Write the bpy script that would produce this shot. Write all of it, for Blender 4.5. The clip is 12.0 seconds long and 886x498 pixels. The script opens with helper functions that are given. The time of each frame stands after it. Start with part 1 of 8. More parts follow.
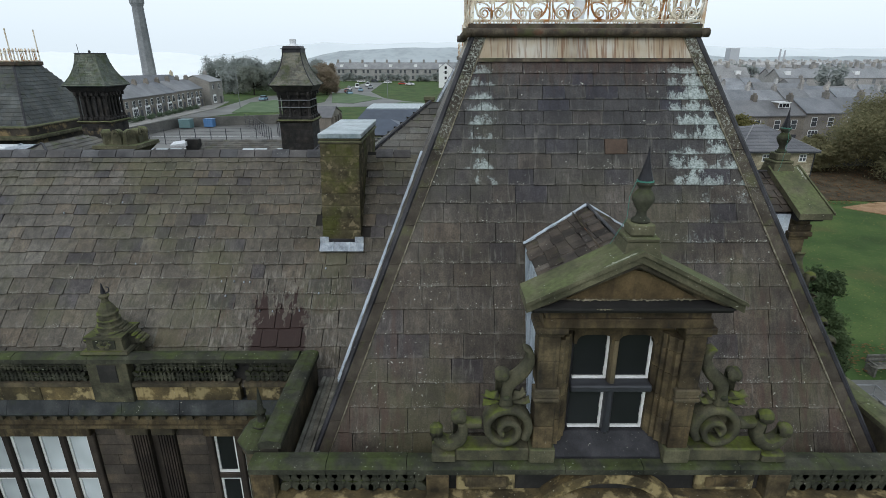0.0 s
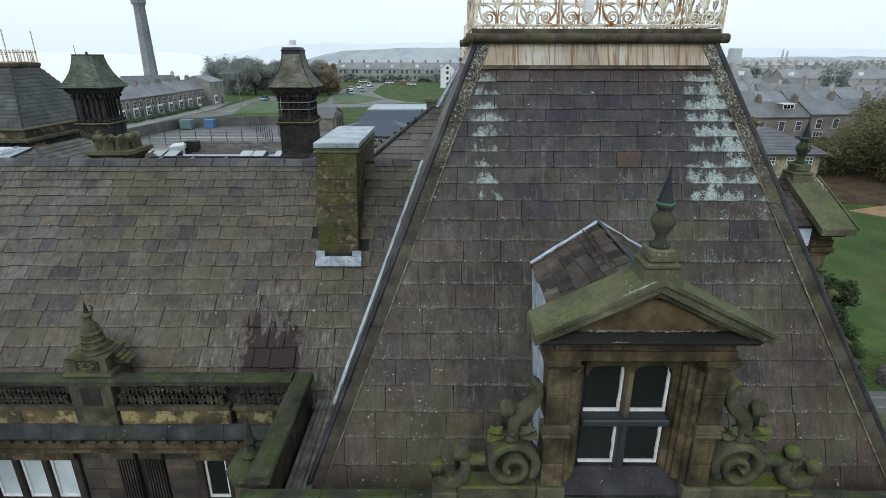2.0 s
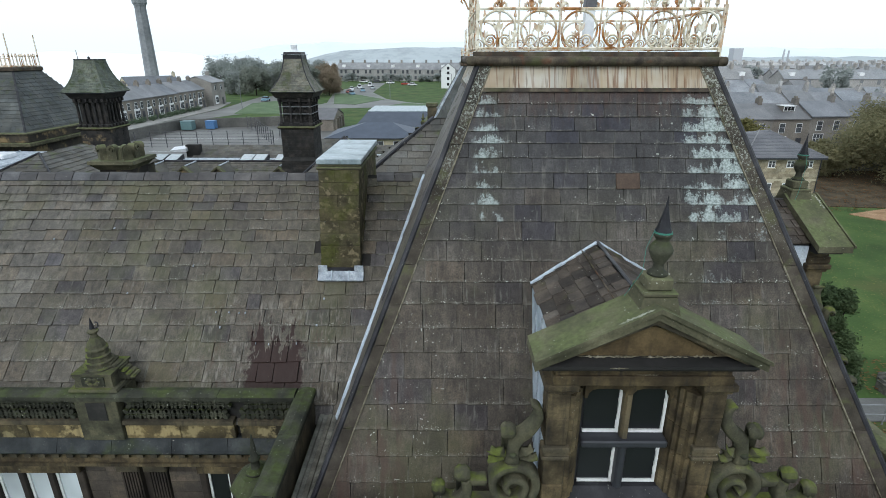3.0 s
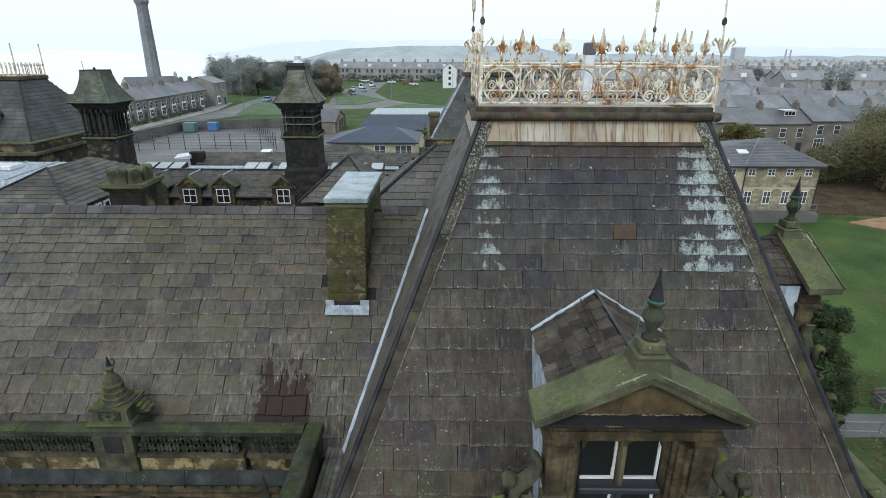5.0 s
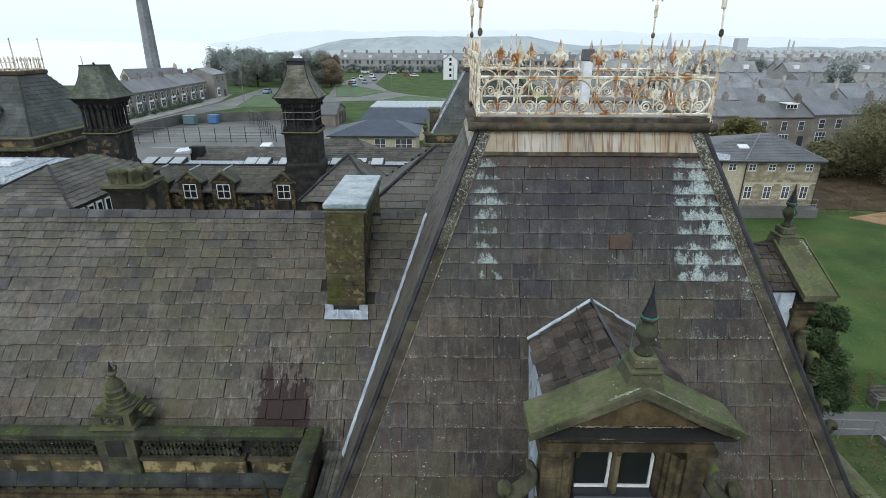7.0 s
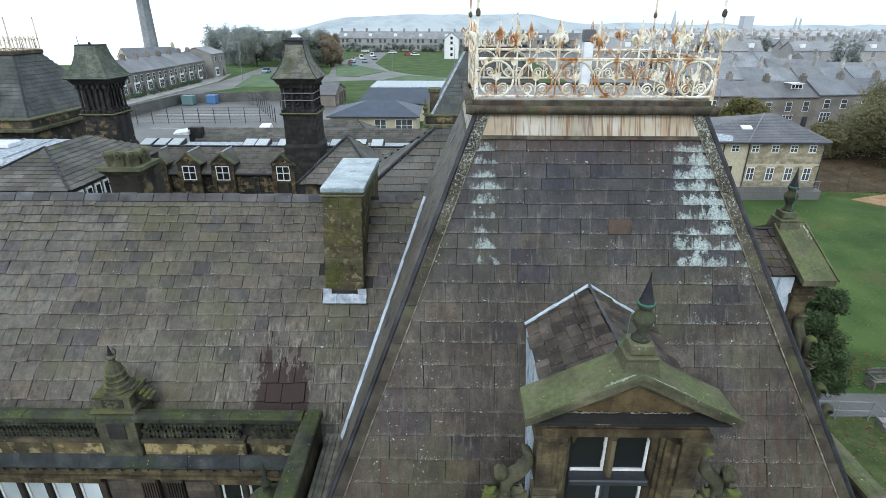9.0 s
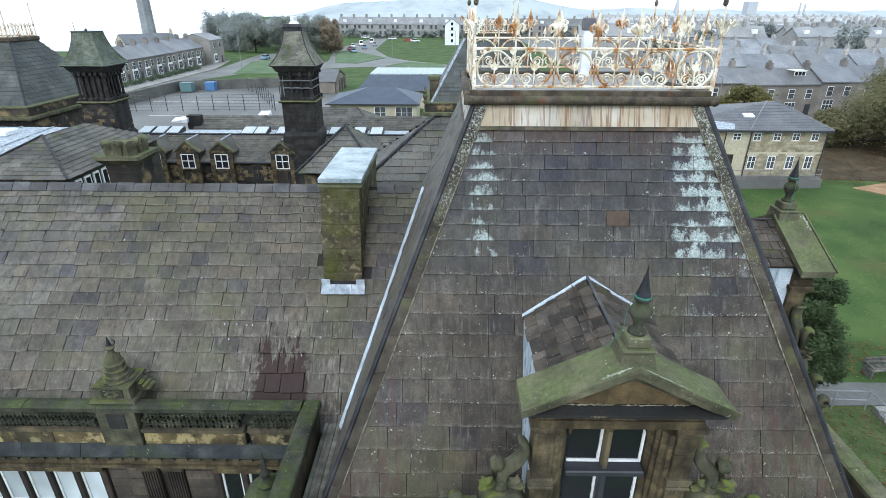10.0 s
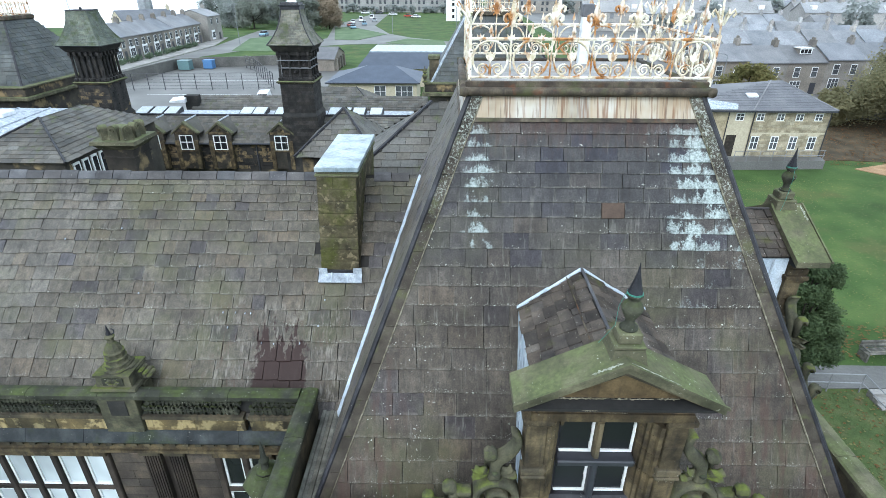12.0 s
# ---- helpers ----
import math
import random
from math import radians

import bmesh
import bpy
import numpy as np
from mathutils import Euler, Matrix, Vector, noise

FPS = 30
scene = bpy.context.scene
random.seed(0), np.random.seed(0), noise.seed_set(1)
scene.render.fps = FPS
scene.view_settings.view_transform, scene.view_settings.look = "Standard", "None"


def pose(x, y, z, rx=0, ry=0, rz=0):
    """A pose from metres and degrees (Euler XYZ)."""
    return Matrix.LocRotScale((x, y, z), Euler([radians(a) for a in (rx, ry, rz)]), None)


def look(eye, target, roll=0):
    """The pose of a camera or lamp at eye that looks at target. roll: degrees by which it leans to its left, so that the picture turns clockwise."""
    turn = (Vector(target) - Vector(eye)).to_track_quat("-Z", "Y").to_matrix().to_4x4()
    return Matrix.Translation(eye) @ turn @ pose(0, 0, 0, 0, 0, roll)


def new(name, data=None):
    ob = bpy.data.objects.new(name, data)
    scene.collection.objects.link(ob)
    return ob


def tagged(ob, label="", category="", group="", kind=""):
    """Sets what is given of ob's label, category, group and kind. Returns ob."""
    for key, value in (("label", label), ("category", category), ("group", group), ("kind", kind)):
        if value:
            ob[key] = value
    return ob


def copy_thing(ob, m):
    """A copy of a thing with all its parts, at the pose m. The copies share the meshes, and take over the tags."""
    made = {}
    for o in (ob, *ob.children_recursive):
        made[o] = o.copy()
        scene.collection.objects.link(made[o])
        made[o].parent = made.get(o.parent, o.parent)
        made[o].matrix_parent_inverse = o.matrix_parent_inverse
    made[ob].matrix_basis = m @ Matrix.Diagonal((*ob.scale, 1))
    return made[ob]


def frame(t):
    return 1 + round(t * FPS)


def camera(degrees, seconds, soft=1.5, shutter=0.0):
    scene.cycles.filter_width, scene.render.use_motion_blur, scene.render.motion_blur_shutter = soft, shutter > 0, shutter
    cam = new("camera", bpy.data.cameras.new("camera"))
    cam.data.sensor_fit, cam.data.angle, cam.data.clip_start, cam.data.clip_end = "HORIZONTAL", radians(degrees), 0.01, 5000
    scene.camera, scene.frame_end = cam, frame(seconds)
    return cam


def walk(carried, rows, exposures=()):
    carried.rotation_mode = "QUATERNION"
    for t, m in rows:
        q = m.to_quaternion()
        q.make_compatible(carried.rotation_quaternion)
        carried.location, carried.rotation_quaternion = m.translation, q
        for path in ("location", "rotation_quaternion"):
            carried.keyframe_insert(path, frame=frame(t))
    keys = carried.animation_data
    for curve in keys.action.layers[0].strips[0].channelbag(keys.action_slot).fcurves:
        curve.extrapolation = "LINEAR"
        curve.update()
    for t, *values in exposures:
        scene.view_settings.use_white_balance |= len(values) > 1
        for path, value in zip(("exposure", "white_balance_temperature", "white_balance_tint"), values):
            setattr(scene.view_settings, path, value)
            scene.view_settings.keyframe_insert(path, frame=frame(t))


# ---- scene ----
cam = camera(79.6, 12.0, 0.8)
METRES, EYE, TILT, LEAN, TURN = 2.8, 13.7, -20.0, 0.0, 0.0
ROWS = [
    (0.0, 0.0, 0.0, 0.0, 0.0, 0.0, -0.0),
    (0.5, -0.0013, 0.0265, -0.0047, 0.05, -0.0, -0.01),
    (1.0, -0.0007, 0.1309, 0.0237, 0.1, 0.03, -0.04),
    (1.5, -0.0013, 0.1913, 0.0714, 0.14, 0.02, -0.06),
    (2.0, -0.0002, 0.1984, 0.1132, 0.16, 0.0, -0.09),
    (2.5, -0.0024, 0.1791, 0.1662, 0.2, -0.02, -0.1),
    (3.0, -0.0053, 0.1546, 0.2341, 0.22, -0.06, -0.14),
    (5.0, -0.0261, 0.023, 0.5364, 0.31, -0.29, -0.31),
    (5.5, -0.025, -0.0063, 0.6137, 0.33, -0.33, -0.34),
    (6.0, -0.0207, -0.0116, 0.6392, 0.34, -0.34, -0.34),
    (6.5, -0.0139, -0.0116, 0.6444, 0.37, -0.48, -0.36),
    (7.0, -0.0076, -0.008, 0.6474, 0.38, -1.2, -0.37),
    (9.0, 0.0143, 0.011, 0.6701, 0.5, -3.22, -0.38),
    (9.5, 0.0242, 0.0157, 0.6795, 0.52, -3.8, -0.39),
    (10.0, 0.0315, 0.0207, 0.6927, 0.55, -4.53, -0.41),
    (10.5, 0.0409, 0.0247, 0.7089, 0.59, -5.14, -0.42),
    (11.0, 0.0511, 0.0275, 0.7275, 0.62, -5.66, -0.42),
    (11.5, 0.063, 0.0272, 0.7459, 0.65, -6.33, -0.43),
    (12.0, 0.067, 0.0207, 0.775, 0.68, -6.81, -0.43),
]
walk(cam, [(t, pose(0, 0, EYE, TILT, LEAN, TURN) @ pose(METRES * x, METRES * y, METRES * z, 90 + pitch, roll, yaw)) for t, x, y, z, yaw, pitch, roll in ROWS],
     [(0.0, -0.06, 6400, 10), (0.5, 0.08, 6400, 10), (1.0, 0.1, 6380, 10), (1.5, -0.02, 6320, 9), (2.0, 0.03, 6280, 9), (2.5, 0.18, 6280, 9), (3.0, 0.27, 6280, 9), (5.0, 0.15, 6280, 9), (6.5, 0.1, 6280, 9), (7.0, 0.12, 6280, 9), (9.0, 0.53, 6100, 9), (9.5, 0.66, 6050, 9), (12.0, 1.06, 5900, 8)])
# ---- light ----
world = bpy.data.worlds.new("overcast_sky")
scene.world = world
world.use_nodes = True
wn, wl = world.node_tree.nodes, world.node_tree.links
wn.clear()
sky = wn.new("ShaderNodeTexSky")
sky.sky_type, sky.sun_disc = "NISHITA", False
sky.sun_elevation, sky.sun_rotation = radians(38), radians(200)
sky.dust_density, sky.air_density = 4.0, 1.0
grey = wn.new("ShaderNodeHueSaturation")
grey.inputs["Saturation"].default_value = 0.12
cover = wn.new("ShaderNodeMix")
cover.data_type = "RGBA"
cover.inputs["Factor"].default_value = 0.72
cover.inputs["B"].default_value = (8.15, 9.25, 10.05, 1)
back = wn.new("ShaderNodeBackground")
back.inputs["Strength"].default_value = 0.135
wout = wn.new("ShaderNodeOutputWorld")
wl.new(sky.outputs["Color"], grey.inputs["Color"])
wl.new(grey.outputs["Color"], cover.inputs["A"])
wl.new(cover.outputs["Result"], back.inputs["Color"])
wl.new(back.outputs[0], wout.inputs[0])

sun_data = bpy.data.lights.new("sun", "SUN")
sun_data.energy, sun_data.angle, sun_data.color = 0.7, radians(25), (1.0, 0.97, 0.92)
sun = new("sun", sun_data)
sun.matrix_world = look((0, 0, 60), (6, 22, 40))


# ---- materials ----
class Nodes:
    """A small helper round one node tree."""

    def __init__(self, name):
        self.mat = bpy.data.materials.new(name)
        self.mat.use_nodes = True
        self.n, self.l = self.mat.node_tree.nodes, self.mat.node_tree.links
        self.bsdf = self.n["Principled BSDF"]
        self.pos = self.n.new("ShaderNodeNewGeometry").outputs["Position"]

    def put(self, socket, value):
        if isinstance(value, bpy.types.NodeSocket):
            self.l.new(value, socket)
        else:
            socket.default_value = value

    def math(self, op, a, b=0.0, clamp=False):
        m = self.n.new("ShaderNodeMath")
        m.operation, m.use_clamp = op, clamp
        self.put(m.inputs[0], a)
        self.put(m.inputs[1], b)
        return m.outputs[0]

    def noise(self, scale, detail=3.0, stretch=(1, 1, 1), rough=0.55, shift=0.0):
        p = self.n.new("ShaderNodeMapping")
        p.inputs["Scale"].default_value = stretch
        p.inputs["Location"].default_value = (shift, shift * 0.7, shift * 0.3)
        self.l.new(self.pos, p.inputs["Vector"])
        t = self.n.new("ShaderNodeTexNoise")
        self.l.new(p.outputs[0], t.inputs["Vector"])
        t.inputs["Scale"].default_value, t.inputs["Detail"].default_value, t.inputs["Roughness"].default_value = scale, detail, rough
        return t.outputs["Fac"]

    def step(self, fac, low, high):
        r = self.n.new("ShaderNodeMapRange")
        r.clamp = True
        self.put(r.inputs["Value"], fac)
        r.inputs["From Min"].default_value, r.inputs["From Max"].default_value = low, high
        return r.outputs["Result"]

    def ramp(self, fac, colours):
        r = self.n.new("ShaderNodeValToRGB")
        while len(r.color_ramp.elements) < len(colours):
            r.color_ramp.elements.new(0.5)
        for e, (p, c) in zip(r.color_ramp.elements, colours):
            e.position, e.color = p, (*c, 1)
        self.put(r.inputs["Fac"], fac)
        return r.outputs["Color"]

    def mix(self, fac, a, b, how="MIX"):
        m = self.n.new("ShaderNodeMix")
        m.data_type, m.blend_type = "RGBA", how
        self.put(m.inputs["Factor"], fac)
        for s, v in (("A", a), ("B", b)):
            self.put(m.inputs[s], v if isinstance(v, bpy.types.NodeSocket) else (*v, 1))
        return m.outputs["Result"]

    def scale_by(self, colour, value):
        m = self.n.new("ShaderNodeHueSaturation")
        self.put(m.inputs["Color"], colour)
        self.put(m.inputs["Value"], value)
        return m.outputs["Color"]

    def up(self):
        g = self.n.new("ShaderNodeNewGeometry")
        s = self.n.new("ShaderNodeSeparateXYZ")
        self.l.new(g.outputs["True Normal"], s.inputs[0])
        return s.outputs["Z"]

    def xyz(self):
        s = self.n.new("ShaderNodeSeparateXYZ")
        self.l.new(self.pos, s.inputs[0])
        return s.outputs

    def own(self, kind):
        if kind == "object":
            return self.n.new("ShaderNodeObjectInfo").outputs["Random"]
        return self.n.new("ShaderNodeNewGeometry").outputs["Random Per Island"]

    def bump(self, height, strength, distance=0.01):
        b = self.n.new("ShaderNodeBump")
        b.inputs["Strength"].default_value, b.inputs["Distance"].default_value = strength, distance
        self.l.new(height, b.inputs["Height"])
        self.l.new(b.outputs[0], self.bsdf.inputs["Normal"])

    def done(self, colour, rough=0.8, metal=0.0, shine=0.22):
        self.put(self.bsdf.inputs["Base Color"], colour if isinstance(colour, bpy.types.NodeSocket) else (*colour, 1))
        self.put(self.bsdf.inputs["Roughness"], rough)
        self.bsdf.inputs["Specular IOR Level"].default_value = shine
        self.bsdf.inputs["Metallic"].default_value = metal
        return self.mat


def surface(name, dark, mid, light, scale=2.0, fine=30.0, rough=0.8, own="", vary=0.3, moss=None, moss_at=(0.5, 0.62), top=False,
            lichen=0.0, streak=0.0, streak_colour=(0.02, 0.018, 0.016), metal=0.0, relief=0.35, distance=0.012, patch=None, patch_at=(0.6, 0.66)):
    """A weathered surface: broad tone, grain, piece-by-piece variation, algae, lichen specks, run-off streaks, bare patches."""
    k = Nodes(name)
    c = k.ramp(k.noise(scale, 4), [(0.3, dark), (0.5, mid), (0.7, light)])
    grain = k.noise(fine, 4, rough=0.7)
    c = k.mix(0.55, c, k.ramp(grain, [(0.3, (0.35, 0.35, 0.35)), (0.7, (1.0, 1.0, 1.0))]), "MULTIPLY")
    if patch:
        c = k.mix(k.step(k.noise(scale * 1.3, 5, shift=7.1), *patch_at), c, patch)
    if own:
        r = k.own(own)
        c = k.scale_by(c, k.math("ADD", k.math("MULTIPLY", r, vary * 2), 1 - vary))
        warm = k.math("FRACT", k.math("MULTIPLY", r, 7.3))
        c = k.mix(k.math("MULTIPLY", warm, 0.5), c, k.mix(1.0, c, (1.0, 0.86, 0.7), "MULTIPLY"))
    if streak:
        s = k.step(k.noise(5, 3, stretch=(2.2, 2.2, 0.25), shift=3.3), 0.52, 0.75)
        c = k.mix(k.math("MULTIPLY", s, streak), c, streak_colour)
    if moss:
        m = k.step(k.noise(1.7, 5, shift=11.0), *moss_at)
        if top:
            m = k.math("MULTIPLY", k.step(k.up(), 0.15, 0.75), k.step(k.noise(2.5, 5, shift=11.0), *moss_at))
        c = k.mix(k.math("MULTIPLY", m, 0.85), c, k.ramp(k.noise(14, 3), [(0.3, tuple(v * 0.55 for v in moss)), (0.7, moss)]))
    if lichen:
        sp = k.math("MULTIPLY", k.step(k.noise(26, 2, shift=2.0), 0.70, 0.74), k.step(k.noise(1.1, 3, shift=5.0), 0.62 - lichen, 0.75 - lichen))
        c = k.mix(k.math("MULTIPLY", sp, 0.85), c, (0.42, 0.42, 0.36))
    k.bump(k.math("ADD", grain, k.noise(scale * 4, 3)), relief, distance)
    return k.done(c, k.math("ADD", k.math("MULTIPLY", grain, 0.25), rough - 0.12), metal)


def plain(name, colour, rough=0.5, metal=0.0, vary=0.25, scale=6.0):
    k = Nodes(name)
    f = k.noise(scale, 4)
    c = k.mix(k.step(f, 0.3, 0.7), tuple(v * (1 - vary) for v in colour), colour)
    k.bump(k.noise(scale * 6, 3), 0.12, 0.004)
    return k.done(c, rough, metal, 0.4)


def slate_material(name, own, crust, stain=False):
    """Gritstone roof slate, damp, in grey-brown with algae; crust: pale lime crust beside the hips; stain: the brown bitumen patch."""
    k = Nodes(name)
    x, y, z = k.xyz()
    tones = [(0.3, (0.06, 0.052, 0.042)), (0.5, (0.088, 0.077, 0.062)), (0.72, (0.116, 0.103, 0.083))]
    if crust:
        tones = [(0.3, (0.041, 0.034, 0.028)), (0.5, (0.075, 0.063, 0.051)), (0.72, (0.113, 0.098, 0.081))]
    if own == "island":
        tones = [(0.3, (0.071, 0.064, 0.056)), (0.5, (0.105, 0.096, 0.083)), (0.72, (0.141, 0.129, 0.111))]
    c = k.ramp(k.noise(1.1, 4), tones)
    if crust:
        high = k.step(k.math("ADD", z, k.math("MULTIPLY", k.noise(0.8, 3), 1.6)), 11.4, 13.2)
        c = k.mix(k.math("MULTIPLY", high, 0.85), c, k.ramp(k.noise(2.0, 4, shift=4.0), [(0.35, (0.029, 0.03, 0.034)), (0.65, (0.056, 0.055, 0.059))]))
    r = k.own(own)
    spread = 0.22 if crust else 0.28
    c = k.scale_by(c, k.math("ADD", k.math("MULTIPLY", r, spread), 1.02 - spread / 2))
    tone = k.math("FRACT", k.math("MULTIPLY", r, 9.7))
    c = k.mix(k.math("MULTIPLY", k.step(tone, 0.75, 1.0), 0.3), c, k.mix(1.0, c, (1.35, 1.05, 0.75), "MULTIPLY"))
    c = k.mix(k.math("MULTIPLY", k.step(tone, 0.1, 0.06), 0.75), c, k.mix(1.0, c, (0.62, 0.64, 0.86), "MULTIPLY"))
    grain = k.noise(45, 5, rough=0.7)
    c = k.mix(0.8, c, k.ramp(grain, [(0.3, (0.32, 0.32, 0.32)), (0.7, (1.4, 1.4, 1.4))]), "MULTIPLY")
    mottle = k.noise(7.5, 5, stretch=(1, 1, 0.6), rough=0.68, shift=23.0)
    c = k.mix(0.6, c, k.ramp(mottle, [(0.32, (0.5, 0.5, 0.52)), (0.5, (0.95, 0.95, 0.95)), (0.68, (1.5, 1.47, 1.4))]), "MULTIPLY")
    run = k.step(k.noise(4.5, 3, stretch=(2.6, 1.0, 0.22), shift=3.3), 0.52, 0.74)
    c = k.mix(k.math("MULTIPLY", run, 0.6), c, (0.018, 0.016, 0.014))
    pale = k.step(k.noise(6.0, 3, stretch=(3.0, 1.0, 0.2), shift=8.3), 0.6, 0.78)
    c = k.mix(k.math("MULTIPLY", pale, 0.5), c, (0.17, 0.165, 0.145))
    algae = k.step(k.noise(0.9, 5, shift=11.0), 0.5, 0.68)
    if crust:
        algae = k.math("MULTIPLY", algae, k.math("SUBTRACT", 1.0, k.math("MULTIPLY", high, k.step(x, 0.6, 1.4))))
    c = k.mix(k.math("MULTIPLY", algae, 0.35), c, (0.075, 0.08, 0.03))
    v = k.n.new("ShaderNodeSeparateXYZ")
    k.l.new(k.n.new("ShaderNodeTexCoord").outputs["Object"], v.inputs[0])
    brink = k.step(v.outputs["Y"], 0.16, 0.03) if own == "object" else k.step(r, 2.0, 3.0)
    pale_brink = k.math("MULTIPLY", brink, k.step(k.noise(7, 4, rough=0.7, shift=14.0), 0.45, 0.62))
    c = k.mix(k.math("MULTIPLY", pale_brink, 0.5), c, (0.19, 0.18, 0.155))
    if own == "object":
        # paler rims along the sides and foot of the single slates
        rim = k.math("MAXIMUM", k.step(k.math("ABSOLUTE", v.outputs["X"]), 0.45, 0.49), k.step(v.outputs["Y"], 0.06, 0.02))
        rim = k.math("MULTIPLY", rim, k.step(k.noise(3.3, 4, rough=0.7, shift=27.0), 0.46, 0.6))
        c = k.mix(k.math("MULTIPLY", rim, 0.22 if crust else 0.5), c, (0.23, 0.22, 0.19))
    speck = k.math("MULTIPLY", k.math("MAXIMUM", k.step(k.noise(15, 1, shift=2.0), *((0.735, 0.76) if crust else (0.79, 0.81))), k.math("MULTIPLY", k.step(k.noise(48, 1, shift=6.0), 0.66, 0.7), k.step(v.outputs["Y"], 0.3, 0.05))), k.math("MULTIPLY", k.step(k.noise(1.3, 3, shift=5.0), 0.47, 0.57), k.step(v.outputs["Y"], 0.75, 0.2)))
    c = k.mix(k.math("MULTIPLY", speck, 0.9), c, (0.5, 0.52, 0.46))
    if crust:
        # lime crust that gathers along the lower edges of the slates beside both hips, high up
        edge = k.step(v.outputs["Y"], 0.8, 0.05)
        wander = k.math("MULTIPLY", k.math("SUBTRACT", k.noise(2.2, 5, shift=17.0), 0.5), 1.7)
        right = k.math("MULTIPLY", k.step(k.math("ADD", x, wander), 3.55, 4.25), k.step(k.math("ADD", z, wander), 11.1, 11.9))
        left = k.math("MULTIPLY", k.step(k.math("ABSOLUTE", k.math("SUBTRACT", k.math("ADD", x, k.math("MULTIPLY", wander, 0.3)), 0.66)), 0.38, 0.15), k.step(z, 10.9, 11.6))
        lower = k.math("MULTIPLY", k.step(k.math("ABSOLUTE", k.math("SUBTRACT", x, 4.4)), 0.7, 0.2), k.math("MULTIPLY", k.step(z, 10.0, 10.4), 0.4))
        zone = k.math("MAXIMUM", k.math("MAXIMUM", right, k.math("MULTIPLY", left, 0.8)), lower)
        zone = k.math("MULTIPLY", zone, k.step(k.noise(1.6, 4, stretch=(1.4, 1, 1), shift=21.0), 0.28, 0.52))
        ragged = k.math("ADD", k.math("MULTIPLY", k.noise(4, 8, stretch=(1.3, 1, 0.45), rough=0.82, shift=9.0), 1.2), k.math("MULTIPLY", edge, 0.24))
        ragged = k.math("ADD", ragged, k.math("MULTIPLY", k.math("SUBTRACT", k.noise(20, 4, rough=0.7, shift=33.0), 0.5), 0.45))
        c = k.mix(k.math("MULTIPLY", k.step(k.math("ADD", ragged, k.math("MULTIPLY", zone, 0.42)), 1.0, 1.1), k.math("MULTIPLY", zone, 0.85)), c,
                  k.ramp(k.noise(30, 3), [(0.35, (0.17, 0.205, 0.195)), (0.6, (0.41, 0.465, 0.455))]))
        rust = k.math("MULTIPLY", k.step(k.math("ADD", z, k.math("MULTIPLY", k.noise(7, 3, stretch=(2.0, 1, 0.15), shift=31.0), 1.4)), 13.85, 14.4), 0.4)
        c = k.mix(rust, c, (0.075, 0.034, 0.02))
        brown = k.math("MULTIPLY", k.step(k.noise(3.0, 3, stretch=(2.4, 1, 0.2), shift=41.0), 0.48, 0.62), k.math("MAXIMUM", k.step(x, 4.7, 5.3), k.step(x, -0.3, -0.9)))
        c = k.mix(k.math("MULTIPLY", k.math("MULTIPLY", brown, k.step(z, 10.4, 9.6)), 0.6), c, (0.062, 0.036, 0.028))
        dots = k.math("MULTIPLY", k.step(k.noise(24, 0, shift=51.0), 0.78, 0.8), k.step(k.math("ADD", x, k.math("MULTIPLY", k.math("SUBTRACT", z, 8.0), -0.36)), -0.3, -0.9))
        c = k.mix(k.math("MULTIPLY", k.math("MULTIPLY", dots, k.math("MULTIPLY", k.step(z, 10.3, 9.7), k.step(k.noise(1.6, 2, shift=15.0), 0.42, 0.52))), 0.9), c, (0.55, 0.57, 0.52))
    if stain:
        below = k.math("MULTIPLY", k.step(k.math("ABSOLUTE", k.math("ADD", x, 3.6)), 2.0, 1.3), k.step(k.math("ADD", z, k.noise(1.0, 2)), 10.0, 9.4))
        trail = k.step(k.noise(7.5, 4, stretch=(2.4, 0.6, 0.1), rough=0.6, shift=61.0), 0.5, 0.66)
        c = k.mix(k.math("MULTIPLY", k.math("MULTIPLY", below, trail), 0.55), c, k.ramp(k.noise(2.5, 2, shift=71.0), [(0.42, (0.075, 0.045, 0.035)), (0.55, (0.24, 0.22, 0.19))]))
        in_x = k.step(k.math("ADD", k.math("ABSOLUTE", k.math("ADD", x, 3.5)), k.math("MULTIPLY", k.noise(4, 4, stretch=(1, 1, 0.5), rough=0.7, shift=12.0), 0.9)), 1.15, 0.75)
        in_z = k.step(k.math("ADD", z, k.math("MULTIPLY", k.noise(3.2, 4, stretch=(3, 1, 0.12), rough=0.7), 2.6)), 9.95, 9.75)
        c = k.mix(k.math("MULTIPLY", k.step(k.math("MULTIPLY", in_x, in_z), 0.3, 0.5), 0.94), c, (0.022, 0.0095, 0.008))
    k.bump(k.math("ADD", k.math("MULTIPLY", grain, 0.5), k.noise(9, 4)), 0.8, 0.016)
    return k.done(c, k.math("ADD", k.math("MULTIPLY", grain, 0.3), 0.42))


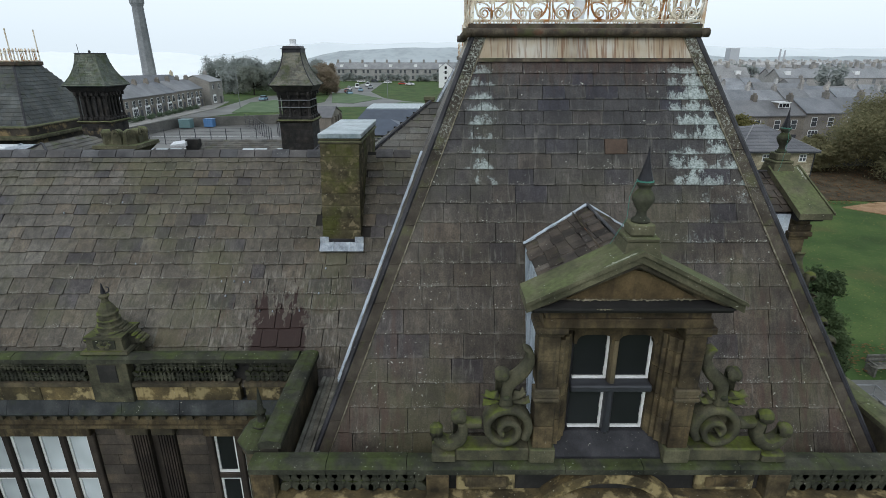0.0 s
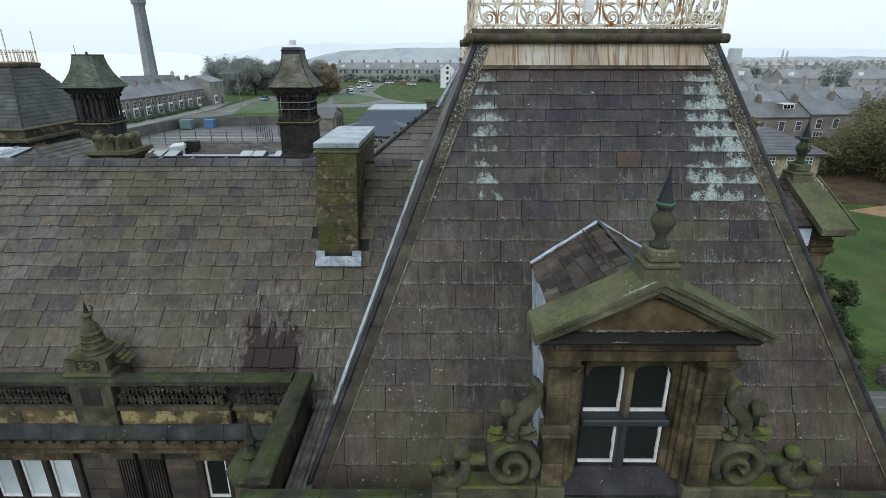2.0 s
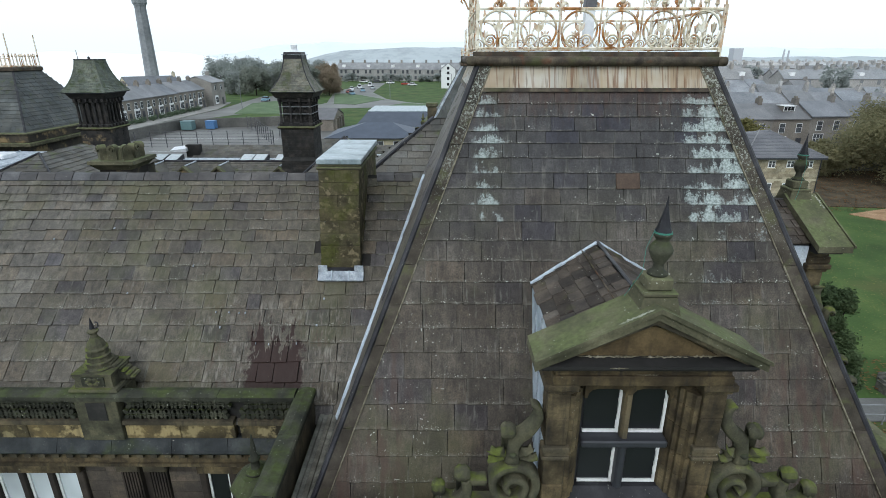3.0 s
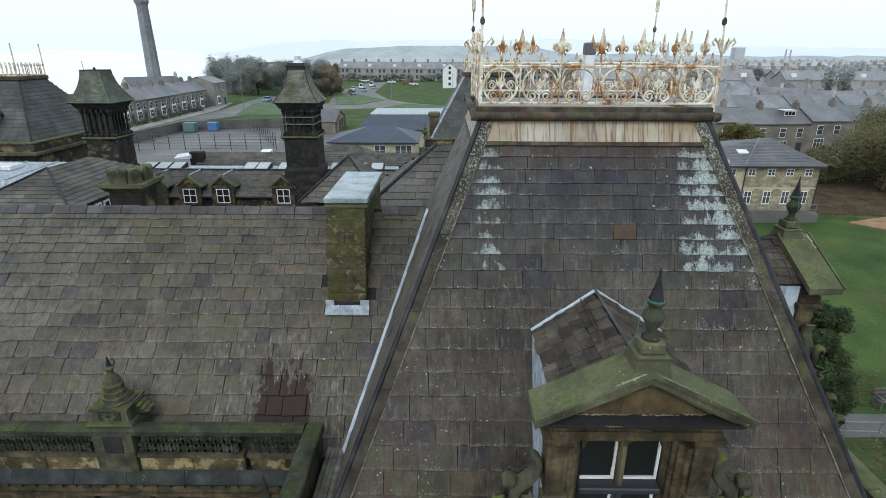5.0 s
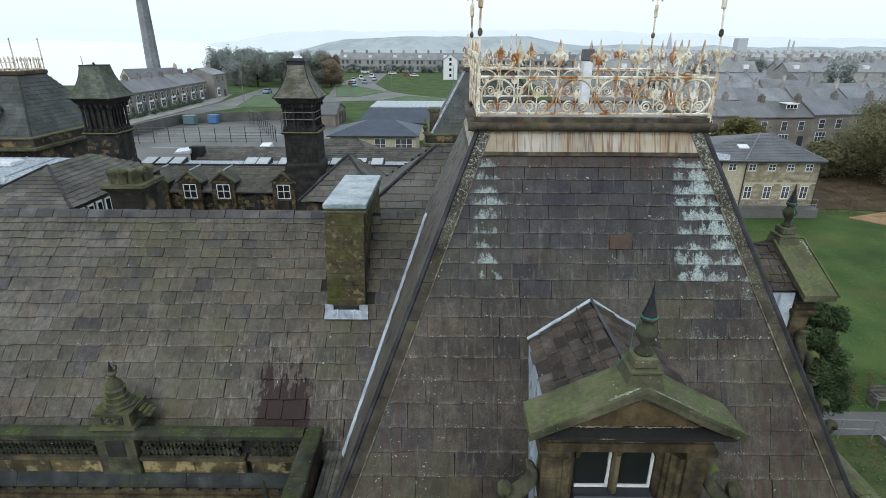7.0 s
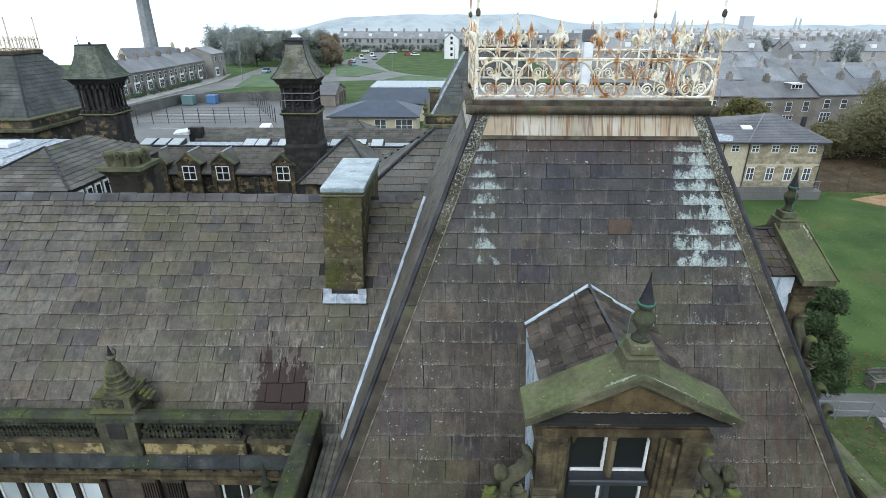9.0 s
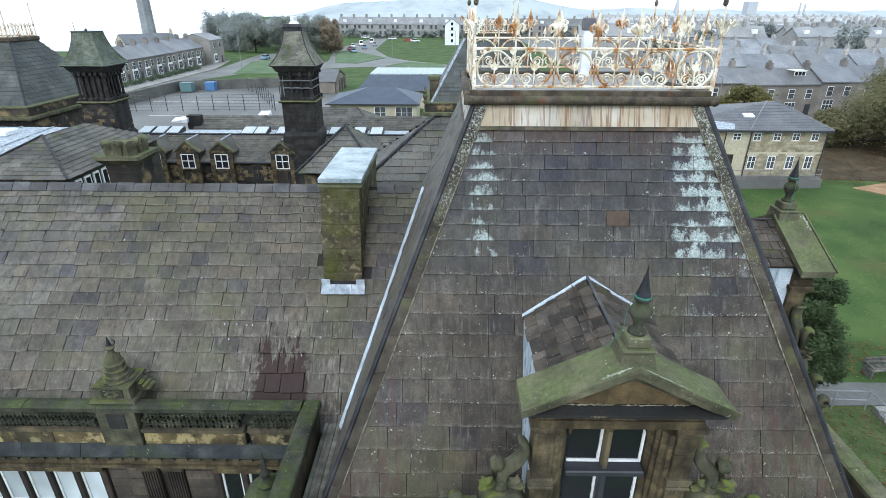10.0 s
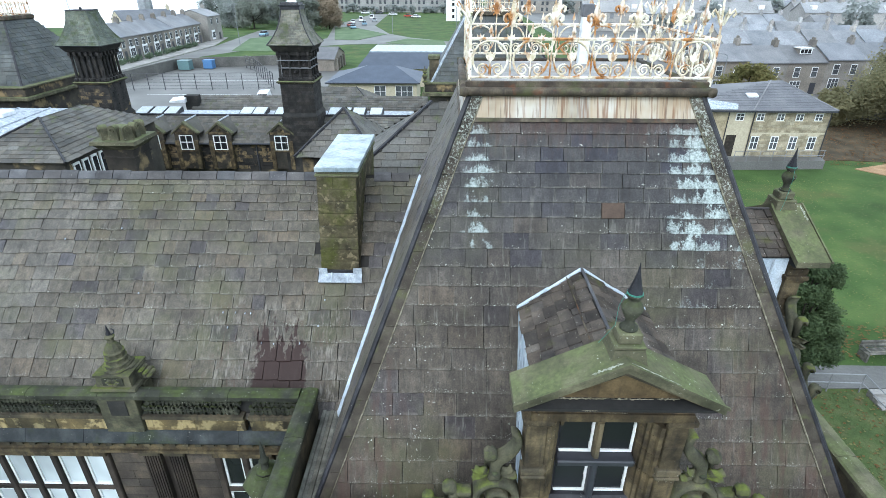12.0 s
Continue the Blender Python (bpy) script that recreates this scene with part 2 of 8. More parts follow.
SLATE_FRONT = slate_material("hip_roof_slate", "object", True)
SLATE_LEFT = slate_material("long_roof_slate", "object", False, True)
SLATE_REST = slate_material("joined_roof_slate", "island", False)
UNDER = plain("dark_roof_bedding", (0.02, 0.018, 0.016), 0.9)
STONE = surface("weathered_gritstone", (0.03, 0.027, 0.021), (0.08, 0.068, 0.046), (0.16, 0.128, 0.078), 1.6, 30, 0.85, streak=0.6, lichen=0.1)
STONE_BLOCK = surface("soot_dark_ashlar", (0.034, 0.03, 0.028), (0.074, 0.064, 0.056), (0.15, 0.12, 0.093), 1.3, 30, 0.85, own="object", streak=0.4)
STONE_MOSS = surface("algae_green_coping", (0.05, 0.05, 0.03), (0.1, 0.095, 0.06), (0.17, 0.16, 0.1), 2.2, 30, 0.85,
                     moss=(0.116, 0.138, 0.057), moss_at=(0.32, 0.62), top=True, lichen=0.22, streak=0.25)
COPING_DARK = surface("dark_algae_coping", (0.018, 0.019, 0.015), (0.04, 0.042, 0.03), (0.085, 0.085, 0.06), 2.6, 30, 0.85,
                      moss=(0.055, 0.072, 0.02), moss_at=(0.42, 0.62), top=True, lichen=0.26, streak=0.35)
STONE_CARVED = surface("carved_mossy_gritstone", (0.03, 0.029, 0.021), (0.072, 0.07, 0.046), (0.13, 0.12, 0.075), 3.0, 35, 0.88,
                       moss=(0.115, 0.14, 0.026), moss_at=(0.46, 0.6), top=True, lichen=0.1, streak=0.3)
STONE_BUFF = surface("buff_gritstone", (0.024, 0.019, 0.013), (0.078, 0.061, 0.036), (0.165, 0.13, 0.074), 3.2, 30, 0.85, own="object", vary=0.25, streak=0.8, lichen=0.1)
STONE_OCHRE = surface("soot_and_ochre_stone", (0.02, 0.019, 0.018), (0.038, 0.036, 0.032), (0.075, 0.067, 0.053), 0.8, 12, 0.85,
                      patch=(0.19, 0.15, 0.085), patch_at=(0.56, 0.66), own="island", vary=0.25)


def two_tone_stone():
    """Coursed sandstone, most blocks black with soot, some bare ochre."""
    k = Nodes("black_and_ochre_ashlar")
    r = k.own("object")
    soot = k.ramp(k.noise(2.0, 4), [(0.3, (0.012, 0.012, 0.013)), (0.7, (0.045, 0.041, 0.037))])
    ochre = k.ramp(k.noise(3.0, 4, shift=5.0), [(0.3, (0.1, 0.074, 0.04)), (0.7, (0.23, 0.175, 0.1))])
    bare = k.math("MULTIPLY", k.step(k.math("ADD", k.math("MULTIPLY", k.math("FRACT", k.math("MULTIPLY", r, 5.3)), 0.35), k.math("MULTIPLY", k.noise(0.55, 3, shift=3.0), 1.5)), 0.99, 1.08), k.step(k.noise(3.0, 5, rough=0.65, shift=13.0), 0.4, 0.52))
    c = k.mix(bare, soot, ochre)
    grain = k.noise(30, 4, rough=0.7)
    c = k.mix(0.5, c, k.ramp(grain, [(0.3, (0.4, 0.4, 0.4)), (0.7, (1.1, 1.1, 1.1))]), "MULTIPLY")
    k.bump(grain, 0.4, 0.012)
    return k.done(c, 0.85)


STONE_TWO = two_tone_stone()
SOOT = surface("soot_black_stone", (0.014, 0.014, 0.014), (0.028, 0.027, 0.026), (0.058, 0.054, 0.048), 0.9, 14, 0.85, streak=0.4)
LEAD_PALE = surface("pale_weathered_lead", (0.2, 0.23, 0.27), (0.36, 0.4, 0.45), (0.56, 0.61, 0.66), 5, 40, 0.5, streak=0.5, streak_colour=(0.12, 0.13, 0.14))
LEAD_DARK = surface("dark_lead", (0.013, 0.013, 0.016), (0.025, 0.025, 0.03), (0.05, 0.05, 0.056), 3, 40, 0.5, lichen=0.15)
BOARD = surface("weathered_gutter_boards", (0.05, 0.05, 0.045), (0.11, 0.11, 0.098), (0.2, 0.2, 0.18), 3, 30, 0.8, own="object")


def iron_material():
    """Old white paint on iron, creamed and flaking, orange rust in runs; every third or so bar far gone."""
    k = Nodes("flaking_white_iron")
    c = k.ramp(k.noise(6, 4), [(0.35, (0.5, 0.42, 0.29)), (0.5, (0.68, 0.62, 0.5)), (0.65, (0.78, 0.75, 0.68))])
    r = k.own("object")
    amount = k.math("ADD", k.noise(5, 4, stretch=(1, 1, 0.5), shift=3.0), k.math("MULTIPLY", k.math("SUBTRACT", r, 0.5), 0.1))
    c = k.mix(k.step(amount, 0.48, 0.62), c, k.ramp(k.noise(14, 3, shift=6.0), [(0.35, (0.2, 0.085, 0.03)), (0.6, (0.42, 0.2, 0.07))]))
    c = k.mix(k.step(k.noise(22, 3, shift=9.0), 0.62, 0.7), c, (0.07, 0.035, 0.022))
    k.bump(k.noise(60, 3), 0.3, 0.004)
    return k.done(c, 0.65)


def hip_material():
    """Brown-grey hip stones with a pale lichen crust that thickens towards the top."""
    k = Nodes("lichened_hip_stone")
    x, y, z = k.xyz()
    c = k.ramp(k.noise(3.0, 4), [(0.3, (0.032, 0.026, 0.02)), (0.5, (0.06, 0.05, 0.039)), (0.7, (0.1, 0.087, 0.068))])
    c = k.scale_by(c, k.math("ADD", k.math("MULTIPLY", k.own("object"), 0.5), 0.75))
    high = k.step(k.math("ADD", z, k.math("MULTIPLY", k.noise(1.5, 3), 2.4)), 11.2, 14.6)
    crust = k.step(k.math("ADD", k.noise(26, 7, rough=0.8, shift=3.0), k.math("MULTIPLY", high, 0.16)), 0.65, 0.72)
    c = k.mix(k.math("MULTIPLY", crust, 0.8), c, k.ramp(k.noise(40, 3), [(0.35, (0.2, 0.22, 0.185)), (0.6, (0.5, 0.53, 0.48))]))
    c = k.mix(k.math("MULTIPLY", k.step(k.noise(3.5, 4, shift=8.0), 0.55, 0.68), 0.5), c, (0.09, 0.1, 0.035))
    grain = k.noise(50, 5, rough=0.7)
    c = k.mix(0.5, c, k.ramp(grain, [(0.3, (0.45, 0.45, 0.45)), (0.7, (1.1, 1.1, 1.1))]), "MULTIPLY")
    k.bump(k.math("ADD", grain, crust), 0.5, 0.012)
    return k.done(c, 0.8)


IRON = iron_material()
LEAD_HIP = hip_material()
RUST = surface("rusted_gutter_iron", (0.03, 0.025, 0.02), (0.072, 0.057, 0.042), (0.15, 0.125, 0.09), 4, 30, 0.7, moss=(0.07, 0.075, 0.03), moss_at=(0.54, 0.66), patch=(0.1, 0.045, 0.024), patch_at=(0.56, 0.72), streak=0.5)


def fascia_material():
    """Cream paint with run-off of rust in vertical streaks, paler towards bare panels."""
    k = Nodes("rust_streaked_fascia")
    c = k.ramp(k.noise(1.4, 3), [(0.35, (0.25, 0.2, 0.14)), (0.5, (0.36, 0.31, 0.235)), (0.65, (0.44, 0.41, 0.36))])
    for scale, low, high, colour, amount, shift in ((7.0, 0.48, 0.66, (0.28, 0.19, 0.11), 0.6, 1.0), (1.6, 0.5, 0.66, (0.36, 0.28, 0.18), 0.6, 9.0), (2.2, 0.54, 0.64, (0.3, 0.32, 0.31), 0.6, 14.0), (17.0, 0.52, 0.64, (0.15, 0.065, 0.03), 0.7, 4.0), (30.0, 0.56, 0.66, (0.1, 0.07, 0.05), 0.6, 6.0)):
        f = k.step(k.noise(scale, 2, stretch=(1.0, 0.05, 0.06), shift=shift), low, high)
        c = k.mix(k.math("MULTIPLY", f, amount), c, colour)
    k.bump(k.noise(20, 3), 0.2, 0.006)
    return k.done(c, 0.6)


FASCIA = fascia_material()
RIDGE_TILE = surface("grey_ridge_tile", (0.05, 0.05, 0.055), (0.08, 0.08, 0.086), (0.115, 0.115, 0.12), 3, 40, 0.65, own="object", vary=0.25, lichen=0.1)
FLASHING = surface("bright_lead_flashing", (0.34, 0.4, 0.47), (0.5, 0.57, 0.65), (0.66, 0.72, 0.78), 3, 30, 0.45, streak=0.35, streak_colour=(0.14, 0.16, 0.19))
# Dark patches paint a puddle's reflection into the colour of the wet lead.
LEAD_CAP = surface("wet_lead_cap", (0.2, 0.25, 0.27), (0.34, 0.4, 0.43), (0.5, 0.56, 0.59), 2.2, 14, 0.35, patch=(0.1, 0.13, 0.135), patch_at=(0.58, 0.74), streak=0.2)
SLAB_DARK = surface("blackened_weathering_stone", (0.012, 0.014, 0.016), (0.026, 0.03, 0.033), (0.06, 0.066, 0.066), 2.4, 30, 0.6, moss=(0.035, 0.045, 0.02), moss_at=(0.56, 0.7), lichen=0.08)
CHIMNEY_MOSS = surface("green_stained_chimney_stone", (0.036, 0.032, 0.02), (0.08, 0.071, 0.041), (0.135, 0.118, 0.072), 4.5, 40, 0.88, own="object", vary=0.15, streak=0.35,
                       moss=(0.07, 0.076, 0.018), moss_at=(0.45, 0.62), lichen=0.12, patch=(0.18, 0.155, 0.1), patch_at=(0.56, 0.64))
WHITE = plain("white_window_paint", (0.75, 0.76, 0.76), 0.45)
WHITE_SHEET = plain("white_sheet_metal", (0.72, 0.74, 0.77), 0.35)
DARK_PAINT = plain("dark_grey_paint", (0.035, 0.037, 0.045), 0.5)
COPPER = plain("green_copper", (0.05, 0.2, 0.155), 0.55)
TYMPANUM = surface("bare_orange_buff_stone", (0.055, 0.039, 0.021), (0.105, 0.074, 0.037), (0.17, 0.122, 0.062), 2.2, 30, 0.85, streak=0.3)
FACADE = surface("brown_sooty_facade", (0.016, 0.014, 0.013), (0.036, 0.029, 0.025), (0.075, 0.059, 0.047), 0.9, 20, 0.85, streak=0.5)
REAR_SLATE = surface("mossy_rear_slate", (0.07, 0.069, 0.064), (0.103, 0.101, 0.094), (0.145, 0.142, 0.13), 0.7, 14, 0.7, own="island", vary=0.25, moss=(0.085, 0.1, 0.042), moss_at=(0.58, 0.72), streak=0.3)
PAVILION_SLATE = surface("dark_pavilion_slate", (0.048, 0.055, 0.056), (0.075, 0.084, 0.085), (0.108, 0.117, 0.116), 0.7, 14, 0.6, own="island", vary=0.14, streak=0.3, moss=(0.06, 0.072, 0.035), moss_at=(0.56, 0.72))
DORMER_SLATE = surface("mottled_dormer_slate", (0.036, 0.032, 0.03), (0.07, 0.06, 0.053), (0.115, 0.1, 0.085), 2.5, 40, 0.7, own="object", vary=0.4, lichen=0.4, moss=(0.08, 0.08, 0.03), moss_at=(0.6, 0.7))
YARD_STONE = surface("grey_yard_stone", (0.085, 0.085, 0.08), (0.125, 0.123, 0.115), (0.17, 0.165, 0.15), 0.4, 4, 0.9)
ROOF_TOWN = surface("blue_grey_terrace_slate", (0.125, 0.135, 0.155), (0.165, 0.177, 0.2), (0.21, 0.222, 0.245), 0.35, 5, 0.5, own="object", vary=0.22)
DECK = surface("grey_lead_deck", (0.17, 0.165, 0.16), (0.27, 0.26, 0.25), (0.37, 0.36, 0.345), 2.0, 20, 0.55, patch=(0.2, 0.12, 0.08), patch_at=(0.62, 0.74))
GRASS = surface("autumn_lawn", (0.03, 0.058, 0.014), (0.05, 0.092, 0.022), (0.085, 0.125, 0.034), 0.22, 7, 0.95, relief=0.4, distance=0.04, patch=(0.07, 0.078, 0.026), patch_at=(0.54, 0.72))
# Far copy of the lawn, its colour lightened to hold the haze.
GRASS_FAR = surface("misty_grass", (0.075, 0.12, 0.06), (0.105, 0.155, 0.08), (0.14, 0.185, 0.105), 0.25, 5, 0.95, relief=0.2)
TARMAC = surface("wet_tarmac", (0.098, 0.097, 0.093), (0.139, 0.137, 0.131), (0.183, 0.18, 0.172), 0.12, 8, 0.55, relief=0.15)
PAVING = surface("pale_concrete_paving", (0.2, 0.195, 0.185), (0.28, 0.27, 0.255), (0.36, 0.35, 0.33), 0.4, 10, 0.7, relief=0.15)
SOIL = surface("leaf_strewn_soil", (0.04, 0.033, 0.02), (0.072, 0.055, 0.033), (0.12, 0.088, 0.052), 0.6, 8, 0.95)
BED = surface("soil_with_thin_grass", (0.034, 0.055, 0.017), (0.056, 0.083, 0.026), (0.09, 0.105, 0.042), 0.9, 12, 0.95, relief=0.5, distance=0.05, patch=(0.095, 0.075, 0.04), patch_at=(0.56, 0.7))
SANDY = surface("fallen_leaf_carpet", (0.24, 0.14, 0.07), (0.33, 0.21, 0.12), (0.42, 0.28, 0.17), 0.8, 9, 0.95)
HOUSE_STONE = surface("buff_coursed_stone", (0.22, 0.195, 0.14), (0.33, 0.3, 0.22), (0.44, 0.405, 0.31), 1.6, 9, 0.85, own="object", vary=0.2)
RENDER_BUFF = plain("buff_rendered_wall", (0.46, 0.41, 0.3), 0.8)
ROOF_BLUE = surface("blue_grey_new_slate", (0.05, 0.064, 0.093), (0.06, 0.076, 0.11), (0.071, 0.089, 0.127), 0.6, 8, 0.5, own="island", vary=0.12)
ROOF_GREY = surface("grey_house_slate", (0.095, 0.1, 0.115), (0.125, 0.13, 0.147), (0.16, 0.165, 0.18), 0.5, 6, 0.5, own="object", vary=0.15)
TERRACE = surface("sooty_terrace_stone", (0.16, 0.15, 0.14), (0.22, 0.207, 0.19), (0.28, 0.265, 0.24), 0.4, 5, 0.85, own="object", vary=0.2)
# Town stone and slate, with the haze of distance painted in as paler colour.
TOWN_WALL = surface("haze_paled_town_stone", (0.26, 0.26, 0.26), (0.33, 0.33, 0.325), (0.4, 0.4, 0.39), 0.1, 2, 0.9, own="object", vary=0.15)
TOWN_ROOF = surface("haze_paled_town_slate", (0.2, 0.215, 0.235), (0.26, 0.275, 0.295), (0.32, 0.335, 0.35), 0.1, 2, 0.6, own="object", vary=0.15)
SKYLIGHT = plain("pale_skylight_pane", (0.44, 0.48, 0.5), 0.15)


def glass_material(name, colour):
    k = Nodes(name)
    return k.done(k.mix(k.step(k.noise(0.7, 2), 0.35, 0.65), colour, tuple(v * 1.7 for v in colour)), 0.08, 0.0, 0.32)


GLASS = glass_material("dark_window_glass", (0.012, 0.013, 0.015))
GLASS_GREY = glass_material("grey_window_glass", (0.05, 0.055, 0.06))
GLASS_PALE = glass_material("curtained_window_glass", (0.3, 0.33, 0.35))


def leaf_material(name, a, b, c):
    k = Nodes(name)
    k.bsdf.inputs["Subsurface Weight"].default_value = 0.0
    colour = k.mix(0.6, k.ramp(k.own("island"), [(0.1, a), (0.5, b), (0.9, c)]), k.ramp(k.noise(0.5, 3), [(0.3, a), (0.7, c)]))
    k.done(colour, 0.75)
    thin = k.n.new("ShaderNodeBsdfTranslucent")
    k.l.new(colour, thin.inputs["Color"])
    both = k.n.new("ShaderNodeMixShader")
    both.inputs[0].default_value = 0.5
    k.l.new(k.bsdf.outputs[0], both.inputs[1])
    k.l.new(thin.outputs[0], both.inputs[2])
    k.l.new(both.outputs[0], k.n["Material Output"].inputs["Surface"])
    return k.mat


LEAF_OLIVE = leaf_material("olive_autumn_leaves", (0.14, 0.14, 0.078), (0.2, 0.192, 0.105), (0.265, 0.24, 0.135))
LEAF_GREEN = leaf_material("dark_green_leaves", (0.036, 0.058, 0.028), (0.066, 0.1, 0.045), (0.105, 0.145, 0.066))
LEAF_MIXED = leaf_material("yellowing_leaves", (0.11, 0.112, 0.045), (0.17, 0.165, 0.065), (0.23, 0.2, 0.08))
LEAF_RUST = leaf_material("rust_red_leaves", (0.11, 0.05, 0.02), (0.17, 0.08, 0.03), (0.22, 0.12, 0.05))
# Misty leaf sets: greyed and lightened to paint distance haze into the leaves.
LEAF_HEDGE = leaf_material("misty_green_hedge_leaves", (0.08, 0.12, 0.075), (0.115, 0.16, 0.1), (0.15, 0.19, 0.125))
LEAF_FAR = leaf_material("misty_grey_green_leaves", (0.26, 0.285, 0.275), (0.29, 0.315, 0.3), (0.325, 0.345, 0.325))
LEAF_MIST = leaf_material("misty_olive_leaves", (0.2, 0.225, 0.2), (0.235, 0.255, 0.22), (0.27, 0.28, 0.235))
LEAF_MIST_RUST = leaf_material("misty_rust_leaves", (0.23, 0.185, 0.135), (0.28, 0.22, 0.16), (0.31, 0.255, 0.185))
BARK = surface("damp_bark", (0.02, 0.017, 0.014), (0.035, 0.03, 0.024), (0.06, 0.05, 0.04), 4, 25, 0.9)
PLINTH = surface("lichened_ochre_plinth", (0.035, 0.03, 0.02), (0.085, 0.07, 0.04), (0.15, 0.12, 0.06), 2.6, 35, 0.85, patch=(0.25, 0.21, 0.115), patch_at=(0.5, 0.58), lichen=0.25, streak=0.5, own="object", vary=0.2)
LIME = surface("pale_lime_crust", (0.14, 0.15, 0.1), (0.28, 0.29, 0.22), (0.48, 0.5, 0.43), 14, 50, 0.7)
STONE_PALE = surface("crusted_pale_stone", (0.1, 0.09, 0.06), (0.2, 0.18, 0.13), (0.34, 0.31, 0.24), 12, 50, 0.85)
# Terrace stone and slate lightened, so haze sits in the base colour.
TERRACE_MID = surface("haze_paled_terrace_stone", (0.22, 0.218, 0.21), (0.28, 0.278, 0.268), (0.34, 0.336, 0.325), 0.3, 4, 0.85, own="object", vary=0.2)
ROOF_MID = surface("haze_paled_slate", (0.16, 0.172, 0.19), (0.21, 0.222, 0.24), (0.26, 0.272, 0.29), 0.3, 4, 0.55, own="object", vary=0.2)
TOWN_GLASS = plain("far_window_glass", (0.2, 0.21, 0.22), 0.2)
CHIMNEY_STONE = surface("grey_chimney_stone", (0.17, 0.18, 0.19), (0.22, 0.23, 0.24), (0.27, 0.28, 0.29), 0.1, 1.0, 0.9)
# Mill stone paled: the haze before it is mixed into its colour.
MIST_DARK = plain("misty_mill_stone", (0.42, 0.43, 0.45), 0.9)


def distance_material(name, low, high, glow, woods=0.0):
    """A plain backdrop of hills or mist, its haze made by pale colour and self-glow."""
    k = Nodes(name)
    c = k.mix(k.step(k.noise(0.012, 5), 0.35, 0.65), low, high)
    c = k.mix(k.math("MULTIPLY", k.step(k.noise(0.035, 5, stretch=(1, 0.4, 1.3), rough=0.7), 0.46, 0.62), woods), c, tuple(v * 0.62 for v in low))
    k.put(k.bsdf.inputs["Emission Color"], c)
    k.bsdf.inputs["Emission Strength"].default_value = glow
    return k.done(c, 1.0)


# Still paler copies for farther rows; their haze is base colour too.
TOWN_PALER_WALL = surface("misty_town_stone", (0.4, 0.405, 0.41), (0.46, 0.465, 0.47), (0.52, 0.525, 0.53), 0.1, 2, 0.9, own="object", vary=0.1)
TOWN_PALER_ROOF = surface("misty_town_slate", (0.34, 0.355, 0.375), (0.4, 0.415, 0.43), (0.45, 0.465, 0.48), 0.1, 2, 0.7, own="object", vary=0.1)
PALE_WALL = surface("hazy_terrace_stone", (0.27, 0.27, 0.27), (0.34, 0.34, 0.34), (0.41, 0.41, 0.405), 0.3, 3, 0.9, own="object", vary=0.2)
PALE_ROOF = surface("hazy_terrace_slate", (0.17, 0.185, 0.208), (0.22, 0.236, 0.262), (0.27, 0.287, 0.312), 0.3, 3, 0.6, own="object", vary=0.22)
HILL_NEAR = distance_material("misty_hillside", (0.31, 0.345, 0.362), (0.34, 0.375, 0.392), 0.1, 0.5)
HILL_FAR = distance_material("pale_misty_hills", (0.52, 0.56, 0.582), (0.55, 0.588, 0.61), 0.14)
HILL_FOG = distance_material("glowing_mist_sheet", (0.55, 0.58, 0.6), (0.57, 0.6, 0.62), 0.42)


# ---- building tools ----
def thing(name, at=(0, 0, 0), rz=0.0, label="", category="", group="", kind=""):
    ob = new(name)
    ob.empty_display_size = 0.2
    ob.matrix_basis = pose(*at, 0, 0, rz)
    return tagged(ob, label, category, group, kind)


def mesh_of(bm, name, material, smooth=False):
    bmesh.ops.recalc_face_normals(bm, faces=bm.faces)
    me = bpy.data.meshes.new(name)
    bm.to_mesh(me)
    bm.free()
    me.materials.append(material)
    if smooth:
        for p in me.polygons:
            p.use_smooth = True
    return me


def part(name, bm, material, parent, label="", smooth=False, world_space=True):
    """Links a bmesh, in the world's metres or in its parent's, as one mesh under a thing or a part."""
    ob = new(name, bm if isinstance(bm, bpy.types.Mesh) else mesh_of(bm, name, material, smooth))
    ob.parent = parent
    if world_space and parent.type == "EMPTY":
        ob.matrix_parent_inverse = parent.matrix_basis.inverted()
    return tagged(ob, label)


def own_part(name, bm, material, parent, label="", smooth=False):
    return part(name, bm, material, parent, label, smooth, False)


def solid(name, bm, material, label="", category="", kind="structure", smooth=False, group=""):
    return tagged(new(name, mesh_of(bm, name, material, smooth)), label, category, group, kind)


def bx(bm, x0, x1, y0, y1, z0, z1, bevel=0.0):
    vs = [bm.verts.new((x, y, z)) for x in (x0, x1) for y in (y0, y1) for z in (z0, z1)]
    fs = [bm.faces.new([vs[i] for i in f]) for f in ((0, 1, 3, 2), (4, 6, 7, 5), (0, 4, 5, 1), (2, 3, 7, 6), (0, 2, 6, 4), (1, 5, 7, 3))]
    if bevel:
        es = list({e for f in fs for e in f.edges})
        bmesh.ops.bevel(bm, geom=es, offset=bevel, segments=1, affect="EDGES", profile=0.5)
    return bm


def box(*a):
    return bx(bmesh.new(), *a)


def hull(bm, low, high):
    """A solid between two polygons with as many corners."""
    a, b = [bm.verts.new(p) for p in low], [bm.verts.new(p) for p in high]
    n = len(a)
    bm.faces.new(a[::-1])
    bm.faces.new(b)
    for i in range(n):
        bm.faces.new((a[i], a[(i + 1) % n], b[(i + 1) % n], b[i]))
    return bm


def prism_x(bm, outline, x0, x1):
    return hull(bm, [(x0, y, z) for y, z in outline], [(x1, y, z) for y, z in outline])


def prism_y(bm, outline, y0, y1):
    return hull(bm, [(x, y0, z) for x, z in outline], [(x, y1, z) for x, z in outline])


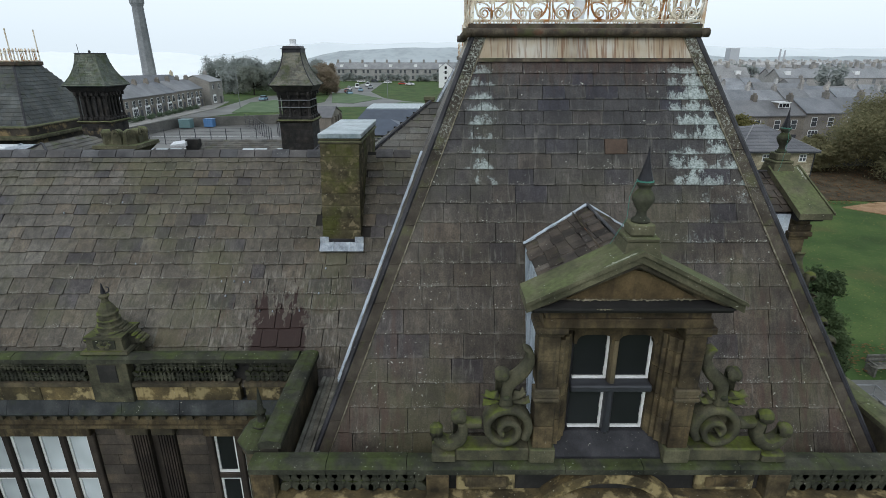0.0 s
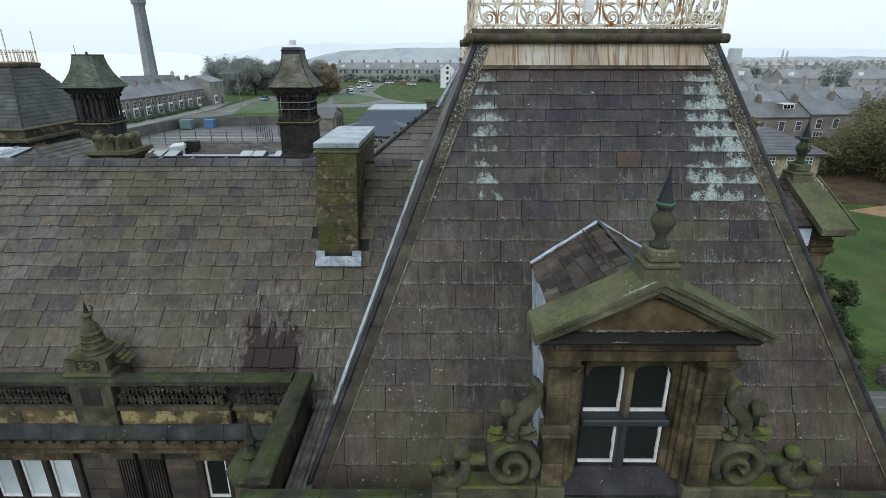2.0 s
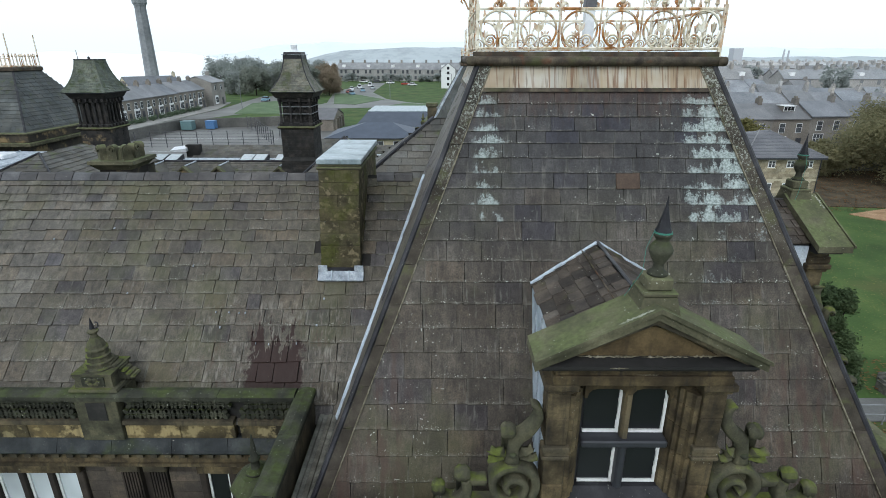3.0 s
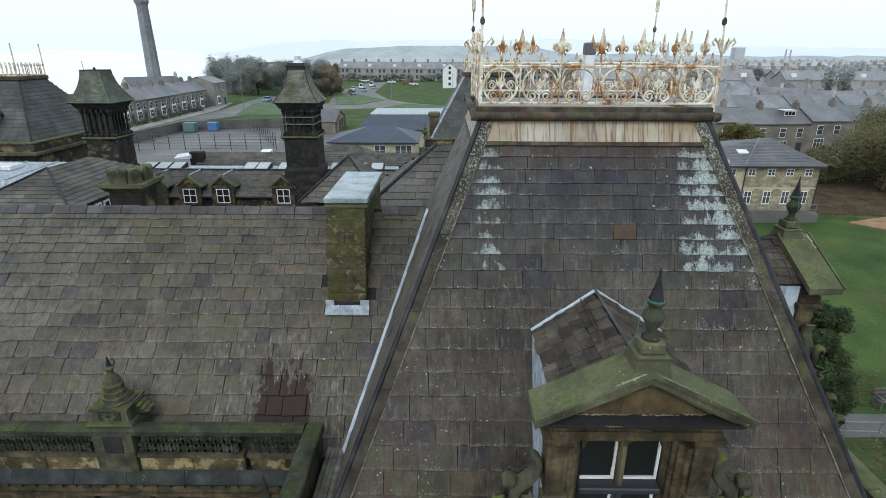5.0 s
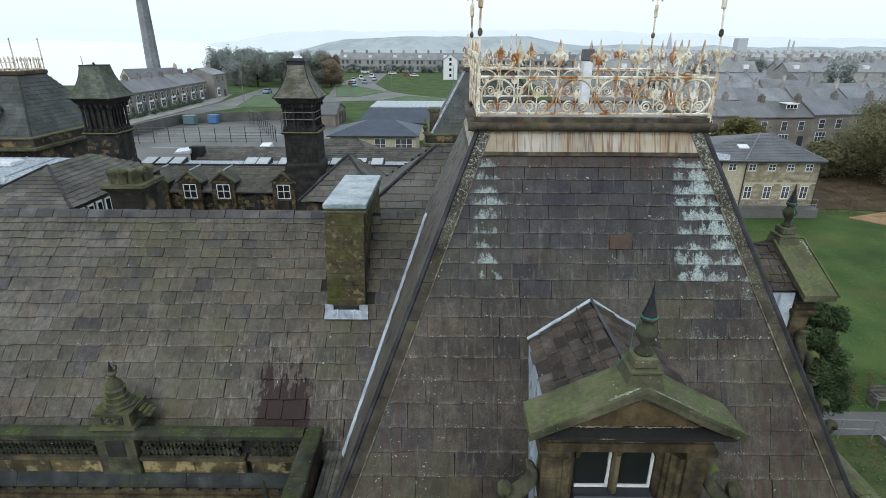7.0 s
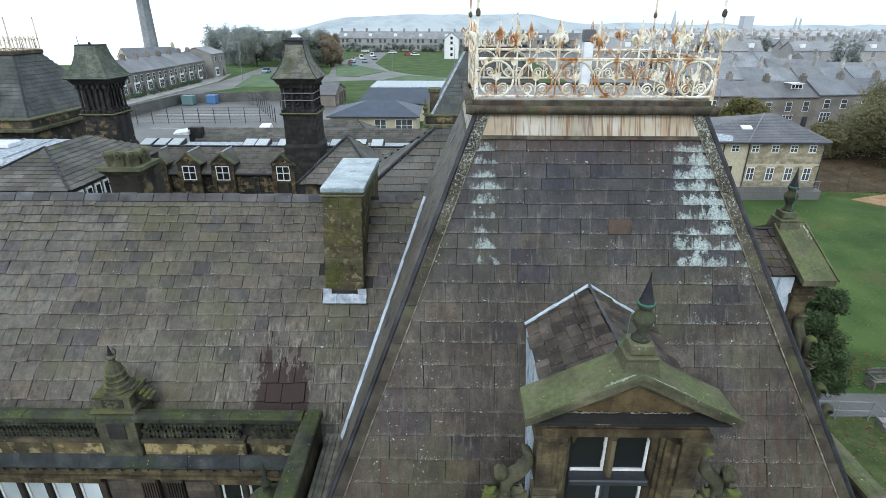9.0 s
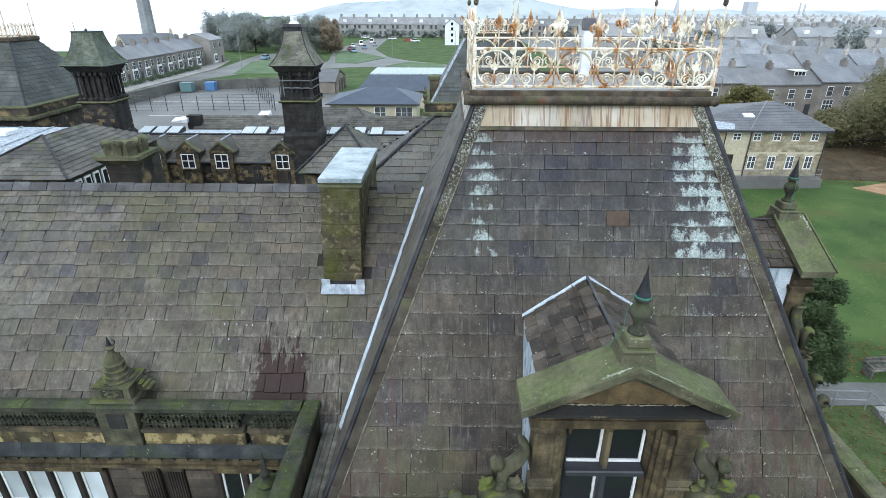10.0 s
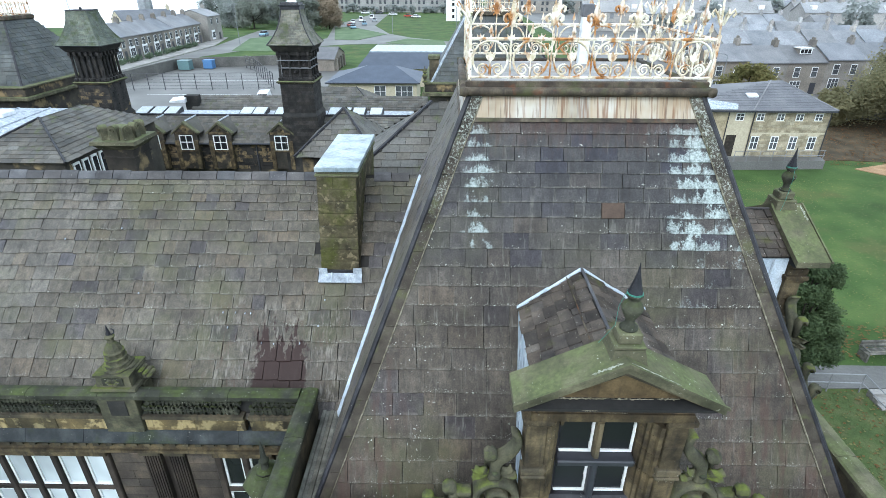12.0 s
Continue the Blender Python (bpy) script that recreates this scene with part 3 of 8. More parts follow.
def prism_z(bm, outline, z0, z1):
    return hull(bm, [(x, y, z0) for x, y in outline], [(x, y, z1) for x, y in outline])


def lathe(bm, cx, cy, profile, n=12, turn=0.0):
    rings = []
    for r, z in profile:
        rings.append([bm.verts.new((cx + r * math.cos(turn + 2 * math.pi * i / n), cy + r * math.sin(turn + 2 * math.pi * i / n), z)) for i in range(n)])
    for a, b in zip(rings, rings[1:]):
        for i in range(n):
            bm.faces.new((a[i], a[(i + 1) % n], b[(i + 1) % n], b[i]))
    bm.faces.new(rings[0][::-1])
    bm.faces.new(rings[-1])
    return bm


def tube(bm, points, r, n=6, taper=1.0):
    points = [Vector(p) for p in points]
    rings = []
    for i, p in enumerate(points):
        d = (points[min(i + 1, len(points) - 1)] - points[max(i - 1, 0)]).normalized()
        side = d.cross(Vector((0, 1, 0)) if abs(d.y) < 0.9 else Vector((1, 0, 0))).normalized()
        other = d.cross(side)
        rr = r * (1 + (taper - 1) * i / max(1, len(points) - 1))
        rings.append([bm.verts.new(p + rr * (math.cos(2 * math.pi * k / n) * side + math.sin(2 * math.pi * k / n) * other)) for k in range(n)])
    for a, b in zip(rings, rings[1:]):
        for k in range(n):
            bm.faces.new((a[k], a[(k + 1) % n], b[(k + 1) % n], b[k]))
    bm.faces.new(rings[0][::-1])
    bm.faces.new(rings[-1])
    return bm


def blob(bm, c, rx, ry, rz, seed=0, rough=0.2, sub=2):
    m = bmesh.ops.create_icosphere(bm, subdivisions=sub, radius=1.0)
    for v in m["verts"]:
        k = 1 + rough * noise.noise(v.co * 2.1 + Vector((seed, 0, 0)))
        v.co = Vector((c[0] + v.co.x * rx * k, c[1] + v.co.y * ry * k, c[2] + v.co.z * rz * k))
    return bm


# ---- slates: one small wedge in four worn outlines, laid course by course ----
def slate_mesh(name, material, nick, corner=0.035, inset=0.965):
    bm = bmesh.new()
    low = [(-0.5, 1.0), (-0.5, corner + nick[0]), (-0.5 + corner * 0.8 + nick[1], 0.0), (0.5 - corner * 0.7 - nick[2], 0.012), (0.5, corner * 1.2 + nick[3]), (0.5, 1.0)]
    rim = [(x, y, 0.45 - 0.55 * y) for x, y in low]
    face = [(x * inset, 0.03 + y * 0.96, 1.0 - y * 0.95) for x, y in low]
    a, b, c = [bm.verts.new((x, y, -0.9 * y - 0.1)) for x, y in low], [bm.verts.new(p) for p in rim], [bm.verts.new(p) for p in face]
    n = len(low)
    for i in range(n):
        j = (i + 1) % n
        bm.faces.new((a[i], a[j], b[j], b[i]))
        bm.faces.new((b[i], b[j], c[j], c[i]))
    bm.faces.new(c)
    bm.faces.new(a[::-1])
    return mesh_of(bm, name, material)


NICKS = [(0, 0, 0, 0), (0.03, 0.04, 0, 0.01), (0, 0, 0.06, 0.05), (0.01, 0, 0.02, 0)]


def rows_of_slates(low, high, count, ratio):
    """Course lines from low to high, the first the tallest, the last ratio times as tall."""
    steps = [1 + (ratio - 1) * i / (count - 1) for i in range(count)]
    k = (high - low) / sum(steps)
    out = [low]
    for s in steps:
        out.append(out[-1] + s * k)
    return out


def lay_slates(origin, u, v, courses, span, width, seed, thick=0.02, skip=None, gap=0.012, rough=1.0, spread=(0.62, 1.45)):
    """All slates on a plane: origin + u * along + v * up. courses: distances up the slope; span(d): from and to along u at d.
    Gives (matrix, along, up)."""
    rng = random.Random(seed)
    u, v, origin = Vector(u).normalized(), Vector(v).normalized(), Vector(origin)
    n = u.cross(v).normalized()
    out = []
    for i, (a, b) in enumerate(zip(courses, courses[1:])):
        lo, hi = span((a + b) / 2)
        h = b - a
        x = lo - rng.random() * width(a) * 0.6
        while x < hi:
            w = width(a) * rng.uniform(*spread)
            x0, x1 = max(x, lo), min(x + w, hi)
            if hi - x1 < 0.12:
                x1 = hi
            if x1 - x0 > 0.05 and not (skip and skip((x0 + x1) / 2, a + h / 2)):
                tilt = rng.gauss(0, 0.012 * rough)
                uu, vv = (u + v * tilt).normalized(), (v - u * tilt).normalized()
                p = origin + u * ((x0 + x1) / 2) + v * (a + rng.uniform(-0.014, 0.01) * rough) + n * rng.uniform(0.0, 0.01)
                m = Matrix((((uu * (x1 - x0 - gap)).x, (vv * h * 1.12).x, (n * thick * rng.uniform(0.85, 1.3)).x, p.x),
                            ((uu * (x1 - x0 - gap)).y, (vv * h * 1.12).y, (n * thick).y, p.y),
                            ((uu * (x1 - x0 - gap)).z, (vv * h * 1.12).z, (n * thick).z, p.z), (0, 0, 0, 1)))
                out.append((m, (x0 + x1) / 2, a))
            x = x1 if x1 < hi else hi + 1
            if x1 >= hi:
                break
    return out


def slate_parts(placed, meshes, parent):
    for i, (m, _, _) in enumerate(placed):
        ob = new("slate", meshes[(i * 7 + i // 5) % len(meshes)])
        ob.parent = parent
        ob.matrix_basis = m


def slate_rest(placed, parent, material, name="slates_beyond"):
    """The slates past those that can be picked out, as real wedges in one mesh."""
    vs, fs = [], []
    shape = [(-0.5, 1, -1), (0.5, 1, -1), (0.5, 0.02, 0), (-0.5, 0.0, 0), (-0.5, 1, 0), (0.5, 1, 0), (0.5, 0.02, 1), (-0.5, 0.0, 1)]
    for m, _, _ in placed:
        k = len(vs)
        vs += [tuple(m @ Vector(p)) for p in shape]
        fs += [tuple(k + j for j in f) for f in ((4, 7, 6, 5), (7, 3, 2, 6), (0, 3, 7, 4), (1, 5, 6, 2))]
    me = bpy.data.meshes.new(name)
    me.from_pydata(vs, [], fs)
    me.materials.append(material)
    ob = new(name, me)
    if parent:
        ob.parent = parent
    return tagged(ob, kind="stuff")


def ground_patch(name, outline, z, material, label, category, kind="structure"):
    bm = bmesh.new()
    prism_z(bm, outline, z - 0.3, z)
    return solid(name, bm, material, label, category, kind)


# ---- the large structure ----
def left_hip(z):
    return 0.5 - (13.9 - z) * 0.404


def right_hip(z):
    return 4.42 + (13.9 - z) * 0.427


def front_y(z):
    return 9.8 - (13.6 - z) * 0.42


def back_y(z):
    return 13.5 + (13.6 - z) * 0.42


# ground to the horizon
ground = bmesh.new()
gv = [ground.verts.new(p) for p in ((-2500, -600, 0), (2500, -600, 0), (2500, 2600, 0), (-2500, 2600, 0))]
ground.faces.new(gv)
solid("ground", ground, GRASS, "wet green autumn lawn with scattered leaves", "lawn")

# hip roof of the corner pavilion: bedding, slates laid on it further down
def frustum(z0, z1, inset=0.0):
    c = lambda z: [(left_hip(z) + inset, front_y(z) + inset, z), (right_hip(z) - inset, front_y(z) + inset, z),
                   (right_hip(z) - inset, back_y(z) - inset, z), (left_hip(z) + inset, back_y(z) - inset, z)]
    return hull(bmesh.new(), c(z0), c(z1))


pavilion_roof = solid("pavilion_roof", frustum(7.3, 13.62, 0.03), UNDER, "steep hipped pavilion roof of dark damp stone slates", "roof")

# walls of the pavilion and of the long range
wall_front = solid("wall_front", box(-2.75, 7.7, 6.62, 7.0, 0, 7.3), STONE, "soot-darkened ashlar front wall below the parapet", "wall")
wall_side = solid("wall_side", box(-2.75, -2.4, 7.004, 16.0, 0, 7.25), STONE, "soot-darkened ashlar side wall of the pavilion", "wall")
wall_east = solid("wall_east", box(7.0, 7.3, 7.004, 16.0, 0, 7.19), STONE, "soot-darkened ashlar wall facing the lawn", "wall")
wall_back = solid("wall_back", box(-2.396, 6.996, 15.7, 16.0, 0, 7.3), STONE, "plain rear stone wall of the pavilion", "wall")

# the long roof left of the pavilion, 45 degrees
range_roof = solid("range_roof", prism_x(bmesh.new(), [(9.34, 7.44), (13.3, 11.44), (17.4, 7.34), (17.4, 7.1), (9.34, 7.1)], -18.0, -0.9), UNDER,
                   "long pitched roof of graded grey-brown stone slates", "roof")
wall_range_back = solid("wall_range_back", box(-18.0, -2.76, 17.0, 17.4, 0, 7.09), STONE, "plain rear wall of the long range", "wall")
gable_west = solid("gable_west", prism_x(bmesh.new(), [(9.3, 0), (9.3, 7.3), (13.3, 11.3), (17.4, 7.2), (17.4, 0)], -18.4, -18.01), STONE,
                   "stone gable closing the long range", "wall")


# ---- dormers with pediment ----
def ribbon(bm, points, w, y0, y1):
    """A band of stone that follows points (x, z), w thick, from y0 to y1."""
    left, right = [], []
    for i, (x, z) in enumerate(points):
        a, b = points[max(i - 1, 0)], points[min(i + 1, len(points) - 1)]
        d = Vector((b[0] - a[0], b[1] - a[1])).normalized()
        ww = w[i] if isinstance(w, list) else w
        left.append((x - d.y * ww / 2, z + d.x * ww / 2))
        right.append((x + d.y * ww / 2, z - d.x * ww / 2))
    rows = [[bm.verts.new((x, y, z)) for x, z in side] for side, y in ((left, y0), (right, y0), (right, y1), (left, y1))]
    for k in range(4):
        a, b = rows[k], rows[(k + 1) % 4]
        for i in range(len(points) - 1):
            bm.faces.new((a[i], a[i + 1], b[i + 1], b[i]))
    bm.faces.new([r[0] for r in rows])
    bm.faces.new([r[-1] for r in rows][::-1])
    return bm


def finial_profile(z, h):
    return [(0.17 * h, z), (0.17 * h, z + 0.06 * h), (0.1 * h, z + 0.1 * h), (0.08 * h, z + 0.2 * h), (0.13 * h, z + 0.27 * h), (0.165 * h, z + 0.36 * h),
            (0.15 * h, z + 0.44 * h), (0.07 * h, z + 0.5 * h), (0.06 * h, z + 0.54 * h), (0.125 * h, z + 0.6 * h), (0.125 * h, z + 0.64 * h),
            (0.07 * h, z + 0.67 * h), (0.045 * h, z + 0.85 * h), (0.008 * h, z + h)]


def acanthus(bm, x, z, angle, length, width, curl, y=0.12, lobes=3.0):
    """A carved leaf with lobed edges, arched across and curling forwards at its tip; angle from the vertical, leaning outwards."""
    rows, cols = 9, 7
    front, back = [], []
    ca, sa = math.cos(angle), math.sin(angle)
    for i in range(rows):
        u = i / (rows - 1)
        half = width * 0.5 * (math.sin(math.pi * (0.16 + 0.7 * u)) ** 0.7) * (0.72 + 0.28 * math.cos(u * lobes * 2 * math.pi))
        bend = curl * u * u
        lx, lz = length * (u * math.cos(bend * 0.5)), length * u * math.sin(bend * 0.5)
        a, b = [], []
        for j in range(cols):
            v = -1 + 2 * j / (cols - 1)
            side, rise = half * v + lz, lx
            out = 0.07 * (1 - v * v) * (0.5 + u) + 0.1 * length * math.sin(u * 2.6) ** 2 + 0.025 * math.cos(v * 2 * math.pi) * u
            px, pz = x + side * ca + rise * sa, z + rise * ca - side * sa
            a.append(bm.verts.new((px, y - out, pz)))
            b.append(bm.verts.new((px, y - out + 0.07 * (1.25 - u), pz)))
        front.append(a)
        back.append(b)
    for i in range(rows - 1):
        for j in range(cols - 1):
            bm.faces.new((front[i][j], front[i][j + 1], front[i + 1][j + 1], front[i + 1][j]))
            bm.faces.new((back[i][j], back[i + 1][j], back[i + 1][j + 1], back[i][j + 1]))
        for j in (0, cols - 1):
            bm.faces.new((front[i][j], front[i + 1][j], back[i + 1][j], back[i][j]))
    for i in (0, rows - 1):
        for j in range(cols - 1):
            bm.faces.new((front[i][j], back[i][j], back[i][j + 1], front[i][j + 1]))
    return bm


def horn(bm, points, widths, y, depth, n=12):
    """A rounded band of carved stone that follows points (x, z) in a smooth curve."""
    fine, size = [], []
    for i in range(len(points) - 1):
        p = [Vector(points[min(max(i + k, 0), len(points) - 1)]) for k in (-1, 0, 1, 2)]
        for t in (0.0, 0.25, 0.5, 0.75):
            fine.append(0.5 * (2 * p[1] + (p[2] - p[0]) * t + (2 * p[0] - 5 * p[1] + 4 * p[2] - p[3]) * t * t + (3 * p[1] - p[0] - 3 * p[2] + p[3]) * t ** 3))
            size.append(widths[i] + (widths[i + 1] - widths[i]) * t)
    fine.append(Vector(points[-1]))
    size.append(widths[-1])
    rings = []
    for i, p in enumerate(fine):
        d = (fine[min(i + 1, len(fine) - 1)] - fine[max(i - 1, 0)]).normalized()
        ring = []
        for k in range(n):
            c, q = math.cos(2 * math.pi * k / n), math.sin(2 * math.pi * k / n)
            u, v = math.copysign(abs(c) ** 0.6, c) * size[i] / 2, math.copysign(abs(q) ** 0.6, q) * depth / 2
            ring.append(bm.verts.new((p.x - d.y * u, y + v, p.y + d.x * u)))
        rings.append(ring)
    for a, b in zip(rings, rings[1:]):
        for k in range(n):
            bm.faces.new((a[k], a[(k + 1) % n], b[(k + 1) % n], b[k]))
    bm.faces.new(rings[0][::-1])
    bm.faces.new(rings[-1])
    return bm


def curl_head(bm, x, low, top, width):
    """A broad leaf that rises from low to top and rolls over forwards, hollow below."""
    path = [(0.2, low), (0.21, top - 0.12), (0.18, top - 0.04), (0.1, top), (0.02, top - 0.03), (-0.02, top - 0.1), (-0.01, top - 0.18), (0.05, top - 0.2), (0.08, top - 0.15)]
    cols = 7
    sheets = []
    for inner in (0, 1):
        rows = []
        for i, (y, z) in enumerate(path):
            a, b = Vector(path[max(i - 1, 0)]), Vector(path[min(i + 1, len(path) - 1)])
            d = (b - a).normalized()
            row = []
            for j in range(cols):
                v = -1 + 2 * j / (cols - 1)
                sink = 0.035 * v * v + 0.012 * math.cos(v * 7) + (0.045 if inner else 0.0)
                row.append(bm.verts.new((x + v * width / 2 * (0.75 + 0.25 * min(1, i / 3)), y + d.y * sink * -1, z + d.x * sink)))
            rows.append(row)
        sheets.append(rows)
    out, back = sheets
    for i in range(len(path) - 1):
        for j in range(cols - 1):
            bm.faces.new((out[i][j], out[i][j + 1], out[i + 1][j + 1], out[i + 1][j]))
            bm.faces.new((back[i][j], back[i + 1][j], back[i + 1][j + 1], back[i][j + 1]))
        for j in (0, cols - 1):
            bm.faces.new((out[i][j], out[i + 1][j], back[i + 1][j], back[i][j]))
    for i in (0, len(path) - 1):
        for j in range(cols - 1):
            bm.faces.new((out[i][j], back[i][j], back[i][j + 1], out[i][j + 1]))
    bmesh.ops.recalc_face_normals(bm, faces=bm.faces)
    return bm


def scroll_bracket(parent, side):
    """A carved volute, open in its hollow, with a calyx, a rising horn and rolled leaves, and a leafy tail on the outer side."""
    s = side
    spiral, widths = [], []
    for i in range(29):
        u = i / 28
        a = -0.2 * math.pi + u * 3.5 * math.pi
        r = 0.34 - 0.29 * u ** 1.35
        spiral.append((s * (1.55 - r * math.cos(a)), 0.6 - 0.08 * u + r * math.sin(a)))
        widths.append(0.13 - 0.04 * u)
    scroll = own_part("scroll_bracket", horn(bmesh.new(), spiral, widths, 0.14, 0.3), STONE_CARVED, parent, "mossy carved stone scroll", True)
    scroll.location.y = 0.13
    disc = [(s * 1.55 + 0.33 * math.cos(k * math.pi / 12), 0.6 + 0.33 * math.sin(k * math.pi / 12)) for k in range(24)]
    own_part("volute_back", prism_y(bmesh.new(), disc, 0.21, 0.3), STONE_CARVED, scroll)
    own_part("base_block", bx(bmesh.new(), *sorted((s * 1.18, s * 2.28)), 0.02, 0.34, 0.0, 0.23, 0.025), STONE_CARVED, scroll)
    own_part("base_block", bx(bmesh.new(), *sorted((s * 2.284, s * 2.64)), -0.01, 0.34, 0.0, 0.14, 0.02), STONE_CARVED, scroll)
    stalk = [(s * 1.56, 0.94), (s * 1.55, 1.16), (s * 1.5, 1.33), (s * 1.39, 1.43), (s * 1.29, 1.56), (s * 1.24, 1.7), (s * 1.27, 1.83), (s * 1.34, 1.88)]
    own_part("stem", horn(bmesh.new(), stalk, [0.22, 0.16, 0.2, 0.2, 0.17, 0.14, 0.1, 0.03], 0.15, 0.2), STONE_CARVED, scroll, "", True)
    own_part("stem_bead", blob(bmesh.new(), (s * 1.56, 0.06, 1.1), 0.055, 0.05, 0.045, 3, 0.15, 2), COPING_DARK, scroll, "", True)
    for x, low, top, width in ((1.64, 1.12, 1.6, 0.2), (2.24, 0.42, 0.88, 0.22), (2.57, 0.28, 0.64, 0.19)):
        own_part("rolled_leaf", curl_head(bmesh.new(), s * x, low, top, width), STONE_CARVED, scroll, "", True)
    for x, z, angle, length, width in ((1.62, 1.02, 0.95, 0.3, 0.2), (1.5, 1.02, -0.95, 0.28, 0.2), (1.66, 0.98, 1.35, 0.24, 0.16), (1.45, 0.98, -1.35, 0.24, 0.16)):
        own_part("carved_leaf", acanthus(bmesh.new(), s * x, z, s * angle, length, width, s * 0.25, 0.14, 2.0), STONE_CARVED, scroll, "", True)
    own_part("tie", horn(bmesh.new(), [(s * 1.9, 0.6), (s * 2.05, 0.6), (s * 2.2, 0.62)], [0.15, 0.12, 0.15], 0.16, 0.2), STONE_CARVED, scroll, "", True)
    bow = [(s * 2.2, 0.66), (s * 2.17, 0.5), (s * 2.23, 0.35), (s * 2.38, 0.27), (s * 2.51, 0.33), (s * 2.57, 0.44)]
    own_part("tail", horn(bmesh.new(), bow, [0.12, 0.15, 0.19, 0.2, 0.17, 0.1], 0.12, 0.24), STONE_CARVED, scroll, "", True)


def crust_strip(start, end, across, lift, width, seed):
    """One thin ragged strip of lime from start to end, spreading by noise along the vector across."""
    start, end, across, lift = (Vector(v) for v in (start, end, across, lift))
    bm = bmesh.new()
    n = 48
    rails = [[], [], [], []]
    for i in range(n + 1):
        u = i / n
        p = start.lerp(end, u)
        fade = min(1.0, 6 * u, 6 * (1 - u))
        lo = -width * fade * max(0.0, 0.3 + noise.noise(Vector((u * 11, seed, 0))) + 0.5 * noise.noise(Vector((u * 37, seed, 4))))
        hi = width * fade * max(0.04, 0.3 + noise.noise(Vector((u * 13, seed, 9))) + 0.5 * noise.noise(Vector((u * 41, seed, 5))))
        for rail, q in zip(rails, (p + across * lo, p + across * hi, p + across * hi + lift, p + across * lo + lift)):
            rail.append(bm.verts.new(q))
    for k in range(4):
        a, b = rails[k], rails[(k + 1) % 4]
        for i in range(n):
            bm.faces.new((a[i], a[i + 1], b[i + 1], b[i]))
    bm.faces.new([r[0] for r in rails])
    bm.faces.new([r[-1] for r in rails][::-1])
    return bm


def dormer(at, rz):
    d = thing("dormer", at, rz, "stone dormer with mossy pediment, finial and four-light window on the parapet", "dormer", "pavilion dormers")
    rng = random.Random(41)
    for s in (-1, 1):
        x0, x1 = sorted((s * 0.85, s * 1.15))
        for z0, z1 in ((0.242, 0.62), (0.624, 1.07), (1.28, 1.72), (1.724, 2.128)):
            own_part("pilaster_stone", bx(bmesh.new(), x0 + rng.uniform(0, 0.006), x1 - rng.uniform(0, 0.006), 0.15 + rng.uniform(0, 0.008), 0.5, z0, z1, 0.012), STONE_BUFF, d)
        own_part("pilaster_base", bx(bmesh.new(), x0 - 0.04, x1 + 0.04, 0.11, 0.5, 0.0, 0.24, 0.015), STONE_MOSS, d)
        cap = bmesh.new()
        bx(cap, x0 - 0.03, x1 + 0.03, 0.11, 0.52, 2.13, 2.19, 0.01)
        bx(cap, x0 - 0.07, x1 + 0.07, 0.06, 0.54, 2.192, 2.29, 0.015)
        own_part("capital", cap, STONE_BUFF, d)
        band = bmesh.new()
        bx(band, x0 - 0.035, x1 + 0.035, 0.11, 0.3, 1.072, 1.13, 0.012)
        bx(band, x0 - 0.02, x1 + 0.02, 0.13, 0.3, 1.131, 1.2, 0.01)
        bx(band, x0 - 0.035, x1 + 0.035, 0.11, 0.3, 1.201, 1.278, 0.012)
        own_part("moulded_band", band, STONE, d)
        z = 0.28
        while z < 2.04:
            z1 = min(2.05, z + rng.uniform(0.34, 0.46))
            if 2.05 - z1 < 0.15:
                z1 = 2.05
            w = rng.uniform(-0.004, 0.004)
            jamb = bmesh.new()
            prism_z(jamb, [(s * 0.845, 0.2), (s * 0.845, 0.6), (s * 0.6, 0.6), (s * 0.6, 0.5), (s * (0.65 + w), 0.44), (s * (0.65 + w), 0.38), (s * 0.7, 0.36), (s * 0.7, 0.3), (s * (0.76 + w), 0.26), (s * 0.78, 0.2)], z, z1 - 0.007)
            own_part("jamb_stone", jamb, STONE_BUFF, d)
            z = z1
        scroll_bracket(d, s)
        # side walls sheathed in lead
        cheek = bmesh.new()
        hull(cheek, [(s * 1.03, 0.5, 0.0), (s * 1.03, 1.3, 0.0), (s * 1.03, 2.32, 2.64), (s * 1.03, 0.5, 2.64)],
             [(s * 1.07, 0.5, 0.0), (s * 1.07, 1.3, 0.0), (s * 1.07, 2.32, 2.64), (s * 1.07, 0.5, 2.64)])
        own_part("cheek", cheek, FLASHING, d, "pale lead-clad cheek")
        for k in range(3):
            y = 0.8 + k * 0.45
            own_part("lead_roll", bx(bmesh.new(), *sorted((s * 1.068, s * 1.09)), y, y + 0.03, max(0.2, (y - 1.2) * 2.5 + 0.3), 2.62), LEAD_PALE, d)
    # lintel with two rounded heads, mullion and transom
    lintel = bmesh.new()
    outline = [(-0.825, 2.288), (-0.825, 2.055), (-0.6, 2.055), (-0.6, 1.84)]
    for c in (-0.3, 0.3):
        outline += [(c - 0.255, 1.84), (c - 0.245, 1.91), (c - 0.2, 1.965), (c - 0.12, 1.985), (c + 0.12, 1.985), (c + 0.2, 1.965), (c + 0.245, 1.91), (c + 0.255, 1.84)]
    outline += [(0.6, 1.84), (0.6, 2.055), (0.825, 2.055), (0.825, 2.288)]
    prism_y(lintel, outline, 0.44, 0.62)
    own_part("lintel", lintel, STONE_BUFF, d)
    mull = bmesh.new()
    prism_z(mull, [(-0.045, 0.6), (-0.045, 0.47), (-0.02, 0.42), (0.04, 0.42), (0.065, 0.47), (0.065, 0.6)], 1.18, 1.9)
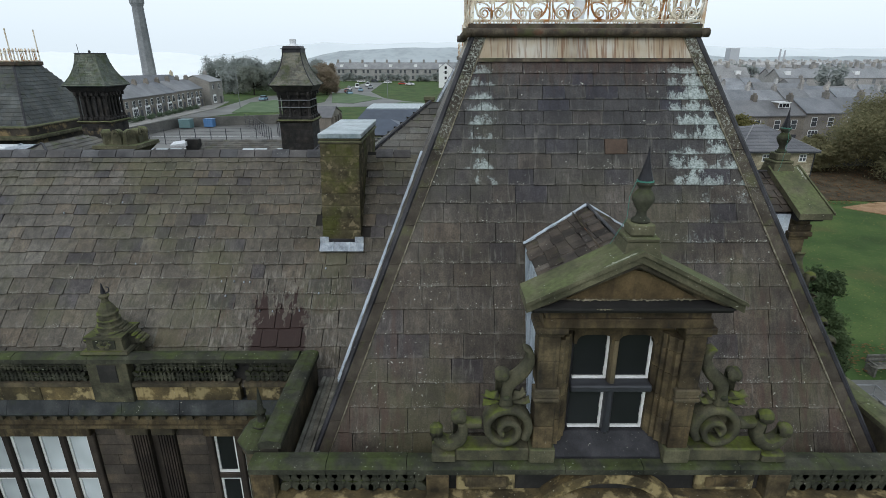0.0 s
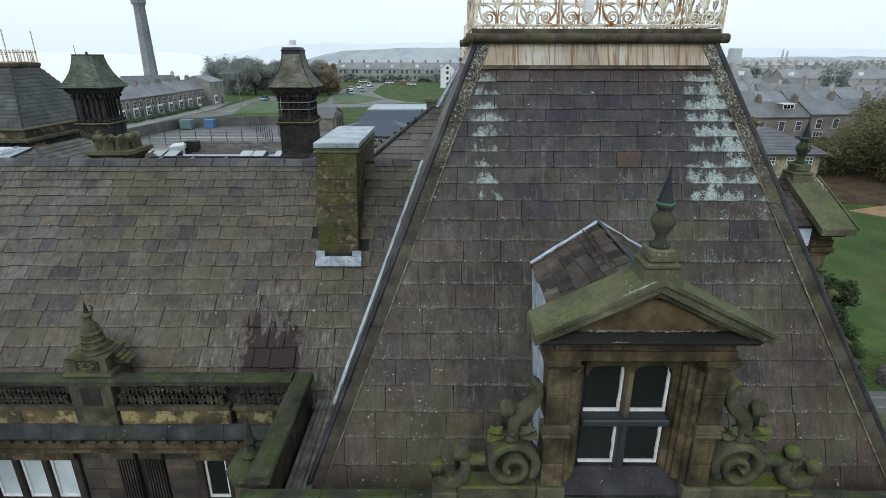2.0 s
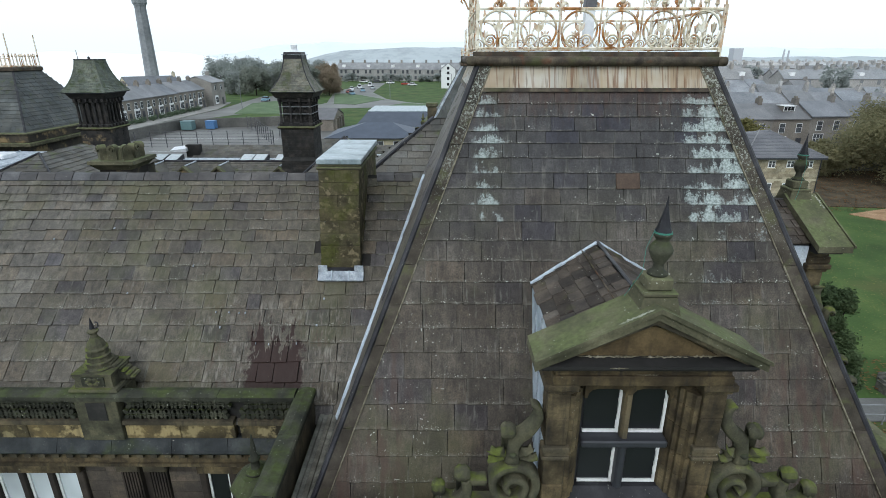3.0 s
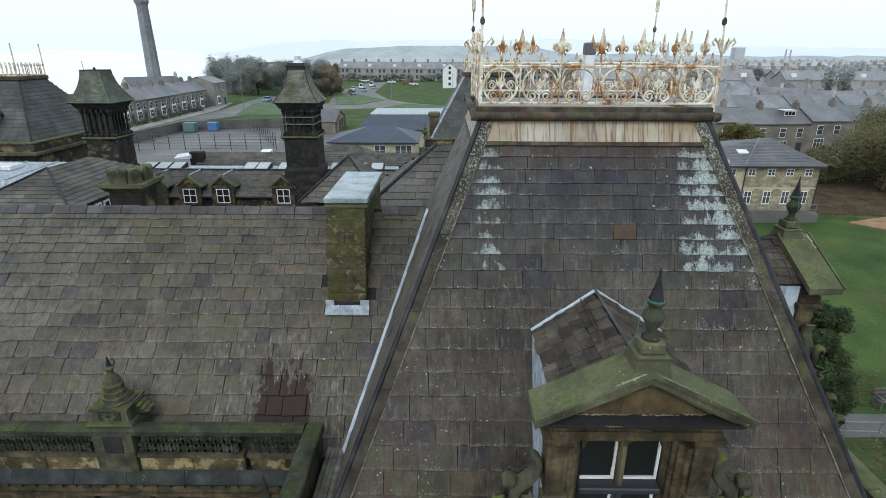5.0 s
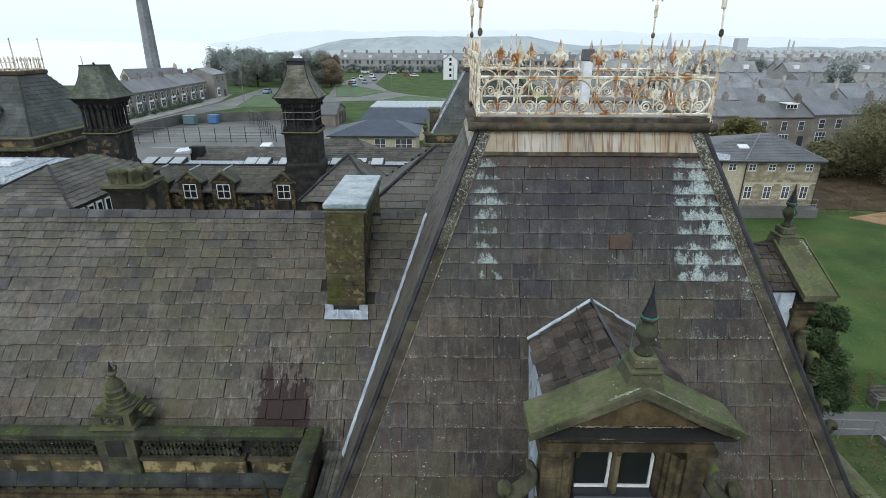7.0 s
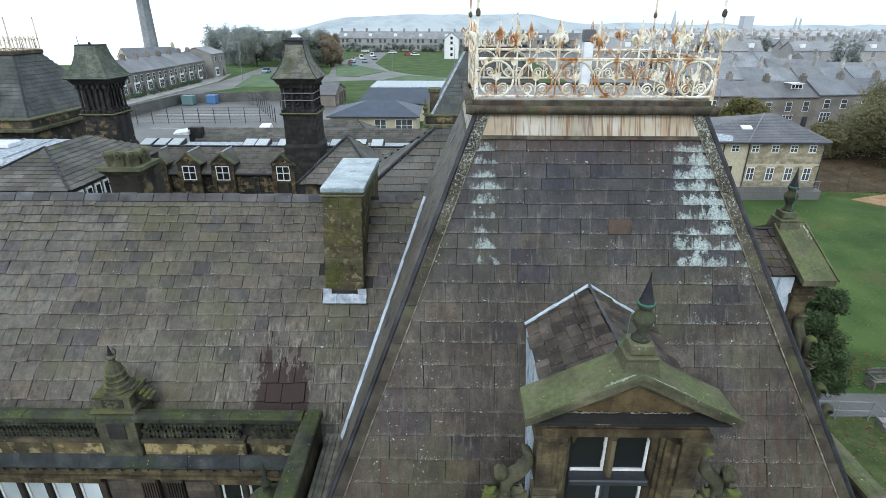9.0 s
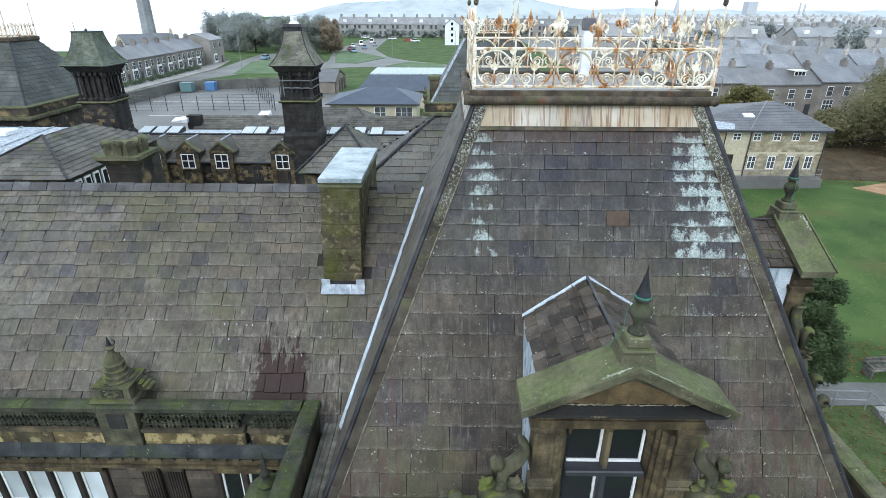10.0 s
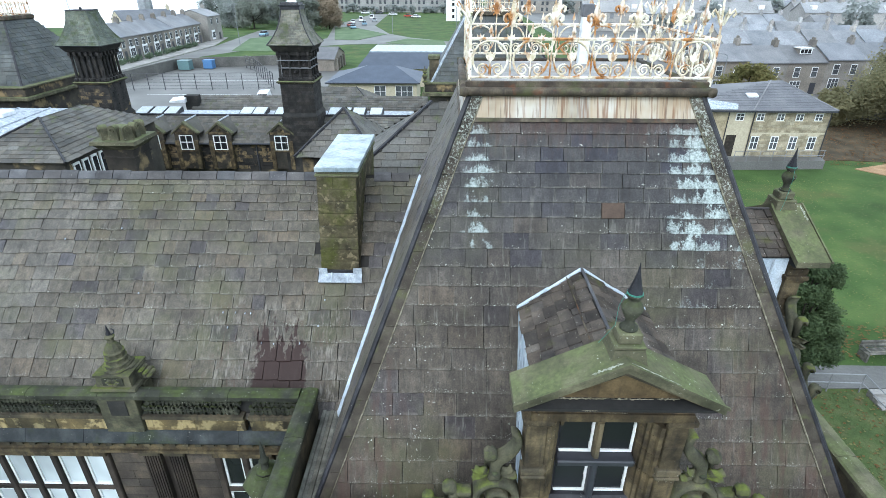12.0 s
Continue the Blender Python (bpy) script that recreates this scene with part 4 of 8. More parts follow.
    own_part("mullion", mull, STONE, d)
    own_part("mullion", bx(bmesh.new(), -0.05, 0.07, 0.42, 0.6, 0.28, 1.068, 0.03), DARK_PAINT, d, "lower mullion sheathed in dark lead")
    own_part("transom", bx(bmesh.new(), -0.598, 0.598, 0.36, 0.59, 1.07, 1.178, 0.02), DARK_PAINT, d)
    win = own_part("window", bx(bmesh.new(), -0.62, 0.62, 0.615, 0.64, 0.26, 2.04), DARK_PAINT, d)
    for cx in (-0.295, 0.335):
        for z0, z1 in ((0.31, 1.06), (1.19, 1.98)):
            fr = bmesh.new()
            bx(fr, cx + 0.212, cx + 0.25, 0.55, 0.6, z0, z1)
            bx(fr, cx - 0.25, cx + 0.211, 0.55, 0.6, z0, z0 + 0.045)
            # flakes of paint standing off the stile
            for k in range(5):
                z = z0 + (z1 - z0) * rng.uniform(0.08, 0.85)
                bx(fr, cx + 0.206 - rng.uniform(0.0, 0.008), cx + 0.2119, 0.552, 0.56, z, z + rng.uniform(0.03, 0.09))
            own_part("casement", fr, WHITE, win, "peeling white casement")
            own_part("pane", bx(bmesh.new(), cx - 0.25, cx + 0.211, 0.575, 0.585, z0 + 0.046, z1), GLASS, win)
    apron = bmesh.new()
    prism_x(apron, [(0.2, 0.012), (0.2, 0.05), (0.48, 0.3), (0.6, 0.3), (0.6, 0.012)], -0.8, 0.8)
    own_part("lead_apron", apron, LEAD_DARK, d, "dark lead sill apron")
    # entablature and pediment
    own_part("architrave", bx(bmesh.new(), -1.13, 1.13, 0.05, 0.5, 2.292, 2.43, 0.012), STONE_BUFF, d)
    own_part("frieze", bx(bmesh.new(), -1.1, 1.1, 0.09, 0.5, 2.432, 2.55), STONE_BUFF, d)
    cornice = bmesh.new()
    prism_x(cornice, [(0.5, 2.552), (0.0, 2.552), (-0.02, 2.575), (-0.05, 2.58), (-0.06, 2.61), (-0.1, 2.63), (-0.1, 2.67), (0.06, 2.695), (0.5, 2.695)], -1.3, 1.3)
    own_part("cornice", cornice, SOOT, d)
    tym = bmesh.new()
    prism_y(tym, [(-1.14, 2.697), (1.14, 2.697), (0, 3.27)], 0.1, 0.5)
    own_part("tympanum", tym, STONE, d)
    panel = bmesh.new()
    prism_y(panel, [(-0.86, 2.73), (0.86, 2.73), (0.4, 2.98), (0.15, 3.1), (0, 3.13), (-0.15, 3.1), (-0.4, 2.98)], 0.065, 0.12)
    own_part("tympanum_panel", panel, TYMPANUM, d, "bare buff stone triangle")
    for a, b, z, y, w, seed in ((-0.86, -0.1, 2.715, 0.062, 0.032, 3), (-0.08, 0.5, 2.712, 0.062, 0.024, 6), (0.52, 0.84, 2.72, 0.062, 0.03, 8), (-0.5, -0.28, 2.655, -0.104, 0.018, 4), (-0.1, 0.2, 2.44, 0.086, 0.01, 5)):
        own_part("lime_crust", crust_strip((a, y, z), (b, y, z), (0, 0, 1), (0, -0.006, 0), w, seed), STONE_PALE, d, "pale crusted ledge")
    for s in (-1, 1):
        rake = bmesh.new()
        prism_y(rake, [(s * 1.4, 2.61), (s * 1.4, 2.735), (s * 0.7, 3.085), (0, 3.44), (0, 3.3), (s * 0.7, 2.95)], -0.12, 0.54)
        own_part("raking_coping", rake, STONE_MOSS, d, "green mossy sloping coping slab")
        own_part("rake_fillet", prism_y(bmesh.new(), [(s * 1.42, 2.71), (s * 1.42, 2.76), (0, 3.465), (0, 3.405)], -0.155, -0.122), STONE_MOSS, d)
        own_part("apex_crust", crust_strip((s * 0.05, -0.07, 3.419), (s * (0.45 if s < 0 else 0.75), -0.07, 3.444 - 0.507 * (0.45 if s < 0 else 0.75)), (0, 1, 0), (0, 0, 0.008), 0.05 if s < 0 else 0.022, 6 + s), LIME, d, "pale lime crust")
        low = bmesh.new()
        prism_y(low, [(s * 1.33, 2.6), (s * 1.33, 2.64), (0, 3.32), (0, 3.22)], -0.06, 0.3)
        own_part("raking_moulding", low, STONE, d)
        own_part("raking_moulding", prism_y(bmesh.new(), [(s * 1.2, 2.64), (s * 1.2, 2.68), (0, 3.24), (0, 3.19)], 0.0, 0.3), STONE, d)
    fx, fy = 0.06, 0.28
    fin = own_part("finial", lathe(bmesh.new(), fx, fy, [(0.12, 3.722), (0.12, 3.75), (0.07, 3.79), (0.06, 3.86), (0.1, 3.93), (0.135, 4.0), (0.142, 4.05), (0.115, 4.1), (0.072, 4.15), (0.085, 4.18),
                                                         (0.108, 4.21), (0.108, 4.24)], 12), COPING_DARK, d, "weathered stone vase finial", True)
    own_part("spike", lathe(bmesh.new(), fx, fy, [(0.1, 4.261), (0.078, 4.32), (0.046, 4.44), (0.02, 4.56), (0.004, 4.68)], 7), LEAD_DARK, fin, "dark lead spike")
    ped = bmesh.new()
    hull(ped, [(fx - 0.26, fy - 0.26, 3.22), (fx + 0.26, fy - 0.26, 3.22), (fx + 0.26, fy + 0.24, 3.22), (fx - 0.26, fy + 0.24, 3.22)],
         [(fx - 0.2, fy - 0.2, 3.5), (fx + 0.2, fy - 0.2, 3.5), (fx + 0.2, fy + 0.2, 3.5), (fx - 0.2, fy + 0.2, 3.5)])
    bx(ped, fx - 0.21, fx + 0.21, fy - 0.21, fy + 0.21, 3.502, 3.56, 0.015)
    bx(ped, fx - 0.155, fx + 0.155, fy - 0.155, fy + 0.155, 3.562, 3.72, 0.02)
    own_part("finial_pedestal", ped, STONE_MOSS, d)
    own_part("copper_band", lathe(bmesh.new(), fx, fy, [(0.106, 4.241), (0.106, 4.26)], 10), COPPER, fin)
    own_part("copper_strap", tube(bmesh.new(), [(fx - 0.11, fy, 4.25), (fx - 0.17, fy + 0.01, 4.05), (fx - 0.17, fy + 0.02, 3.75), (fx - 0.26, fy + 0.1, 3.5), (fx - 0.3, fy + 0.16, 3.36)], 0.004, 5), COPPER, fin, "thin green copper strap")
    # small slated roof behind the pediment
    roof = bmesh.new()
    hull(roof, [(-1.07, 0.5, 2.66), (0, 0.5, 3.27), (1.07, 0.5, 2.66)], [(-1.07, 2.34, 2.66), (0, 2.58, 3.27), (1.07, 2.34, 2.66)])
    dr = own_part("dormer_roof", roof, UNDER, d, "small slated roof behind the pediment")
    length = math.hypot(1.07, 0.61)
    courses = rows_of_slates(0.0, length - 0.02, 6, 0.8)
    for s in (-1, 1):
        reach = lambda q: 2.32 + 0.23 * q / length
        if s < 0:
            span = lambda q: (-reach(q), -0.5)
        else:
            span = lambda q: (0.5, reach(q))
        placed = lay_slates((s * 1.09, 0, 2.68), (0, s, 0), (-s * 1.07, 0, 0.61), courses, span, lambda q: 0.26, 31 + s, 0.024, None, 0.012, 1.6)
        slate_parts(placed, DORMER_SLATES, dr)
        flash = bmesh.new()
        hull(flash, [(s * 1.1, 2.26, 2.68), (s * 1.1, 2.36, 2.7), (0, 2.62, 3.33), (0, 2.53, 3.31)],
             [(s * 1.1, 2.26, 2.72), (s * 1.1, 2.36, 2.74), (0, 2.62, 3.36), (0, 2.53, 3.34)])
        own_part("lead_flashing", flash, FLASHING, dr)
    own_part("ridge", tube(bmesh.new(), [(0, 0.52, 3.32), (0, 2.7, 3.33)], 0.026, 6), RIDGE_TILE, dr)
    own_part("ridge_strap", tube(bmesh.new(), [(-0.26, 0.56, 3.18), (-0.26, 2.5, 3.2)], 0.012, 5), RUST, dr)
    return d


DORMER_SLATES = [slate_mesh("slate", DORMER_SLATE, n) for n in NICKS]
dormer((2.47, 6.25, 7.98), 0)
dormer((7.7, 11.64, 7.98), 90)


# ---- parapets, copings and gutters of the pavilion ----
def coping_run(parent, axis, fixed, start, end, z, piece, seed, material=COPING_DARK):
    rng = random.Random(seed)
    a = start
    while a < end - 0.05:
        b = min(end, a + piece * rng.uniform(0.85, 1.15))
        if end - b < 0.3:
            b = end
        dz = rng.uniform(-0.006, 0.006)
        bm = bmesh.new()
        lo, hi = fixed
        mid = (lo + hi) / 2
        outline = [(lo, z - 0.13 + dz), (lo, z - 0.04 + dz), (lo + 0.04, z - 0.01 + dz), (mid, z + 0.015 + dz), (hi - 0.03, z - 0.01 + dz), (hi, z - 0.04 + dz), (hi, z - 0.13 + dz)]
        (prism_x if axis == "x" else prism_y)(bm, outline, a + 0.004, b - 0.004)
        part("coping_stone", bm, material, parent)
        a = b


def leaf_cross():
    """One pierced-work unit: four stone leaves crossing; the hollow's dark comes from the black wall behind."""
    bm = bmesh.new()
    for k in range(4):
        a = math.pi / 4 + k * math.pi / 2
        c, s = math.cos(a), math.sin(a)
        pts = [(0.03, -0.03), (0.1, -0.075), (0.18, -0.06), (0.24, 0.0), (0.19, 0.06), (0.1, 0.07), (0.03, 0.03)]
        hull(bm, [(u * c - v * s, 0.0, u * s + v * c) for u, v in pts], [(u * c - v * s, 0.09, u * s + v * c) for u, v in pts])
    blob(bm, (0, 0.03, 0), 0.05, 0.06, 0.05, 1, 0.2, 1)
    return mesh_of(bm, "pierced_leaves", COPING_DARK)


LEAVES = leaf_cross()


def pierced_run(parent, x0, x1, y, z, size=1.0):
    n = max(1, round(abs(x1 - x0) / (0.27 * size)))
    for i in range(n):
        ob = new("pierced_leaves", LEAVES)
        ob.parent = parent
        if parent.type == "EMPTY":
            ob.matrix_parent_inverse = parent.matrix_basis.inverted()
        ob.matrix_basis = pose(x0 + (x1 - x0) * (i + 0.5) / n, y, z) @ Matrix.Diagonal((size, 1, size, 1))


front_parapet = thing("parapet", (2.4, 6.4, 7.3), 0, "mossy stone parapet with pierced panels along the pavilion front", "parapet", "parapets")
coping_run(front_parapet, "x", (6.28, 6.65), -2.9, 7.7, 7.97, 1.25, 3)
# Soot-black colour here paints the darkness of the pierced openings.
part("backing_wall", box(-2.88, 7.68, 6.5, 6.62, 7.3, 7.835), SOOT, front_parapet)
part("plinth", box(-2.88, 7.68, 6.3, 6.495, 7.2, 7.38), PLINTH, front_parapet)
for cx in (-0.08, 5.02, -2.7, 7.5):
    part("pedestal", bx(bmesh.new(), cx - 0.17, cx + 0.17, 6.27, 6.495, 7.384, 7.835, 0.012), STONE_BUFF, front_parapet)
for x0, x1 in ((0.2, 1.1), (3.85, 4.75)):
    part("raised_panel", bx(bmesh.new(), x0, x1, 6.4, 6.495, 7.42, 7.8, 0.03), PLINTH, front_parapet)
    part("panel_core", bx(bmesh.new(), x0 + 0.13, x1 - 0.13, 6.36, 6.41, 7.52, 7.7, 0.02), STONE_BUFF, front_parapet)
pierced_run(front_parapet, -2.45, -0.3, 6.4, 7.6)
pierced_run(front_parapet, 5.25, 7.3, 6.4, 7.6)
arch = bmesh.new()
ribbon(arch, [(2.5 + 1.25 * math.cos(math.pi * i / 20), 6.5 + 1.25 * math.sin(math.pi * i / 20)) for i in range(21)], 0.18, 6.3, 6.55)
part("arched_hood", arch, PLINTH, front_parapet, "arched stone hood over the window below")

side_parapet = thing("parapet", (-2.7, 8.0, 7.3), 0, "mossy stone parapet along the pavilion side", "parapet", "parapets")
coping_run(side_parapet, "y", (-2.86, -2.5), 6.66, 9.36, 8.12, 1.3, 5)
part("backing_wall", box(-2.82, -2.55, 6.66, 9.3, 7.2, 7.985), STONE, side_parapet)
east_parapet = thing("parapet", (7.5, 11.0, 7.3), 0, "mossy stone parapet above the lawn side", "parapet", "parapets")
coping_run(east_parapet, "y", (7.34, 7.74), 6.66, 16.0, 7.95, 1.3, 7, STONE_MOSS)
part("backing_wall", box(7.36, 7.62, 6.66, 16.0, 7.2, 7.81), STONE, east_parapet)
for cy in (8.3, 15.0):
    part("pedestal", bx(bmesh.new(), 7.32, 7.72, cy - 0.18, cy + 0.18, 7.2, 7.815, 0.012), STONE_MOSS, east_parapet)

gutter = thing("roof_gutter", (-2.35, 8.0, 7.3), 0, "weathered lead and board gutter behind the parapet", "gutter")
for i in range(5):
    part("gutter_board", bx(bmesh.new(), -2.465 + i * 0.085, -2.385 + i * 0.085, 6.66, 9.5 - 0.02 * i, 7.3, 7.52 - 0.012 * (i % 2), 0.006), BOARD, gutter)
part("front_trough", box(-2.1, 7.28, 6.66, 7.35, 7.2, 7.34), LEAD_DARK, gutter)

pier = thing("pier", (-3.12, 7.6, 0), 0, "slender stone pier with moulded cap and spiked finial", "pier")
part("shaft", lathe(bmesh.new(), -3.12, 7.6, [(0.34, 0), (0.34, 7.2), (0.38, 7.25), (0.38, 7.4)], 8, 0.39), STONE, pier)
part("cap", lathe(bmesh.new(), -3.12, 7.6, [(0.42, 7.402), (0.44, 7.5), (0.34, 7.62), (0.26, 7.72)], 8, 0.39), COPING_DARK, pier)
part("finial", lathe(bmesh.new(), -3.12, 7.6, [(0.17, 7.722), (0.17, 7.76), (0.08, 7.8), (0.065, 7.95), (0.1, 7.98), (0.06, 8.01), (0.045, 8.2), (0.008, 8.45)], 8), COPING_DARK, pier, "", True)

# ---- long range: facade, cornice, parapet ----
facade = solid("wall_range", box(-18.0, -2.76, 9.62, 9.95, 0, 7.1), FACADE, "dark ashlar facade of the long range with mullioned windows", "wall")
WINDOWS = [(-7.77 - 0.62 * i - 0.48, -7.77 - 0.62 * i) for i in range(8)] + [(-5.02, -4.55), (-4.4, -3.95)]


def ashlar(parent):
    """Coursed blocks on the bare stretches of wall between the windows and the pilasters."""
    rng = random.Random(12)
    for lo, hi in ((-18.0, -12.75), (-7.6, -6.83), (-5.84, -5.19), (-3.78, -2.77)):
        z = 3.2
        while z < 5.95:
            x = lo
            while x < hi - 0.01:
                x1 = x + rng.uniform(0.36, 0.7)
                if hi - x1 < 0.22:
                    x1 = hi
                part("ashlar_block", bx(bmesh.new(), x + 0.004, x1 - 0.004, 9.54 + rng.uniform(0, 0.012), 9.62, z + 0.004, z + 0.266), STONE_BLOCK, parent)
                x = x1
            z += 0.27


def mullioned(x0, x1, name_label, pale):
    w = thing("mullioned_window", ((x0 + x1) / 2, 9.5, 3.2), 0, name_label, "window", "facade windows")
    mine = sorted(p for p in WINDOWS if x0 - 0.01 <= p[0] and p[1] <= x1 + 0.01)
    part("head", bx(bmesh.new(), x0 - 0.16, x1 + 0.16, 9.4, 9.62, 5.96, 6.255, 0.015), STONE_BUFF, w)
    edges = [x0 - 0.16] + [b for a, b in mine]
    ends = [a for a, b in mine] + [x1 + 0.16]
    for a, b in zip(edges, ends):
        part("mullion", bx(bmesh.new(), a, b, 9.47, 9.618, 3.2, 5.958, 0.02), FACADE, w)
    for a, b in mine:
        part("transom", bx(bmesh.new(), a, b, 9.5, 9.6, 4.74, 4.88, 0.015), FACADE, w)
        for z0, z1 in ((3.3, 4.74), (4.88, 5.95)):
            fr = bmesh.new()
            bx(fr, a, a + 0.05, 9.54, 9.6, z0, z1)
            bx(fr, b - 0.05, b, 9.54, 9.6, z0, z1)
            bx(fr, a + 0.05, b - 0.05, 9.54, 9.6, z0, z0 + 0.06)
            bx(fr, a + 0.05, b - 0.05, 9.54, 9.6, z1 - 0.05, z1)
            part("casement", fr, WHITE, w, "white painted casement")
            part("pane", bx(bmesh.new(), a + 0.05, b - 0.05, 9.57, 9.585, z0 + 0.05, z1 - 0.04), GLASS_PALE if pale else GLASS, w)


ashlar(facade)
mullioned(WINDOWS[7][0], WINDOWS[0][1], "row of tall white mullioned lights with pale blinds in the dark facade", True)
mullioned(-5.02, -3.95, "two-light mullioned window with dark panes in the facade", False)
for cx in (-6.62, -6.05):
    pil = thing("fluted_pilaster", (cx, 9.5, 3.0), 0, "soot-black fluted stone pilaster on the facade", "pilaster", "fluted pilasters")
    part("shaft", box(cx - 0.19, cx + 0.19, 9.5, 9.62, 3.0, 6.1), FACADE, pil)
    for i in range(6):
        part("flute", bx(bmesh.new(), cx - 0.175 + i * 0.06, cx - 0.14 + i * 0.06, 9.46, 9.5, 3.0, 5.95), FACADE, pil)
    part("capital", bx(bmesh.new(), cx - 0.25, cx + 0.25, 9.4, 9.6, 5.98, 6.25, 0.03), STONE, pil)

cornice = thing("cornice", (-10, 9.3, 6.3), 0, "stone cornice with dark sloping weathering and dentils", "cornice")
bm = bmesh.new()
prism_x(bm, [(9.62, 6.26), (9.28, 6.26), (9.26, 6.34), (9.16, 6.37), (9.16, 6.44), (9.62, 6.44)], -18, -2.9)
part("lower_moulding", bm, STONE_BUFF, cornice)
part("frieze", box(-18, -2.9, 9.22, 9.61, 6.442, 6.735), STONE_BUFF, cornice)
for i in range(54):
    x = -17.9 + i * 0.28
    part("dentil", bx(bmesh.new(), x, x + 0.13, 9.12, 9.218, 6.62, 6.735), STONE, cornice)
x = -18.0
rng = random.Random(4)
while x < -2.95:
    x1 = min(x + rng.uniform(1.0, 1.35), -2.9)
    bm = bmesh.new()
    prism_x(bm, [(9.6, 6.74), (9.08, 6.74), (9.05, 6.79), (9.07, 6.85), (9.18, 7.07), (9.6, 7.088)], x + 0.004, x1 - 0.004)
    part("weathering_slab", bm, SLAB_DARK, cornice)
    x = x1

range_parapet = thing("parapet", (-10, 9.2, 7.1), 0, "pierced stone parapet with green coping along the long range", "parapet", "parapets")
coping_run(range_parapet, "x", (9.05, 9.36), -18.0, -2.85, 8.14, 1.4, 9)
# Near-black sheet behind the leaves stands for their dark openings.
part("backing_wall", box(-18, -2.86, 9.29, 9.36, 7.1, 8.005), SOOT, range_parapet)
for x0, x1 in ((-18, -7.06), (-6.24, -4.1), (-4.0, -2.9)):
    n = max(1, round((x1 - x0) / 1.1))
    for i in range(n):
        a, b = x0 + (x1 - x0) * i / n, x0 + (x1 - x0) * (i + 1) / n
        part("plinth_block", bx(bmesh.new(), a + 0.004, b - 0.004, 9.14, 9.288, 7.09, 7.43, 0.01), PLINTH, range_parapet)
    part("upper_fillet", box(x0, x1, 9.09, 9.288, 7.434, 7.52), STONE, range_parapet)
    for z, shift in ((7.64, 0.0), (7.88, 0.08)):
        pierced_run(range_parapet, x0 + 0.05 + shift, x1 - 0.13 + shift, 9.15, z, 0.62)
pedestal = part("pedestal", bx(bmesh.new(), -7.05, -6.25, 9.07, 9.288, 7.09, 8.005, 0.012), STONE_CARVED, range_parapet)
part("rosette_panel", bx(bmesh.new(), -6.84, -6.46, 9.05, 9.075, 7.56, 7.96, 0.012), SOOT, pedestal)

spire = thing("parapet_finial", (-6.68, 9.5, 7.5), 0, "stepped mossy stone spirelet on the parapet", "finial")
sx, sy, lift = -6.68, 9.52, 0.18
stage = lambda hw, hd, z: [(sx - hw, sy - hd, z + lift), (sx + hw, sy - hd, z + lift), (sx + hw, sy + hd, z + lift), (sx - hw, sy + hd, z + lift)]
part("base_block", hull(bmesh.new(), stage(0.5, 0.14, 7.28), stage(0.5, 0.14, 7.96)), STONE_CARVED, spire)
part("base_slab", hull(bmesh.new(), stage(0.47, 0.4, 7.978), stage(0.45, 0.38, 8.03)), STONE_CARVED, spire)
part("carved_block", hull(bmesh.new(), stage(0.37, 0.32, 8.032), stage(0.34, 0.3, 8.28)), STONE_CARVED, spire)
part("rosette_field", bx(bmesh.new(), sx - 0.22, sx + 0.22, sy - 0.33, sy - 0.31, 8.06 + lift, 8.26 + lift, 0.006), COPING_DARK, spire)
for k in range(6):
    a = k * math.pi / 3
    part("rosette_petal", blob(bmesh.new(), (sx + 0.1 * math.cos(a), sy - 0.335, 8.16 + lift + 0.06 * math.sin(a)), 0.055, 0.03, 0.04, k, 0.2, 1), STONE_CARVED, spire)
part("ledge", hull(bmesh.new(), stage(0.38, 0.33, 8.282), stage(0.38, 0.33, 8.325)), STONE_CARVED, spire, "pale-edged stone ledge")
z = 8.327 + lift
part("spire_bell", lathe(bmesh.new(), sx, sy, [(0.29, z), (0.29, z + 0.03), (0.24, z + 0.05), (0.235, z + 0.1), (0.25, z + 0.115), (0.25, z + 0.14), (0.215, z + 0.16), (0.205, z + 0.22), (0.22, z + 0.235), (0.22, z + 0.26),
                                                (0.19, z + 0.28), (0.185, z + 0.35), (0.2, z + 0.37), (0.2, z + 0.4), (0.17, z + 0.43), (0.15, z + 0.5), (0.11, z + 0.56), (0.07, z + 0.62), (0.06, z + 0.7)], 10, 0.3), STONE_CARVED, spire)
for side in (-1, 1):
    for k in range(6):
        part("flank_step", bx(bmesh.new(), *sorted((sx + side * (0.14 + k * 0.075), sx + side * (0.25 + k * 0.075))), sy - 0.1 + k * 0.01, sy + 0.22, 8.03 + lift, 8.44 + lift - k * 0.064, 0.03), STONE_CARVED, spire)
z = 8.327 + 0.7
z += lift
part("knob", lathe(bmesh.new(), sx, sy, [(0.07, z), (0.1, z + 0.03), (0.1, z + 0.06), (0.04, z + 0.1)], 8), STONE_CARVED, spire)
part("spike", lathe(bmesh.new(), sx, sy, [(0.05, z + 0.101), (0.04, z + 0.16), (0.006, z + 0.32)], 6), LEAD_DARK, spire, "dark lead spike")
curl = bmesh.new()
tube(curl, [(sx + 0.05, sy, z + 0.1), (sx + 0.12, sy, z + 0.14), (sx + 0.13, sy, z + 0.22), (sx + 0.08, sy, z + 0.24)], 0.014, 5)
part("iron_curl", curl, LEAD_DARK, spire)


